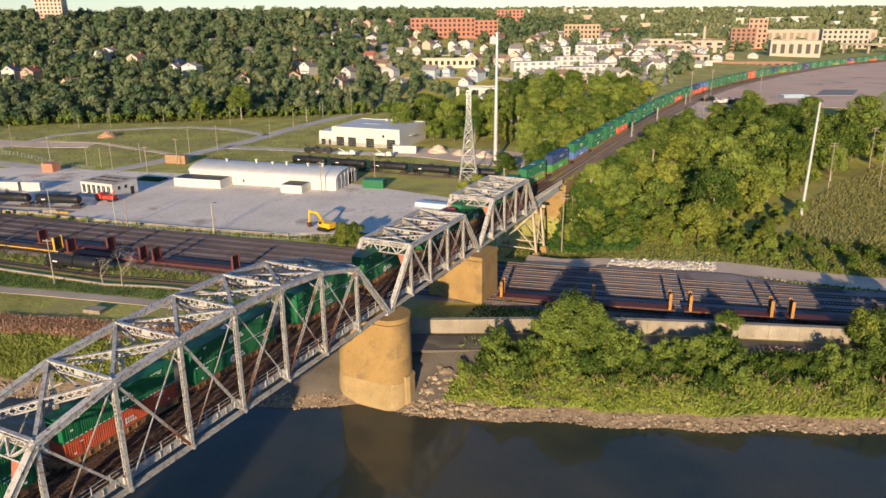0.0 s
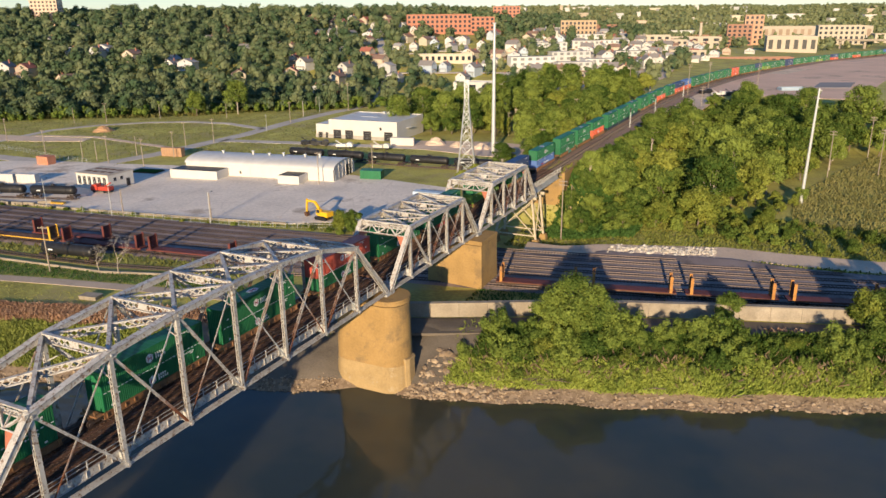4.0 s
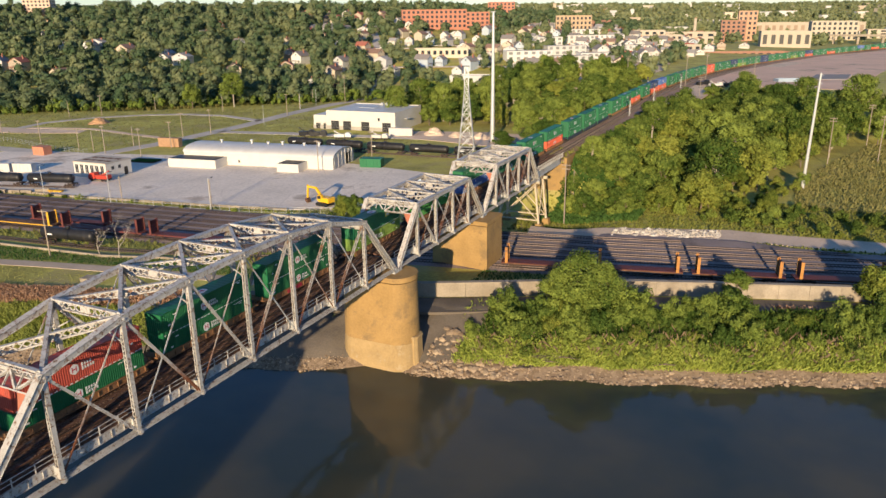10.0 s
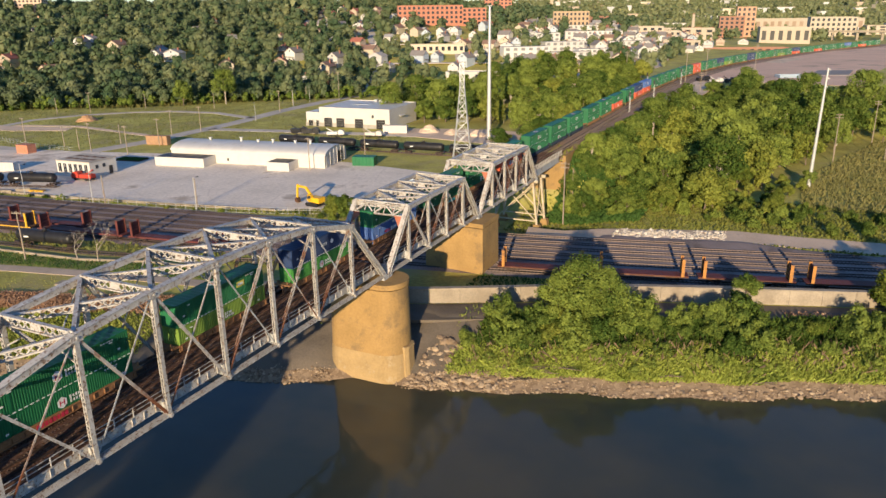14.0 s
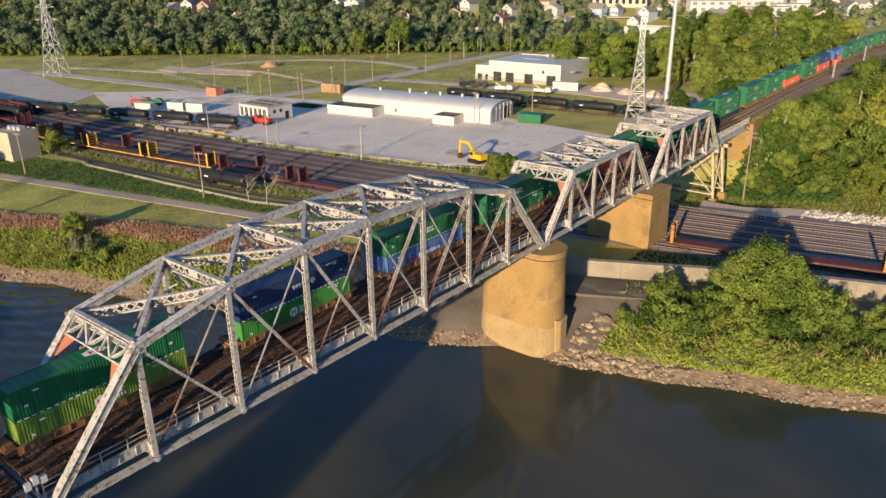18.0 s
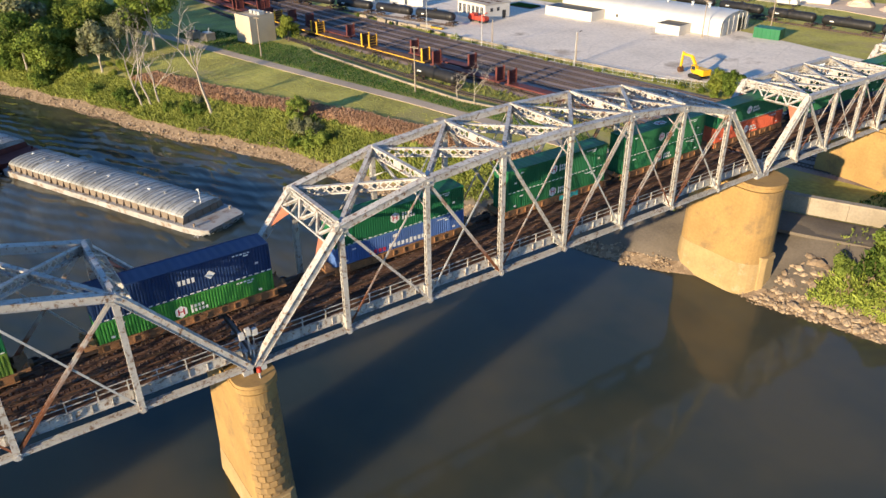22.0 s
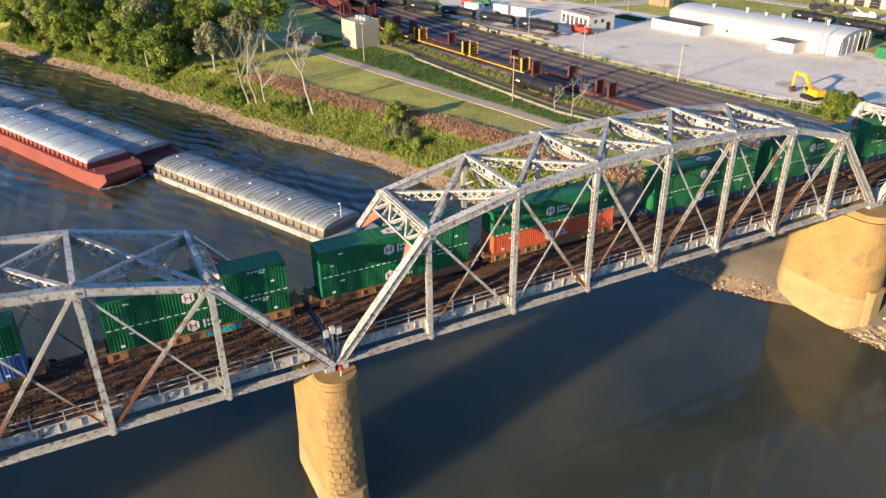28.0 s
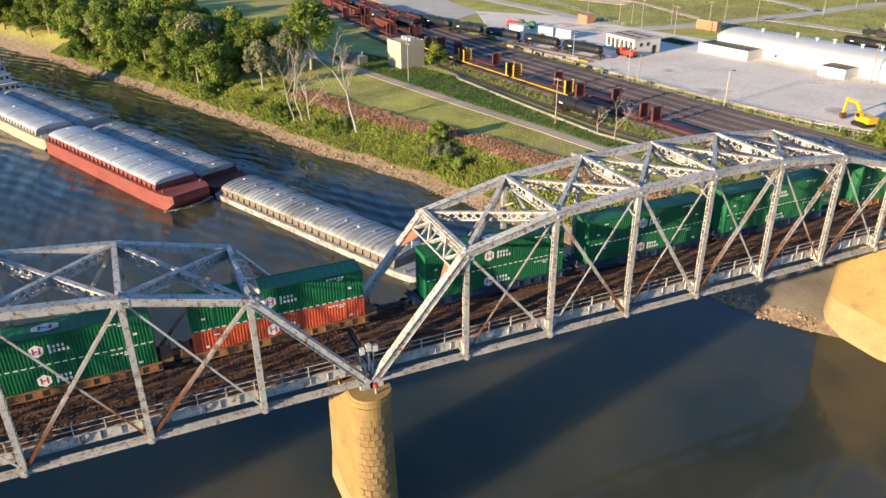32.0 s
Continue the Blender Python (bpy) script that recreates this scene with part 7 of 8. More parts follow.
# upstream river bank: open scrub, then a dense wood
for x, y in scatter(rng, 2500, -420, -205, -60, 90, 6.6, lambda x, y: y > bank(x) + 9 and y < min(bank(x) + 42, np.interp(x, [-420, -326, -253, -205], [22, 48, 66, 76])) and x < -238, taken):
    plant(int(rng.choice(7, p=[0.24, 0.1, 0.14, 0.22, 0.04, 0.12, 0.14])), x, y, rng.uniform(0.8, 1.35), rng.uniform(0, 360))
for k, x, y, s in ((5, -226, 49.5, 0.95), (3, -158, 76, 0.5), (6, -35.0, 124.5, 0.95), (6, -31.0, 125.5, 0.78), (6, -38.5, 123.0, 0.7), (4, -228, 105.5, 0.75), (4, -112, 163, 0.62), (3, -108, 163, 0.55), (4, -101, 232, 0.7), (4, -105, 228, 0.6), (3, -9.0, 143.5, 0.5), (4, 14.5, 150.5, 0.75), (3, 19.5, 150, 0.8), (0, 26, 155, 0.7),
                   (0, -88, 176, 0.55), (1, -312, 352, 1.2), (0, -330, 336, 1.0)):
    plant(k, x, y, s, x * 31 % 360)


for k, x, y, s in ((3, -58.5, 199.5, 0.5), (3, -54, 198, 0.6), (0, -59.5, 205, 0.5), (3, -55, 203, 0.6), (1, -27, 366, 1.25), (1, -14, 332, 1.3), (0, 5, 352, 1.35), (1, 22, 372, 1.3), (0, 12, 345, 1.2), (3, -57, 211, 0.55), (3, -52.5, 206, 0.7), (0, -47, 212, 0.75), (0, -50, 219, 0.75), (3, -46, 202, 0.6), (3, -40, 207, 0.8), (3, -56, 224, 0.45), (0, -55, 233, 0.45), (4, -57.5, 243, 0.4),
                   (3, -56, 253, 0.45), (2, -55, 264, 0.5), (3, -54.5, 217, 0.5), (3, -42, 197, 0.5), (2, -34, 203, 0.7)):
    plant(k, x, y, s, x * 31 % 360)


def bare_tree(seed, h, label, r0=0.3, lean=(-0.1, -0.16)):
    """A leafless tree: a long bent trunk with crooked limbs and thin twigs."""
    r = random.Random(seed)
    g = Geo()

    def grow(p, d, L, rad, depth):
        n = 3
        for i in range(n):
            q = p + d * (L / n)
            g.tube(p, q, rad * (1 - 0.14 * i), rad * (1 - 0.14 * (i + 1)), 6)
            p = q
            if depth > 0 and i > 0:
                for _ in range(1 if i < n - 1 else 2):
                    nd = (d * 0.55 + Vector((r.uniform(-0.8, 0.8), r.uniform(-0.8, 0.8), r.uniform(0.0, 0.55)))).normalized()
                    grow(p, nd, L * r.uniform(0.5, 0.78), rad * 0.5, depth - 1)
            d = (d + Vector((r.uniform(-0.2, 0.2), r.uniform(-0.16, 0.16), 0.05))).normalized()
    t = thing("dead_tree", pose(0, 0, 0), label, "dead tree", "bare trees")
    grow(Vector((0, 0, -0.4)), Vector((*lean, 1)).normalized(), h * 0.6, r0, 4)
    part("trunk", g, PALEBARK, t)
    return t


for k, (x, y, h, a) in enumerate(((-178.5, 63.0, 17.5, 0), (-196.3, 53.8, 14.5, 0), (-198.6, 52.2, 13.0, 0), (-141.0, 112.5, 7.5, 100), (-146.5, 112.0, 6.0, 10), (-194.5, 55.5, 11.0, 0))):
    b = bare_tree(30 + k, h, "bare bleached dead tree on the river bank", r0=0.44 if h > 15 else 0.3 if h > 9 else 0.14)
    b.matrix_basis = pose(x, y, float(lie(x, y)), 0, 0, a)


# shrubs of the banks
def bush_kind(seed, h, w, n, size, leaf, label):
    rng = np.random.default_rng(seed)
    lob = []
    for _ in range(17):
        a, q = rng.uniform(0, 6.28), math.sqrt(rng.uniform(0, 1))
        lob.append((math.cos(a) * q * 0.42 * w, math.sin(a) * q * 0.42 * w, h * rng.uniform(0.22, 0.85) * (1 - 0.35 * q), w * rng.uniform(0.09, 0.17), w * rng.uniform(0.09, 0.17), h * rng.uniform(0.1, 0.24)))
    lob.append((0, 0, h * 0.3, w * 0.32, w * 0.32, h * 0.26))
    return whole("shrub", quads_mesh("shrub", leaves(rng, lob, n, size, 0.5), leaf), None, None, label, "shrub", "bank shrubs")


BUSHES = [bush_kind(41, 4.6, 5.6, 3000, 0.18, LEAF, "dense green river bank shrub"), bush_kind(42, 5.6, 5.2, 3300, 0.18, LEAF, "tall green river bank shrub"),
          bush_kind(43, 3.4, 4.6, 2400, 0.165, LEAF_Y, "yellow-green river bank shrub"), bush_kind(44, 3.8, 4.4, 2200, 0.15, LEAF_GREY, "pale grey-green bank shrub")]
bush_used = [False] * len(BUSHES)


def shrub(k, x, y, s, a):
    m = pose(x, y, float(lie(x, y)) - 0.15, 0, 0, a)
    if not bush_used[k]:
        bush_used[k] = True
        ob = BUSHES[k]
        ob.matrix_basis = m
    else:
        ob = copy_thing(BUSHES[k], m)
    ob.scale = (s, s, s)


rng = np.random.default_rng(8)
got = []
for x, y in scatter(rng, 3500, -54, 75, 105, 190, 2.7, lambda x, y: bank(x) + 5.4 + 1.6 * math.sin(x * 0.33) < y < bank(x) + np.interp(x, [-54, -46, -10, 0, 14, 40], [10, 17, 18, 14, 16, 24]), got):
    w = y - float(bank(x))
    shrub(int(rng.choice(3, p=[0.48, 0.38, 0.14])), x, y, rng.uniform(0.4, 0.8) if w < 8.5 else rng.uniform(0.6, 1.35), rng.uniform(0, 360))
for x, y in scatter(rng, 2600, -330, -108, -40, 100, 3.5, lambda x, y: bank(x) + 5.0 < y < bank(x) + (14 if x > -200 else 22) and math.sin(x * 0.19) + math.sin(x * 0.083 + y * 0.2) > -0.9, got):
    shrub(int(rng.choice(3, p=[0.35, 0.2, 0.45])), x, y, rng.uniform(0.14, 0.4) if x > -212 else rng.uniform(0.35, 0.9) if x > -235 else rng.uniform(0.8, 1.7), rng.uniform(0, 360))
for x, y in scatter(rng, 900, -61, -44, 196, 330, 4.6, lambda x, y: x > line_x(y) + 9, got):
    shrub(int(rng.choice(3, p=[0.4, 0.3, 0.3])), x, y, min(rng.uniform(0.6, 1.2), max(0.3, (sight_cap(x, y) - float(lie(x, y))) / 5.5)), rng.uniform(0, 360))
for x, y, s in ((-153.5, 75.0, 1.35), (-151.0, 76.3, 1.1), (-156.5, 74.0, 0.85), (-186, 62.5, 0.7)):
    shrub(3, x, y, s, x * 13)
for k, x, y, s in ((0, -148.5, 74.5, 1.0), (1, -146.0, 76.0, 0.85), (0, -151.5, 72.2, 0.7), (0, -184, 59.5, 0.85), (0, -181.5, 61.0, 0.7), (1, -190, 56.5, 0.7), (2, -144, 78.0, 0.7), (0, -202, 50.5, 0.9), (1, -207, 49.5, 0.95)):
    shrub(k, x, y, s, x * 17)
for x, y in scatter(rng, 900, -60, 60, 196, 222, 4.0, lambda x, y: (x < 2 and y > 203 - 0.1 * (x + 60)) or (x > -14 and rng.uniform() < 0.14), got):
    shrub(int(rng.choice(3, p=[0.5, 0.25, 0.25])), x, y, rng.uniform(0.4, 1.0), rng.uniform(0, 360))
for x, y in scatter(rng, 700, -250, -106, 142, 172, 4.5, lambda x, y: yard(x) + 29.5 < y < np.interp(x, [-262, -208, -160, -131, -112, -103], [144, 148.5, 156, 162, 173, 190]), got):
    shrub(int(rng.choice(3, p=[0.4, 0.1, 0.5])), x, y, rng.uniform(0.22, 0.5), rng.uniform(0, 360))


def tufts(name, n, where, size, material, label, seed, thick=0.2):
    """Tall grass and weeds as one sheet of upright blades."""
    rng = np.random.default_rng(seed)
    pts = where(rng, n)
    n = len(pts)
    x, y = pts[:, 0], pts[:, 1]
    z = lie(x, y) - 0.05
    a = rng.uniform(0, 2 * math.pi, n)
    s = size * rng.uniform(0.5, 1.4, n)
    dx, dy = np.cos(a) * s * thick, np.sin(a) * s * thick
    lx, ly = rng.normal(size=n) * s * 0.45, rng.normal(size=n) * s * 0.45
    v = np.stack([np.stack([x - dx, y - dy, z], 1), np.stack([x + dx, y + dy, z], 1), np.stack([x + dx * 0.5 + lx, y + dy * 0.5 + ly, z + s], 1), np.stack([x - dx * 0.5 + lx, y - dy * 0.5 + ly, z + s * 0.8], 1)], 1)
    whole(name, quads_mesh(name, v, material), None, label=label, category="grass", kind="stuff")


def in_band(x0, x1, lo, hi):
    def f(rng, n):
        x = rng.uniform(x0, x1, n)
        y = bank(x) + lo + (hi - lo) * rng.beta(1.3, 1.3, n)
        return np.stack([x, y], 1)
    return f


def in_box(x0, x1, y0, y1, ok=None):
    def f(rng, n):
        p = np.stack([rng.uniform(x0, x1, n), rng.uniform(y0, y1, n)], 1)
        return p[ok(p[:, 0], p[:, 1])] if ok else p
    return f


def off_roads(x, y):
    """True away from the field's roads and tracks."""
    ok = np.ones(len(x), bool)
    for line, w in (([(-420, 186), (-315.4, 199.5), (-276, 200.5), (-258, 204), (-253.5, 233.4), (-254.3, 290.5), (-260.4, 336), (-262, 384)], 4.8), ([(-420, 206), (-354, 227), (-362, 262), (-353, 285), (-335, 304), (-315.9, 314.5), (-290, 318), (-258, 309)], 3.2),
                    ([(-354, 246), (-320, 255), (-285, 250), (-256, 246)], 2.2), ([(-252, 272), (-215, 280), (-194, 283), (-168, 288), (-140, 292)], 4.0), ([(-376, 233), (-318, 247)], 7.0)):
        for (ax, ay), (bx, by) in zip(line, line[1:]):
            q = (bx - ax) ** 2 + (by - ay) ** 2
            k = np.clip(((x - ax) * (bx - ax) + (y - ay) * (by - ay)) / q, 0, 1)
            ok &= np.hypot(x - ax - k * (bx - ax), y - ay - k * (by - ay)) > w
    return ok


tufts("bank_grass", 75000, in_band(-52, 80, 2.8, 9.0), 0.95, foliage("fresh_bank_grass", (0.165, 0.235, 0.042), (0.42, 0.475, 0.10)), "tall bright grass along the bank", 1, 0.06)
tufts("bank_weeds", 40000, in_band(-50, 80, 8.0, 17.0), 0.9, LEAF, "dense green weeds under the bank shrubs", 17, 0.22)
tufts("dry_stems", 1800, in_band(-50, 70, 4, 11), 1.7, DRYSTEM, "bare brown stems among the bank grass", 15, 0.02)
tufts("bank_grass", 120000, in_band(-340, -105, 3.2, 14), 0.75, GRASS, "tall bright grass along the bank", 2, 0.11)
tufts("dry_weeds", 42000, in_band(-215, -100, 14, 22), 0.6, DRYWEED, "rust-brown dry weeds between bank and lawn", 3)
tufts("dry_weeds", 8000, in_box(-2, 24, 138, 160, lambda x, y: (y > bank(x) + 12) & (y < np.interp(x, [-12.6, 9.2, 42], [138, 145, 157]))), 0.6, DRYWEED, "rust-brown dry weeds by the wall", 4)
tufts("brush", 30000, in_box(0, 75, 222, 345, lambda x, y: x > np.interp(y, [205, 225, 250, 275, 300, 340], [-20, -12, -4, 5, 12, 26])), 0.75, foliage("brown_brush", (0.20, 0.195, 0.07), (0.40, 0.345, 0.14)), "brownish brush on open ground", 5, 0.22)
# lush weed green, darkened as well for shade of bridge and shrubs
tufts("field_grass", 30000, in_box(-70, 80, 172, 225, lambda x, y: (y > yard(x) + np.interp(x, [-100, -60, -35, -12, 0, 15], [31, 36.5, 32.5, 32.5, 28, 25]) - 1.5) & (np.abs(y - np.interp(x, [-62, -40, -14, 0, 21, 70], [174, 178.5, 187.5, 188, 190.5, 207])) > 4.7)), 0.5, foliage("shade_toned_weeds", (0.065, 0.095, 0.022), (0.20, 0.21, 0.05)), "uneven lush weeds toned down for bridge shade", 6, 0.45)
tufts("yard_weeds", 24000, in_box(-240, -104, 100, 172, lambda x, y: ((y > yard(x) + 31) & (y < np.interp(x, [-262, -208, -160, -131, -112, -103], [144, 148.5, 156, 162, 175, 190]))) | ((y > yard(x) - 9) & (y < yard(x) - 1.5) & (np.abs(y - np.interp(x, [-240, -200, -168, -150, -128, -104], [106.5, 110.5, 114, 116.2, 121.5, 129])) > 1.6))), 0.7, foliage("yard_weed_leaves", (0.08, 0.105, 0.03), (0.24, 0.25, 0.075)), "weeds between yard and lot", 7, 0.22)
tufts("field_grass", 42000, in_box(-440, -150, 205, 400, lambda x, y: ((x + 274) * -0.615 + (y - 402) * 0.789 < 8) & (np.abs(x + 256) > 5) & ~((x > -218) & (y > 292) & (y < 335)) & ~((x > -250) & (y < 240)) & off_roads(x, y)), 0.35, foliage("field_green", (0.14, 0.155, 0.045), (0.27, 0.25, 0.09)), "rough field grass", 8, 0.5)
tufts("tall_weeds", 15000, in_box(-460, -262, 240, 400, lambda x, y: np.abs((x + 274) * -0.615 + (y - 402) * 0.789 - 2 + 6 * np.sin(x * 0.05)) < 14), 1.5, foliage("edge_weeds", (0.055, 0.07, 0.02), (0.20, 0.17, 0.06)), "tall weeds along the wood's edge", 9, 0.45)


tufts("mown_grass", 80000, in_box(-330, -96, 20, 122, lambda x, y: (y > bank(x) + 15) & (y < np.interp(x, [-326, -253, -208.3, -183.7, -152.7, -126, -100], [56, 78, 88.5, 94.5, 102.5, 108.5, 113]) - 2.0)), 0.17, foliage("mown_lawn", (0.34, 0.335, 0.075), (0.52, 0.475, 0.12), grain=0.2), "sunlit mown lawn by the path", 16, 0.5)
# blades coloured dark for the shade behind the flood wall
tufts("lush_grass", 24000, in_box(-60, 12, 128, 175, lambda x, y: (y > np.interp(x, [-62.8, -42.5, -29, -12.6, 9.2], [121.8, 132, 138, 144, 151.3])) & (y < yard(x) - 2.0)), 0.5, LUSH_SHADE, "grass darkened for the flood wall's shade, beside the tracks", 13)
# dark blade colour puts the trestle's shade on the embankment end
tufts("lush_grass", 9000, in_box(-64, -38, 190, 216, lambda x, y: x > -63), 1.0, LUSH_SHADE, "weeds darkened for the trestle's shade on the embankment end", 14, 0.4)
# lush strip, its green also darkened for a slope turned from the sun
tufts("lush_grass", 70000, in_box(-260, -100, 80, 122, lambda x, y: (y > np.interp(x, [-326, -253, -208.3, -183.7, -152.7, -126, -100], [56, 78, 88.5, 94.5, 102.5, 108.5, 113]) + 2.2) & (y < np.interp(x, [-260, -214, -210, -175.6, -145.9, -131, -112], [93, 106, 105, 108, 111.2, 116, 118.5]))), 0.4, LUSH_SHADE, "lush grass darkened for a shaded slope between path and barrier", 11)
tufts("bank_weeds", 9000, in_box(-112, -52, 84, 128, lambda x, y: (y > bank(x) + 8) & (np.sin(x * 0.31) + np.sin(y * 0.43 + x * 0.1) > 0.75) & (y < bank(x) + 22) & (np.abs(x + 66) > 11)), 0.6, GRASS, "patches of weeds on bare earth", 12)


# ---- stones of the bank ----
def stone_mesh(seed):
    r = random.Random(seed)
    bm = bmesh.new()
    bmesh.ops.create_icosphere(bm, subdivisions=1, radius=0.5)
    for v in bm.verts:
        v.co *= r.uniform(0.7, 1.2)
        v.co.z *= 0.7
    me = bpy.data.meshes.new("stone")
    bm.to_mesh(me)
    bm.free()
    me.materials.append(ROCK)
    return me


def stones(name, pts, lo, hi, label, seed, material=None):
    """A scatter of broken stones as one sheet."""
    r = np.random.default_rng(seed)
    base = []
    for k in range(4):
        me = stone_mesh(seed * 10 + k)
        base.append((np.array([tuple(v.co) for v in me.vertices]), [tuple(p.vertices) for p in me.polygons]))
        bpy.data.meshes.remove(me)
    V, F, n = [], [], 0
    for i, (x, y) in enumerate(pts):
        v, f = base[i % 4]
        s = lo + (hi - lo) * r.beta(0.7, 3.2)
        a = r.uniform(0, 6.28)
        c, d = math.cos(a), math.sin(a)
        st = r.uniform(0.7, 1.3, 3)
        p = v * s * st
        V.append(np.stack([p[:, 0] * c - p[:, 1] * d + x, p[:, 0] * d + p[:, 1] * c + y, p[:, 2] + max(0.0, float(lie(x, y))) + s * 0.1], 1))
        F += [tuple(j + n for j in q) for q in f]
        n += len(v)
    me = bpy.data.meshes.new(name)
    me.from_pydata(np.concatenate(V).tolist(), [], F)
    me.materials.append(material or ROCK_ISLAND)
    whole(name, me, None, label=label, category="rocks", kind="stuff")


def island_rock(name, dark, light):
    m = surface(name, (0.3, 0.25, 0.2), 0.95, 0.0, 0.3, 0.7, 4.0, 0.3, world_space=True)
    nn, ln = m.node_tree.nodes, m.node_tree.links
    g = nn.new("ShaderNodeNewGeometry")
    mx = nn.new("ShaderNodeMix")
    mx.data_type = "RGBA"
    ln.new(g.outputs["Random Per Island"], mx.inputs["Factor"])
    mx.inputs["A"].default_value, mx.inputs["B"].default_value = rgba(dark), rgba(light)
    ln.new(mx.outputs["Result"], nn["Principled BSDF"].inputs["Base Color"])
    return m


ROCK_ISLAND = island_rock("bank_stones", (0.15, 0.105, 0.07), (0.43, 0.33, 0.225))
PALE_ROCK = island_rock("pale_rubble", (0.42, 0.37, 0.30), (0.70, 0.63, 0.53))
r8 = np.random.default_rng(21)
bx = r8.uniform(-58, 90, 2600)
stones("bank_rocks", list(zip(bx, bank(bx) + r8.beta(1.1, 2.8, 2600) * 4.6 - 0.4)), 0.2, 1.2, "broken stones at the water's edge", 21)
bx = r8.uniform(-340, -70, 4200)
stones("bank_rocks", list(zip(bx, bank(bx) + r8.beta(1.1, 2.8, 4200) * 4.8 - 0.4)), 0.2, 1.1, "broken stones at the water's edge", 22)
bx = r8.uniform(-104, -57, 1900)
stones("bank_rocks", list(zip(bx, bank(bx) + r8.beta(1.0, 1.9, 1900) * 9.5)), 0.12, 0.6, "loose stones on bare earth under the bridge", 25)
bx = r8.uniform(-57, -41, 560)
stones("bank_rocks", list(zip(bx, bank(bx) + r8.uniform(0, 11, 560))), 0.5, 2.4, "large broken stones beside the pier", 23)
bx = r8.uniform(-41, -16, 620)
stones("rubble_heap", list(zip(bx, 182.5 + (bx + 30) * 0.28 + r8.normal(0, 1.6, 620))), 0.5, 1.9, "pale broken rubble beside the tracks", 24, PALE_ROCK)


# driftwood lying along the shore
r9 = random.Random(3)
for x in (-42, -40.5, -38, -36, -20, -5, -176, -158, -205):
    y = float(bank(x)) + r9.uniform(2, 5)
    g = Geo()
    for _ in range(5):
        a = r9.uniform(-0.5, 0.9)
        L = r9.uniform(2, 5)
        z = float(lie(x, y)) + r9.uniform(0.1, 0.5)
        g.tube((x + r9.uniform(-1, 1), y + r9.uniform(-1, 1), z), (x + math.cos(a) * L, y + math.sin(a) * L * 0.6, z + r9.uniform(0, 0.6)), 0.11, 0.04, 6)
    whole("driftwood", g, BARK, label="grey-brown driftwood branches on the shore", category="driftwood", group="driftwood")

# ---- the town and the wooded hill ----
def tone(name, c):
    return surface(name, c, 0.8, 0.0, 0.1, 0.4, 4.0, 0.03, vary=0.1)


SIDING = [tone("white_siding", (0.56, 0.55, 0.52)), tone("cream_siding", (0.50, 0.44, 0.34)), tone("grey_siding", (0.48, 0.48, 0.48)), tone("tan_siding", (0.42, 0.35, 0.27)), tone("pale_blue_siding", (0.42, 0.48, 0.54))]
ROOFS = [tone("grey_shingles", (0.24, 0.22, 0.21)), tone("brown_shingles", (0.25, 0.16, 0.12)), tone("pale_grey_shingles", (0.38, 0.36, 0.34)), tone("red_shingles", (0.36, 0.13, 0.09))]


def house_kind(w, d, h, rise, wall, roof, label, wing=False):
    t = thing("house", pose(0, 0, 0), label, "house", "houses of the hillside town")
    part("wall_shell", Geo().loft([[(-w / 2, y, -2), (w / 2, y, -2), (w / 2, y, h), (0, y, h + rise - 0.3), (-w / 2, y, h)] for y in (-d / 2, d / 2)]), wall, t)
    e = 0.45
    g = Geo()
    pr = [(-w / 2 - e, h - 0.15), (0, h + rise), (w / 2 + e, h - 0.15), (w / 2 + e, h - 0.35), (0, h + rise - 0.22), (-w / 2 - e, h - 0.35)]
    g.loft([[(x, y, z) for x, z in pr] for y in (-d / 2 - e, d / 2 + e)])
    part("roof", g, roof, t)
    part("window", Geo().box((0, -d / 2 - 0.02, h + rise * 0.25), (0.9, 0.08, 1.1)), GLASSY, t)
    part("porch", Geo().box((0, -d / 2 - 1.1, 2.7), (w * 0.9, 2.2, 0.2)).box((-w * 0.42, -d / 2 - 2.0, 1.3), (0.16, 0.16, 2.7)).box((w * 0.42, -d / 2 - 2.0, 1.3), (0.16, 0.16, 2.7)), roof, t)
    part("chimney", Geo().box((w * 0.2, d * 0.15, h + rise * 0.8), (0.7, 0.7, rise * 1.1)), BRICK, t)
    return t


HOUSES = [house_kind(8, 11, 5.8, 3.2, SIDING[0], ROOFS[0], "white clapboard house with a grey gable roof"), house_kind(9, 12, 5.6, 3.0, SIDING[1], ROOFS[1], "cream house with a brown gable roof"),
          house_kind(10, 9, 3.4, 2.6, SIDING[0], ROOFS[2], "low white house with a pale roof"), house_kind(9, 10, 5.6, 3.0, SIDING[3], ROOFS[3], "tan house with a red roof"),
          house_kind(8, 12, 5.8, 3.4, SIDING[4], ROOFS[0], "pale blue house with a grey roof"), house_kind(11, 9, 5.4, 2.4, SIDING[2], ROOFS[2], "grey house with a pale roof")]
house_used = [False] * len(HOUSES)
HOUSE_AT = []


def put_house(k, x, y, a, s=1.0):
    m = pose(x, y, float(lie(x, y)), 0, 0, a)
    if not house_used[k]:
        house_used[k] = True
        ob = HOUSES[k]
        ob.matrix_basis = m
    else:
        ob = copy_thing(HOUSES[k], m)
    ob.scale = (s, s, s)
    HOUSE_AT.append((x, y))


def hill_da(x, y):
    return (x + 274) * -0.615 + (y - 402) * 0.789, (x + 274) * 0.789 + (y - 402) * 0.615


rng = np.random.default_rng(17)


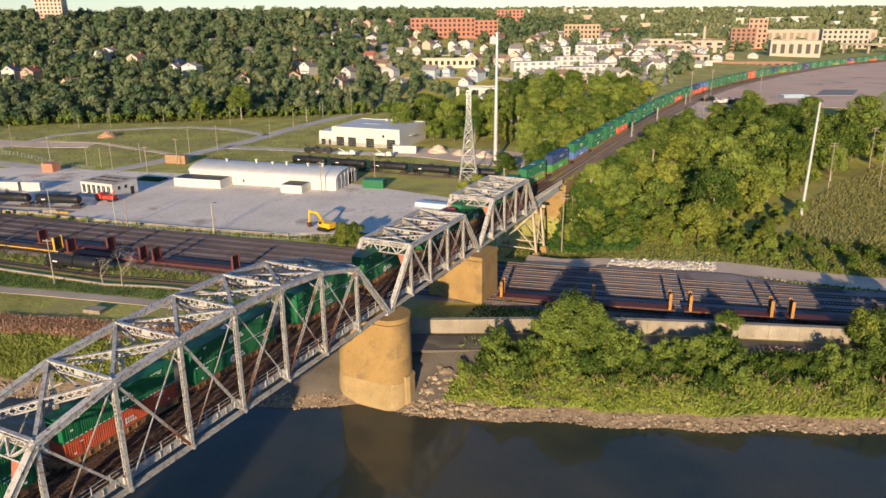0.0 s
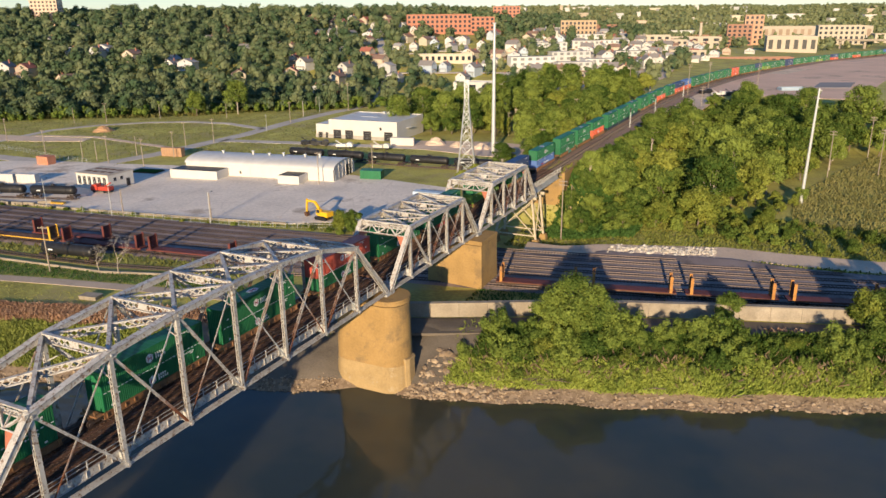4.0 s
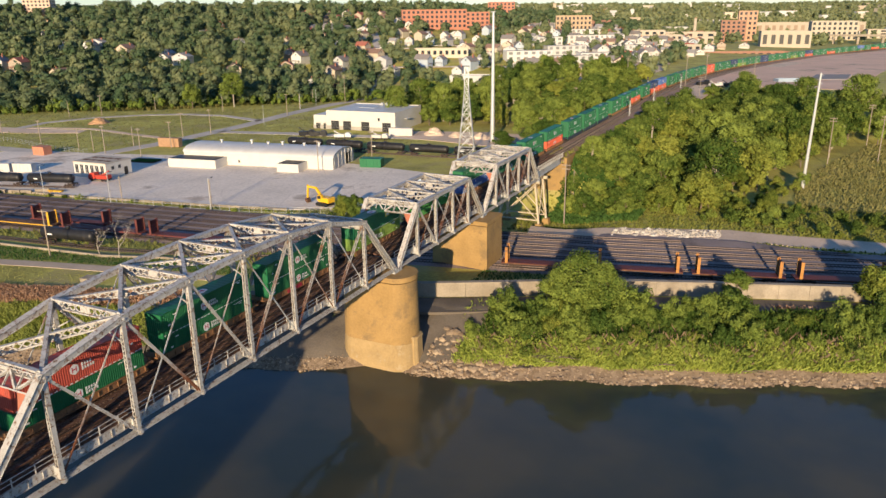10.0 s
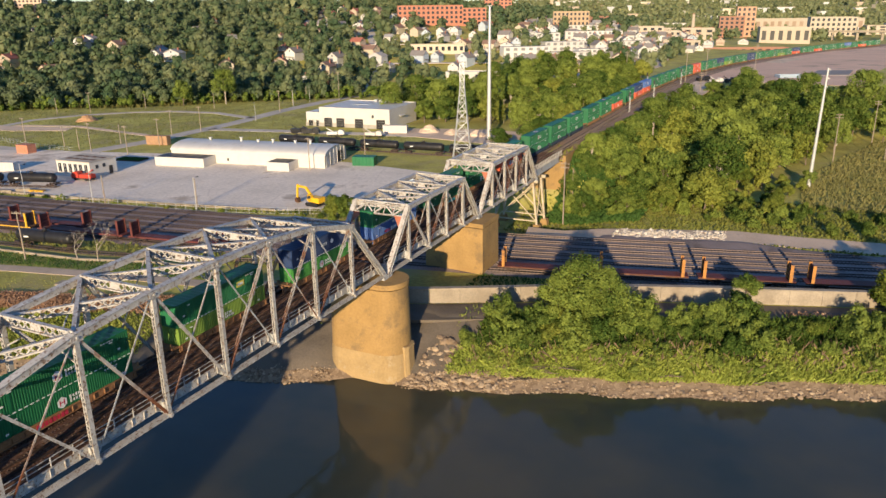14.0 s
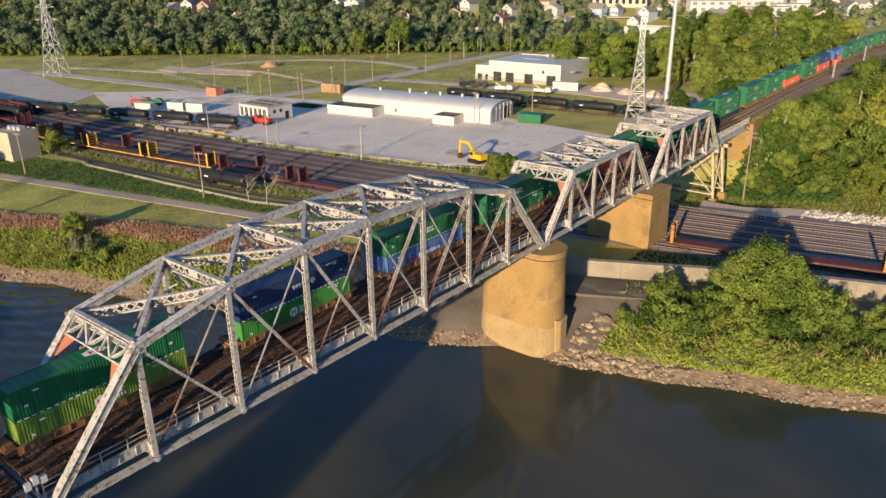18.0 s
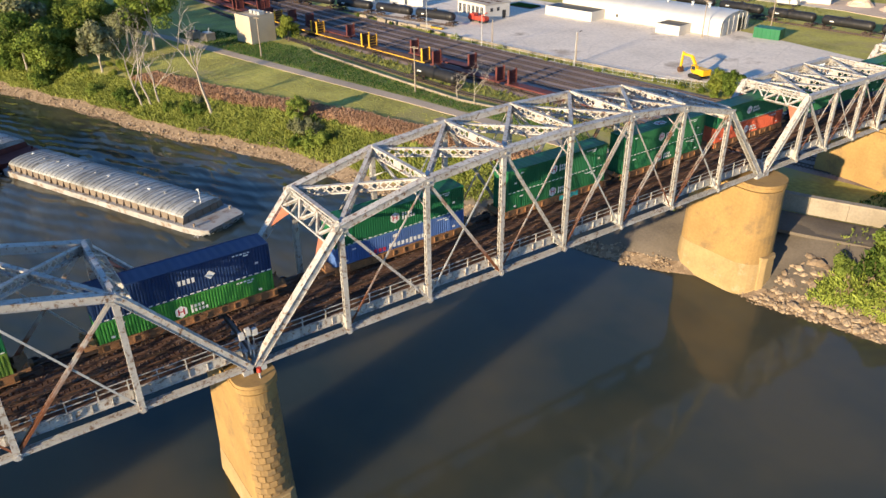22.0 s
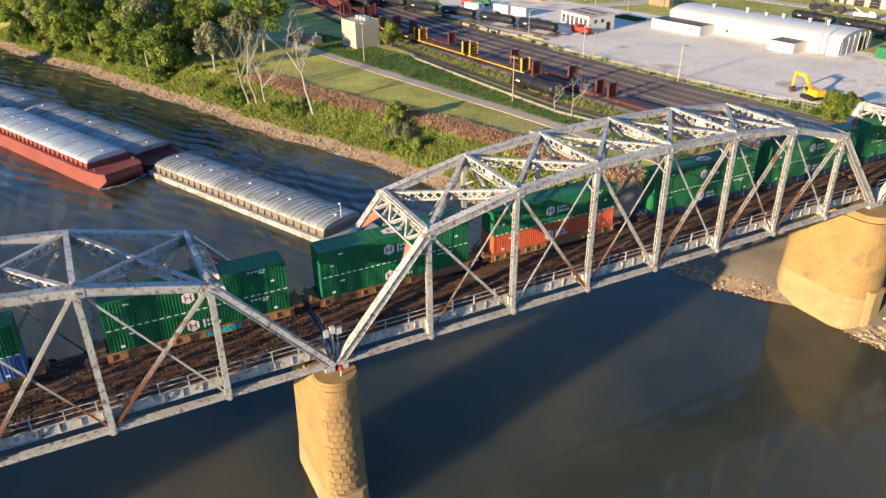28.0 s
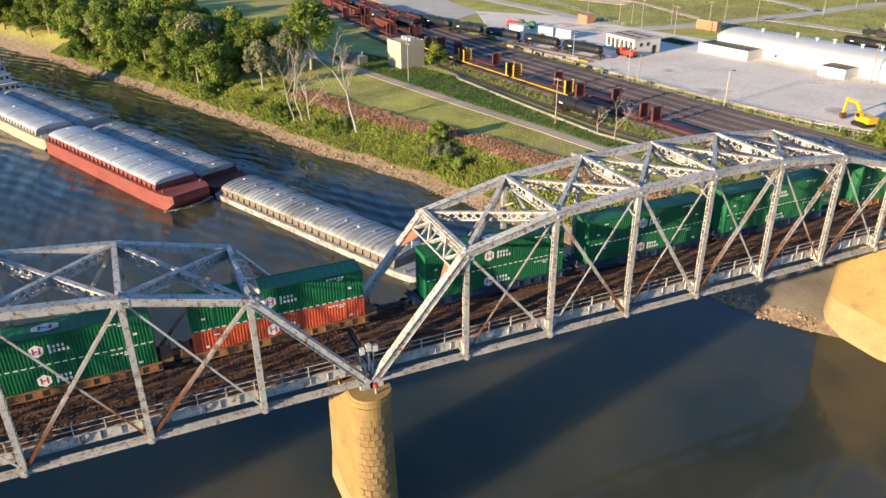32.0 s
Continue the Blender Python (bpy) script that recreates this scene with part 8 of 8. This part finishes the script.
def town_ok(x, y):
    d, a = hill_da(x, y)
    if d < 30 or d > 470 or y < 0:
        return False
    if x > line_x(y) - 75:
        return False
    p = 0.05 + 0.9 * float(step(a, -70, 90))
    if d < 95 and a > 20:
        p *= 0.3
    return rng.uniform() < p


ROWS_AT = [(-214, 609, 40), (-228, 691, 36), (-195, 654, 36), (-163, 642, 34), (-178, 615, 34), (-259, 860, 34), (-217, 802, 30), (-186, 780, 30), (-205, 735, 30), (-150, 700, 30)]
BLOCKED = [(-363, 765, 46), (-233, 812, 24), (-281, 582, 30), (-360, 915, 20), (-157, 526, 18), (-135, 519, 16), (-218, 508, 24), (-170, 480, 30)] + [(x, y, w * 0.55) for x, y, w in ROWS_AT]
clear = lambda x, y: all((x - a) ** 2 + (y - b) ** 2 > r * r for a, b, r in BLOCKED)
for x, y in scatter(rng, 2200, -720, -60, 330, 980, 15.0, lambda x, y: clear(x, y) and town_ok(x, y)):
    if len(HOUSE_AT) < 165:
        put_house(int(rng.choice(6, p=[0.3, 0.17, 0.2, 0.13, 0.06, 0.14])), x, y, rng.choice([0, 90, 180, 20]) + rng.uniform(-8, 8), rng.uniform(0.85, 1.05))
for x, y in scatter(rng, 900, -262, -120, 545, 960, 24.0, lambda x, y: clear(x, y) and x < line_x(y) - 40):
    if len(HOUSE_AT) < 205:
        put_house(int(rng.choice(6, p=[0.36, 0.16, 0.2, 0.08, 0.06, 0.14])), x, y, rng.choice([0, 90, 30]) + rng.uniform(-8, 8), rng.uniform(0.95, 1.15))
LAST_ROW = len(HOUSE_AT)
for k, x, y, a in ((0, -549, 452, 20), (2, -579, 454, 110), (0, -544, 366, 30), (3, -530, 372, 20), (2, -556, 360, 100), (5, -443, 448, 15), (1, -384, 438, 40), (0, -366, 497, 0), (3, -357, 466, 30), (1, -320, 472, 10), (0, -329, 500, 0), (5, -560, 470, 20), (1, -510, 455, 10), (2, -474, 462, 0)):
    put_house(k, x, y, a, 1.15)


def block(name, x, y, a, w, d, h, wall, label, category, storeys, bays, roof=None, parapet=True, base=None, glass=None):
    """A flat-roofed block with rows of windows on its two seen sides."""
    z = float(lie(x, y)) if base is None else base
    t = thing(name, pose(x, y, z, 0, 0, a), label, category)
    part("wall_shell", Geo().box((0, 0, h / 2 - 2), (w, d, h + 4)), wall, t)
    part("roof", Geo().box((0, 0, h + 0.1), (w - 0.8, d - 0.8, 0.2)), roof or ROOFTAN, t)
    if parapet:
        for s in (-1, 1):
            part("parapet", Geo().box((0, s * (d / 2 - 0.2), h + 0.4), (w, 0.4, 0.8)), wall, t)
            part("parapet", Geo().box((s * (w / 2 - 0.2), 0, h + 0.4), (0.4, d - 0.8, 0.8)), wall, t)
    sh = h / storeys
    for j in range(storeys if bays > 1 else 0):
        for i in range(bays):
            part("window", Geo().box((-w / 2 + w * (i + 0.5) / bays, -d / 2 - 0.02, sh * (j + 0.55)), (w / bays * 0.5, 0.1, sh * 0.55)), glass or GLASSY, t)
        nb = max(1, int(bays * d / w))
        for i in range(nb):
            part("window", Geo().box((w / 2 + 0.02, -d / 2 + d * (i + 0.5) / nb, sh * (j + 0.55)), (0.1, d / nb * 0.5, sh * 0.55)), glass or GLASSY, t)
    return t


SHADEGLASS = tone("curtained_window", (0.22, 0.22, 0.22))
CREAMST = tone("cream_limestone", (0.44, 0.38, 0.30))
ORANGEB = tone("orange_brick", (0.40, 0.17, 0.11))
DARKB = tone("brown_brick", (0.30, 0.16, 0.11))
block("brick_hospital", -372, 752, 31, 70, 20, 19, ORANGEB, "long orange brick institutional building", "institution", 4, 14)
block("brick_hospital", -332, 776, 31, 26, 24, 17, ORANGEB, "orange brick end block", "institution", 4, 5)
block("brick_tower", -360, 925, 20, 34, 18, 21, ORANGEB, "distant orange brick block", "apartment building", 5, 7)
block("apartment_tower", -800, 600, 30, 30, 16, 40, tone("pinkish_tower", (0.62, 0.45, 0.34)), "tall pale apartment tower on the ridge", "apartment tower", 10, 7, base=58)
block("apartment_tower", -880, 560, 30, 40, 16, 12, ORANGEB, "low brick block on the ridge", "apartment building", 3, 6, base=66)
block("office_block", -233, 812, 20, 38, 14, 19, tone("tan_brick_office", (0.46, 0.33, 0.21)), "tan brick office block with ribbed bays", "office building", 4, 9)
for k, (x, y, w) in enumerate(ROWS_AT):
    block("apartment_row", x, y, 38 if k < 5 else 22, w, 12, 8.0, SIDING[0], "long white two-storey apartment row", "apartment row", 2, 6, ROOFS[2], False, glass=SHADEGLASS)
block("long_terrace", -282, 582, 22, 46, 10, 6, SIDING[1], "long cream terrace building", "terrace", 1, 9, ROOFS[1])
for x, y, w, c, rf in ((-157, 526, 24, tone("pale_yellow_wall", (0.60, 0.54, 0.30)), ROOFS[2]), (-135, 519, 26, SIDING[3], ROOFS[3]), (-218, 508, 38, SIDING[0], ROOFW), (-178, 562, 20, SIDING[1], ROOFS[2])):
    block("shop_building", x, y, 15, w, 14, 6, c, "low shop building with a flat roof", "shop", 1, 4, rf)
for x, y, w in ((-187, 480, 44), (-150, 470, 30), (-170, 505, 26)):
    block("flat_shed", x, y, 35, w, 16, 4.5, SIDING[2], "low grey shed with a pale metal roof", "shed", 1, 4, ROOFW)
# the station quarter by the main line
block("station_hall", -26, 985, 8, 54, 30, 19, CREAMST, "cream stone station hall", "station", 1, 6, base=14.6, glass=DARK)
block("station_wing", 30, 1235, 8, 60, 30, 26, CREAMST, "cream stone station office with rows of windows", "office building", 4, 9, base=14.6)
block("brick_hotel", -101, 1190, 8, 34, 26, 28, DARKB, "brown brick warehouse block", "warehouse", 5, 5, base=14.8)
block("brick_hotel", -84, 1212, 8, 26, 20, 41, tone("tan_brick", (0.44, 0.27, 0.18)), "tan brick tower block behind the station", "warehouse", 6, 4, base=14.8)
block("arcade_building", -12, 1370, 14, 185, 20, 22, CREAMST, "long cream building with an arcade of tall bays", "terminal", 1, 17, base=14.8, glass=tone("bay_shade", (0.30, 0.22, 0.16)))
block("freight_shed", -60, 790, 20, 90, 10, 4, DARKB, "long low brick freight shed by the tracks", "freight shed", 1, 12, ROOFTAN, base=15.5)
for x, y, w, h in ((-150, 1180, 50, 12), (110, 1300, 70, 12), (160, 1320, 60, 16), (-170, 900, 40, 10), (-140, 860, 30, 9), (-130, 950, 60, 11), (-240, 980, 44, 10), (210, 1120, 60, 14), (-110, 760, 34, 7), (-300, 1050, 40, 12)):
    block("town_block", x, y, 12, w, 22, h, CREAMST if int(x) % 3 else DARKB, "pale flat-roofed town building", "town building", max(1, int(h / 4)), 5)


def overpass():
    t = thing("road_overpass", pose(0, 0, 0), "pale concrete road overpass across the tracks", "overpass")
    a, b = Vector((24, 1120, 24.5)), Vector((290, 1120, 24.5))
    part("deck", Geo().beam(a, b, 12, 1.4, (0, 1, 0)), WALLC, t)
    for s in (-5.8, 5.8):
        part("parapet", Geo().beam(a + Vector((0, s, 1.2)), b + Vector((0, s, 1.2)), 0.4, 1.0, (0, 1, 0)), WALLC, t)
    for k in range(9):
        part("column", Geo().box((30 + k * 28, 1120, 18.2), (3.0, 9, 9.6)), WALLC, t)
    return t


overpass()
stack = thing("chimney_stack", pose(-138, 1062, 18), "tall pale factory chimney", "chimney")
part("shaft", Geo().tube((0, 0, 0), (0, 0, 30), 2.4, 1.8, 14), CREAMST, stack)
part("rim", Geo().tube((0, 0, 30), (0, 0, 31), 2.0, 2.0, 14), DARKB, stack)
block("road_underpass", -282, 437, 40, 26, 5, 7, RUST, "rusty steel rail underpass at the wood's edge", "bridge", 1, 3, base=6.5)

for k, (a, b) in enumerate((((-262, 430), (-300, 520)), ((-300, 520), (-420, 700)), ((-300, 520), (-190, 590)), ((-190, 590), (-120, 640)), ((-330, 620), (-160, 730)), ((-250, 560), (-330, 720)), ((-215, 540), (-120, 600)), ((-120, 460), (-110, 640)), ((-400, 560), (-300, 620)))):
    strip("town_street", [along_pts(a, b, i / 12) for i in range(13)], 9.0, 0.5, ROAD, "pale town street between houses", "road", over=0.3)

strip("gravel_lot", [(-112, 452), (-108, 500), (-106, 560), (-112, 625)], 26, 0.5, DIRT, "pale tan gravel lot beside the main line", "yard", over=0.25)
strip("gravel_lot", [(-150, 455), (-120, 470)], 14, 0.5, ROAD, "pale paved lot among low sheds", "yard", over=0.25)
strip("paved_quarter", [(-205, 560), (-178, 650), (-150, 790)], 30, 0.5, DIRT, "pale paved and gravelled ground of the town", "ground", over=0.18)
strip("bare_strip", [(float(line_x(y)) + 17, float(y)) for y in range(350, 1000, 20)], 16, 0.5, DIRT, "bare brown ground beside the main line", "ground", over=0.1)
# far yard of the main line
FARBED = [(float(line_x(y)) + 2.6, float(y)) for y in range(208, 1250, 14)]
strip("main_line_bed", FARBED, 15.5, 0.5, surface("reddish_ballast", (0.30, 0.205, 0.155), 0.95, 0.0, 0.3, 0.1, 3.0, 0.3, (0.19, 0.13, 0.10), 0.4, 0.08, world_space=True), "brown ballast bed of the main line", "rail bed", over=0.12)
for off in (0.0, 4.3):
    rails([(float(line_x(y)) + off, float(y)) for y in range(206, 1250, 8)], lambda y: 19.72 - float(fall(y)), "main_track", "main line track on brown ballast")
yard_far = [(float(line_x(y)) + 52, float(y)) for y in range(440, 1250, 25)]
strip("far_yard", yard_far, 84.0, 0.6, surface("pinkish_dirt", (0.68, 0.46, 0.335), 0.95, 0.0, 0.2, 0.03, 1.0, 0.2, (0.30, 0.22, 0.17), 0.4, 0.04, world_space=True), "wide bare pinkish dirt yard beside the main line", "rail yard", over=0.1)
block("blue_shed", -9, 482, 28, 15, 6, 1.0, tone("blue_grey_wall", (0.30, 0.38, 0.46)), "low shed with a pale blue roof", "shed", 1, 1, tone("pale_blue_roof", (0.40, 0.55, 0.68)))
slab("asphalt_patch", [(2, 500), (22, 508), (26, 545), (6, 538)], 18.0, 19.3, ROOFS[0], "dark grey patch in the dirt yard", "yard")
for x, y in ((-44, 430), (-38, 436), (-52, 441)):
    pk = pickup(x, y, 40, BLACK if x != -44 else WHITE, "vehicle parked in the far yard", "parked_truck", "truck")
    pk.location.z = float(lie(x, y)) + 0.1


def signal_mast(x, y, z):
    t = thing("signal_mast", pose(x, y, z), "pale steel signal mast beside the main line", "signal", "signals")
    part("post", Geo().tube((0, 0, 0), (0, 0, 8), 0.14, 0.1, 8), GALV, t)
    part("signal_head", Geo().box((0, -0.2, 7.2), (0.7, 0.3, 1.8)), DARK, t)
    part("ladder", Geo().box((0.3, 0, 4), (0.12, 0.06, 7.4)), GALV, t)


for x, y in ((-63.4, 300), (-63.2, 352), (-61, 420), (-75, 400)):
    signal_mast(x, y, float(lie(x, y)))
sg = thing("bridge_signal", pose(-62.7, 27.7, 19.4), "white signal boxes on a post beside the walkway", "signal box")
part("post", Geo().box((0, 0, 0.7), (0.14, 0.14, 2.6)), GALV, sg)
for k, h in ((-0.62, 1.75), (0.0, 2.0), (0.62, 1.8)):
    part("cabinet", Geo().box((0.1, k, h), (0.4, 0.46, 0.62)), WHITE, sg)
part("bracket", Geo().box((0, 0, 1.45), (0.1, 1.7, 0.08)), GALV, sg)
lt = thing("navigation_light", pose(-61.0, 27.7, 17.35), "red navigation light on the pier", "navigation light")
part("bracket", Geo().tube((0, 0, 0), (0, 0, 0.7), 0.1, n=8), GALV, lt)
part("lens", Geo().tube((0, 0, 0.7), (0, 0, 1.1), 0.25, 0.2, 10), RED, lt, "red lens")


# glades stay open before the houses
for k, (x, y) in enumerate(list(HOUSE_AT)):
    q = math.hypot(x, y)
    HOUSE_AT.append((x - x / q * 10, y - y / q * 10))
    if k >= LAST_ROW:
        HOUSE_AT.append((x - x / q * 24, y - y / q * 24))


# the wooded hill, far woods: crowns in one sheet
def far_wood(name, n, where, lo, hi, per, size, seed, leaf, avoid, gap, apart=6.5):
    r = np.random.default_rng(seed)
    grid = {}
    for x, y in avoid:
        grid.setdefault((int(x // 12), int(y // 12)), []).append((x, y))
    out, stems = [], {}
    # a rough inner mass for each lobe: twenty-four facets of a ball
    u = [[(1.0, a, b), (1.0, a + 1, b), (1.0, a + 1, b + 1), (1.0, a, b + 1)] for a in (-1.0, 0.0) for b in (-1.0, 0.0)]
    core = np.array([[[k * q[(j + i) % 3] for i in range(3)] for q in f] for f in u for j in range(3) for k in (-1.0, 1.0)])
    core /= np.linalg.norm(core, axis=2, keepdims=True)
    for _ in range(n):
        x, y = where(r)
        if x is None:
            continue
        cx, cy = int(x // 12), int(y // 12)
        if any((x - a) ** 2 + (y - b) ** 2 < gap * gap for i in (-1, 0, 1) for j in (-1, 0, 1) for a, b in grid.get((cx + i, cy + j), ())):
            continue
        gx, gy = int(x // 12), int(y // 12)
        if any((x - a) ** 2 + (y - b) ** 2 < apart * apart for i in (-1, 0, 1) for j in (-1, 0, 1) for a, b in stems.get((gx + i, gy + j), ())):
            continue
        stems.setdefault((gx, gy), []).append((x, y))
        z = float(lie(x, y))
        h = lo + (hi - lo) * (r.beta(1.2, 1.6) * 1.35 - 0.15)
        w = h * r.uniform(0.62, 1.12)
        lob = [(x + r.uniform(-0.24, 0.24) * w, y + r.uniform(-0.24, 0.24) * w, z + h * r.uniform(0.35, 0.88), w * r.uniform(0.17, 0.3), w * r.uniform(0.17, 0.3), h * r.uniform(0.12, 0.22)) for _ in range(6)]
        lob.append((x, y, z + h * 0.42, w * 0.38, w * 0.38, h * 0.36))
        out.append(leaves(r, lob, per, size, 0.5, 2.6, 0.6, 1.35, 0.5))
        la = np.array(lob)
        out.append((la[:, None, None, :3] + core[None] * la[:, None, None, 3:] * 0.7).reshape(-1, 4, 3))
    whole(name, quads_mesh(name, np.concatenate(out), leaf), None, label="dense green woodland on the hillside", category="woods", kind="stuff")


def hill_spot(d0, d1, a0, a1, thin):
    def f(r):
        d, a = r.uniform(d0, d1), r.uniform(a0, a1)
        x, y = -274 - 0.615 * d + 0.789 * a, 402 + 0.789 * d + 0.615 * a
        if x > line_x(y) - 60 or not clear(x, y):
            return None, None
        if r.uniform() > 1 - 0.88 * float(step(a, -70, 80)) * thin:
            return None, None
        return x, y
    return f


far_wood("wood_edge", 900, hill_spot(-14, 2, -420, 40, 0.0), 3, 7.5, 110, 0.55, 15, LEAF, [], 1.0, 4.6)
far_wood("hill_woods", 2200, hill_spot(-6, 45, -420, 20, 0.0), 8, 16, 420, 0.72, 5, LEAF_HAZE, HOUSE_AT, 8.5, 7.5)
far_wood("hill_woods", 5000, hill_spot(40, 330, -480, 330, 1.0), 10, 18, 240, 0.98, 6, LEAF_HAZE, HOUSE_AT, 10.5, 9.0)
far_wood("hill_woods", 3800, hill_spot(300, 760, -700, 430, 0.7), 13, 21, 130, 1.5, 7, LEAF_HAZE, HOUSE_AT, 9.0, 12.0)


def wide_spot(r):
    x, y = r.uniform(-1700, 420), r.uniform(700, 3300)
    if y < 1000 and (x > -300 or x > -0.6 * y + 200):
        return None, None
    return (x, y) if clear(x, y) and abs(x - line_x(y)) > 90 or y > 1300 else (None, None)


far_wood("far_woods", 5200, wide_spot, 11, 16, 24, 3.6, 8, LEAF_HAZE, HOUSE_AT, 10.0)


def town_trees(r):
    x, y = r.uniform(-330, -90), r.uniform(430, 900)
    return (x, y) if x < line_x(y) - 24 and clear(x, y) and math.sin(x * 0.05 + y * 0.021) + math.sin(y * 0.043) > -0.35 else (None, None)


far_wood("town_trees", 700, town_trees, 7, 13, 120, 0.95, 9, LEAF_HAZE, HOUSE_AT, 9.0)
r10 = np.random.default_rng(77)
far_h = 0
for _ in range(400):
    x, y = r10.uniform(-900, 380), r10.uniform(1250, 2600)
    if far_h < 60 and (x > -500 or y > 1700):
        far_h += 1
        ob = block("distant_house", x, y, r10.uniform(0, 40), r10.uniform(14, 44), 14, r10.uniform(7, 14), SIDING[int(r10.integers(0, 4))], "distant pale building among trees", "house", 1, 1, ROOFS[int(r10.integers(0, 4))], False)

motions()
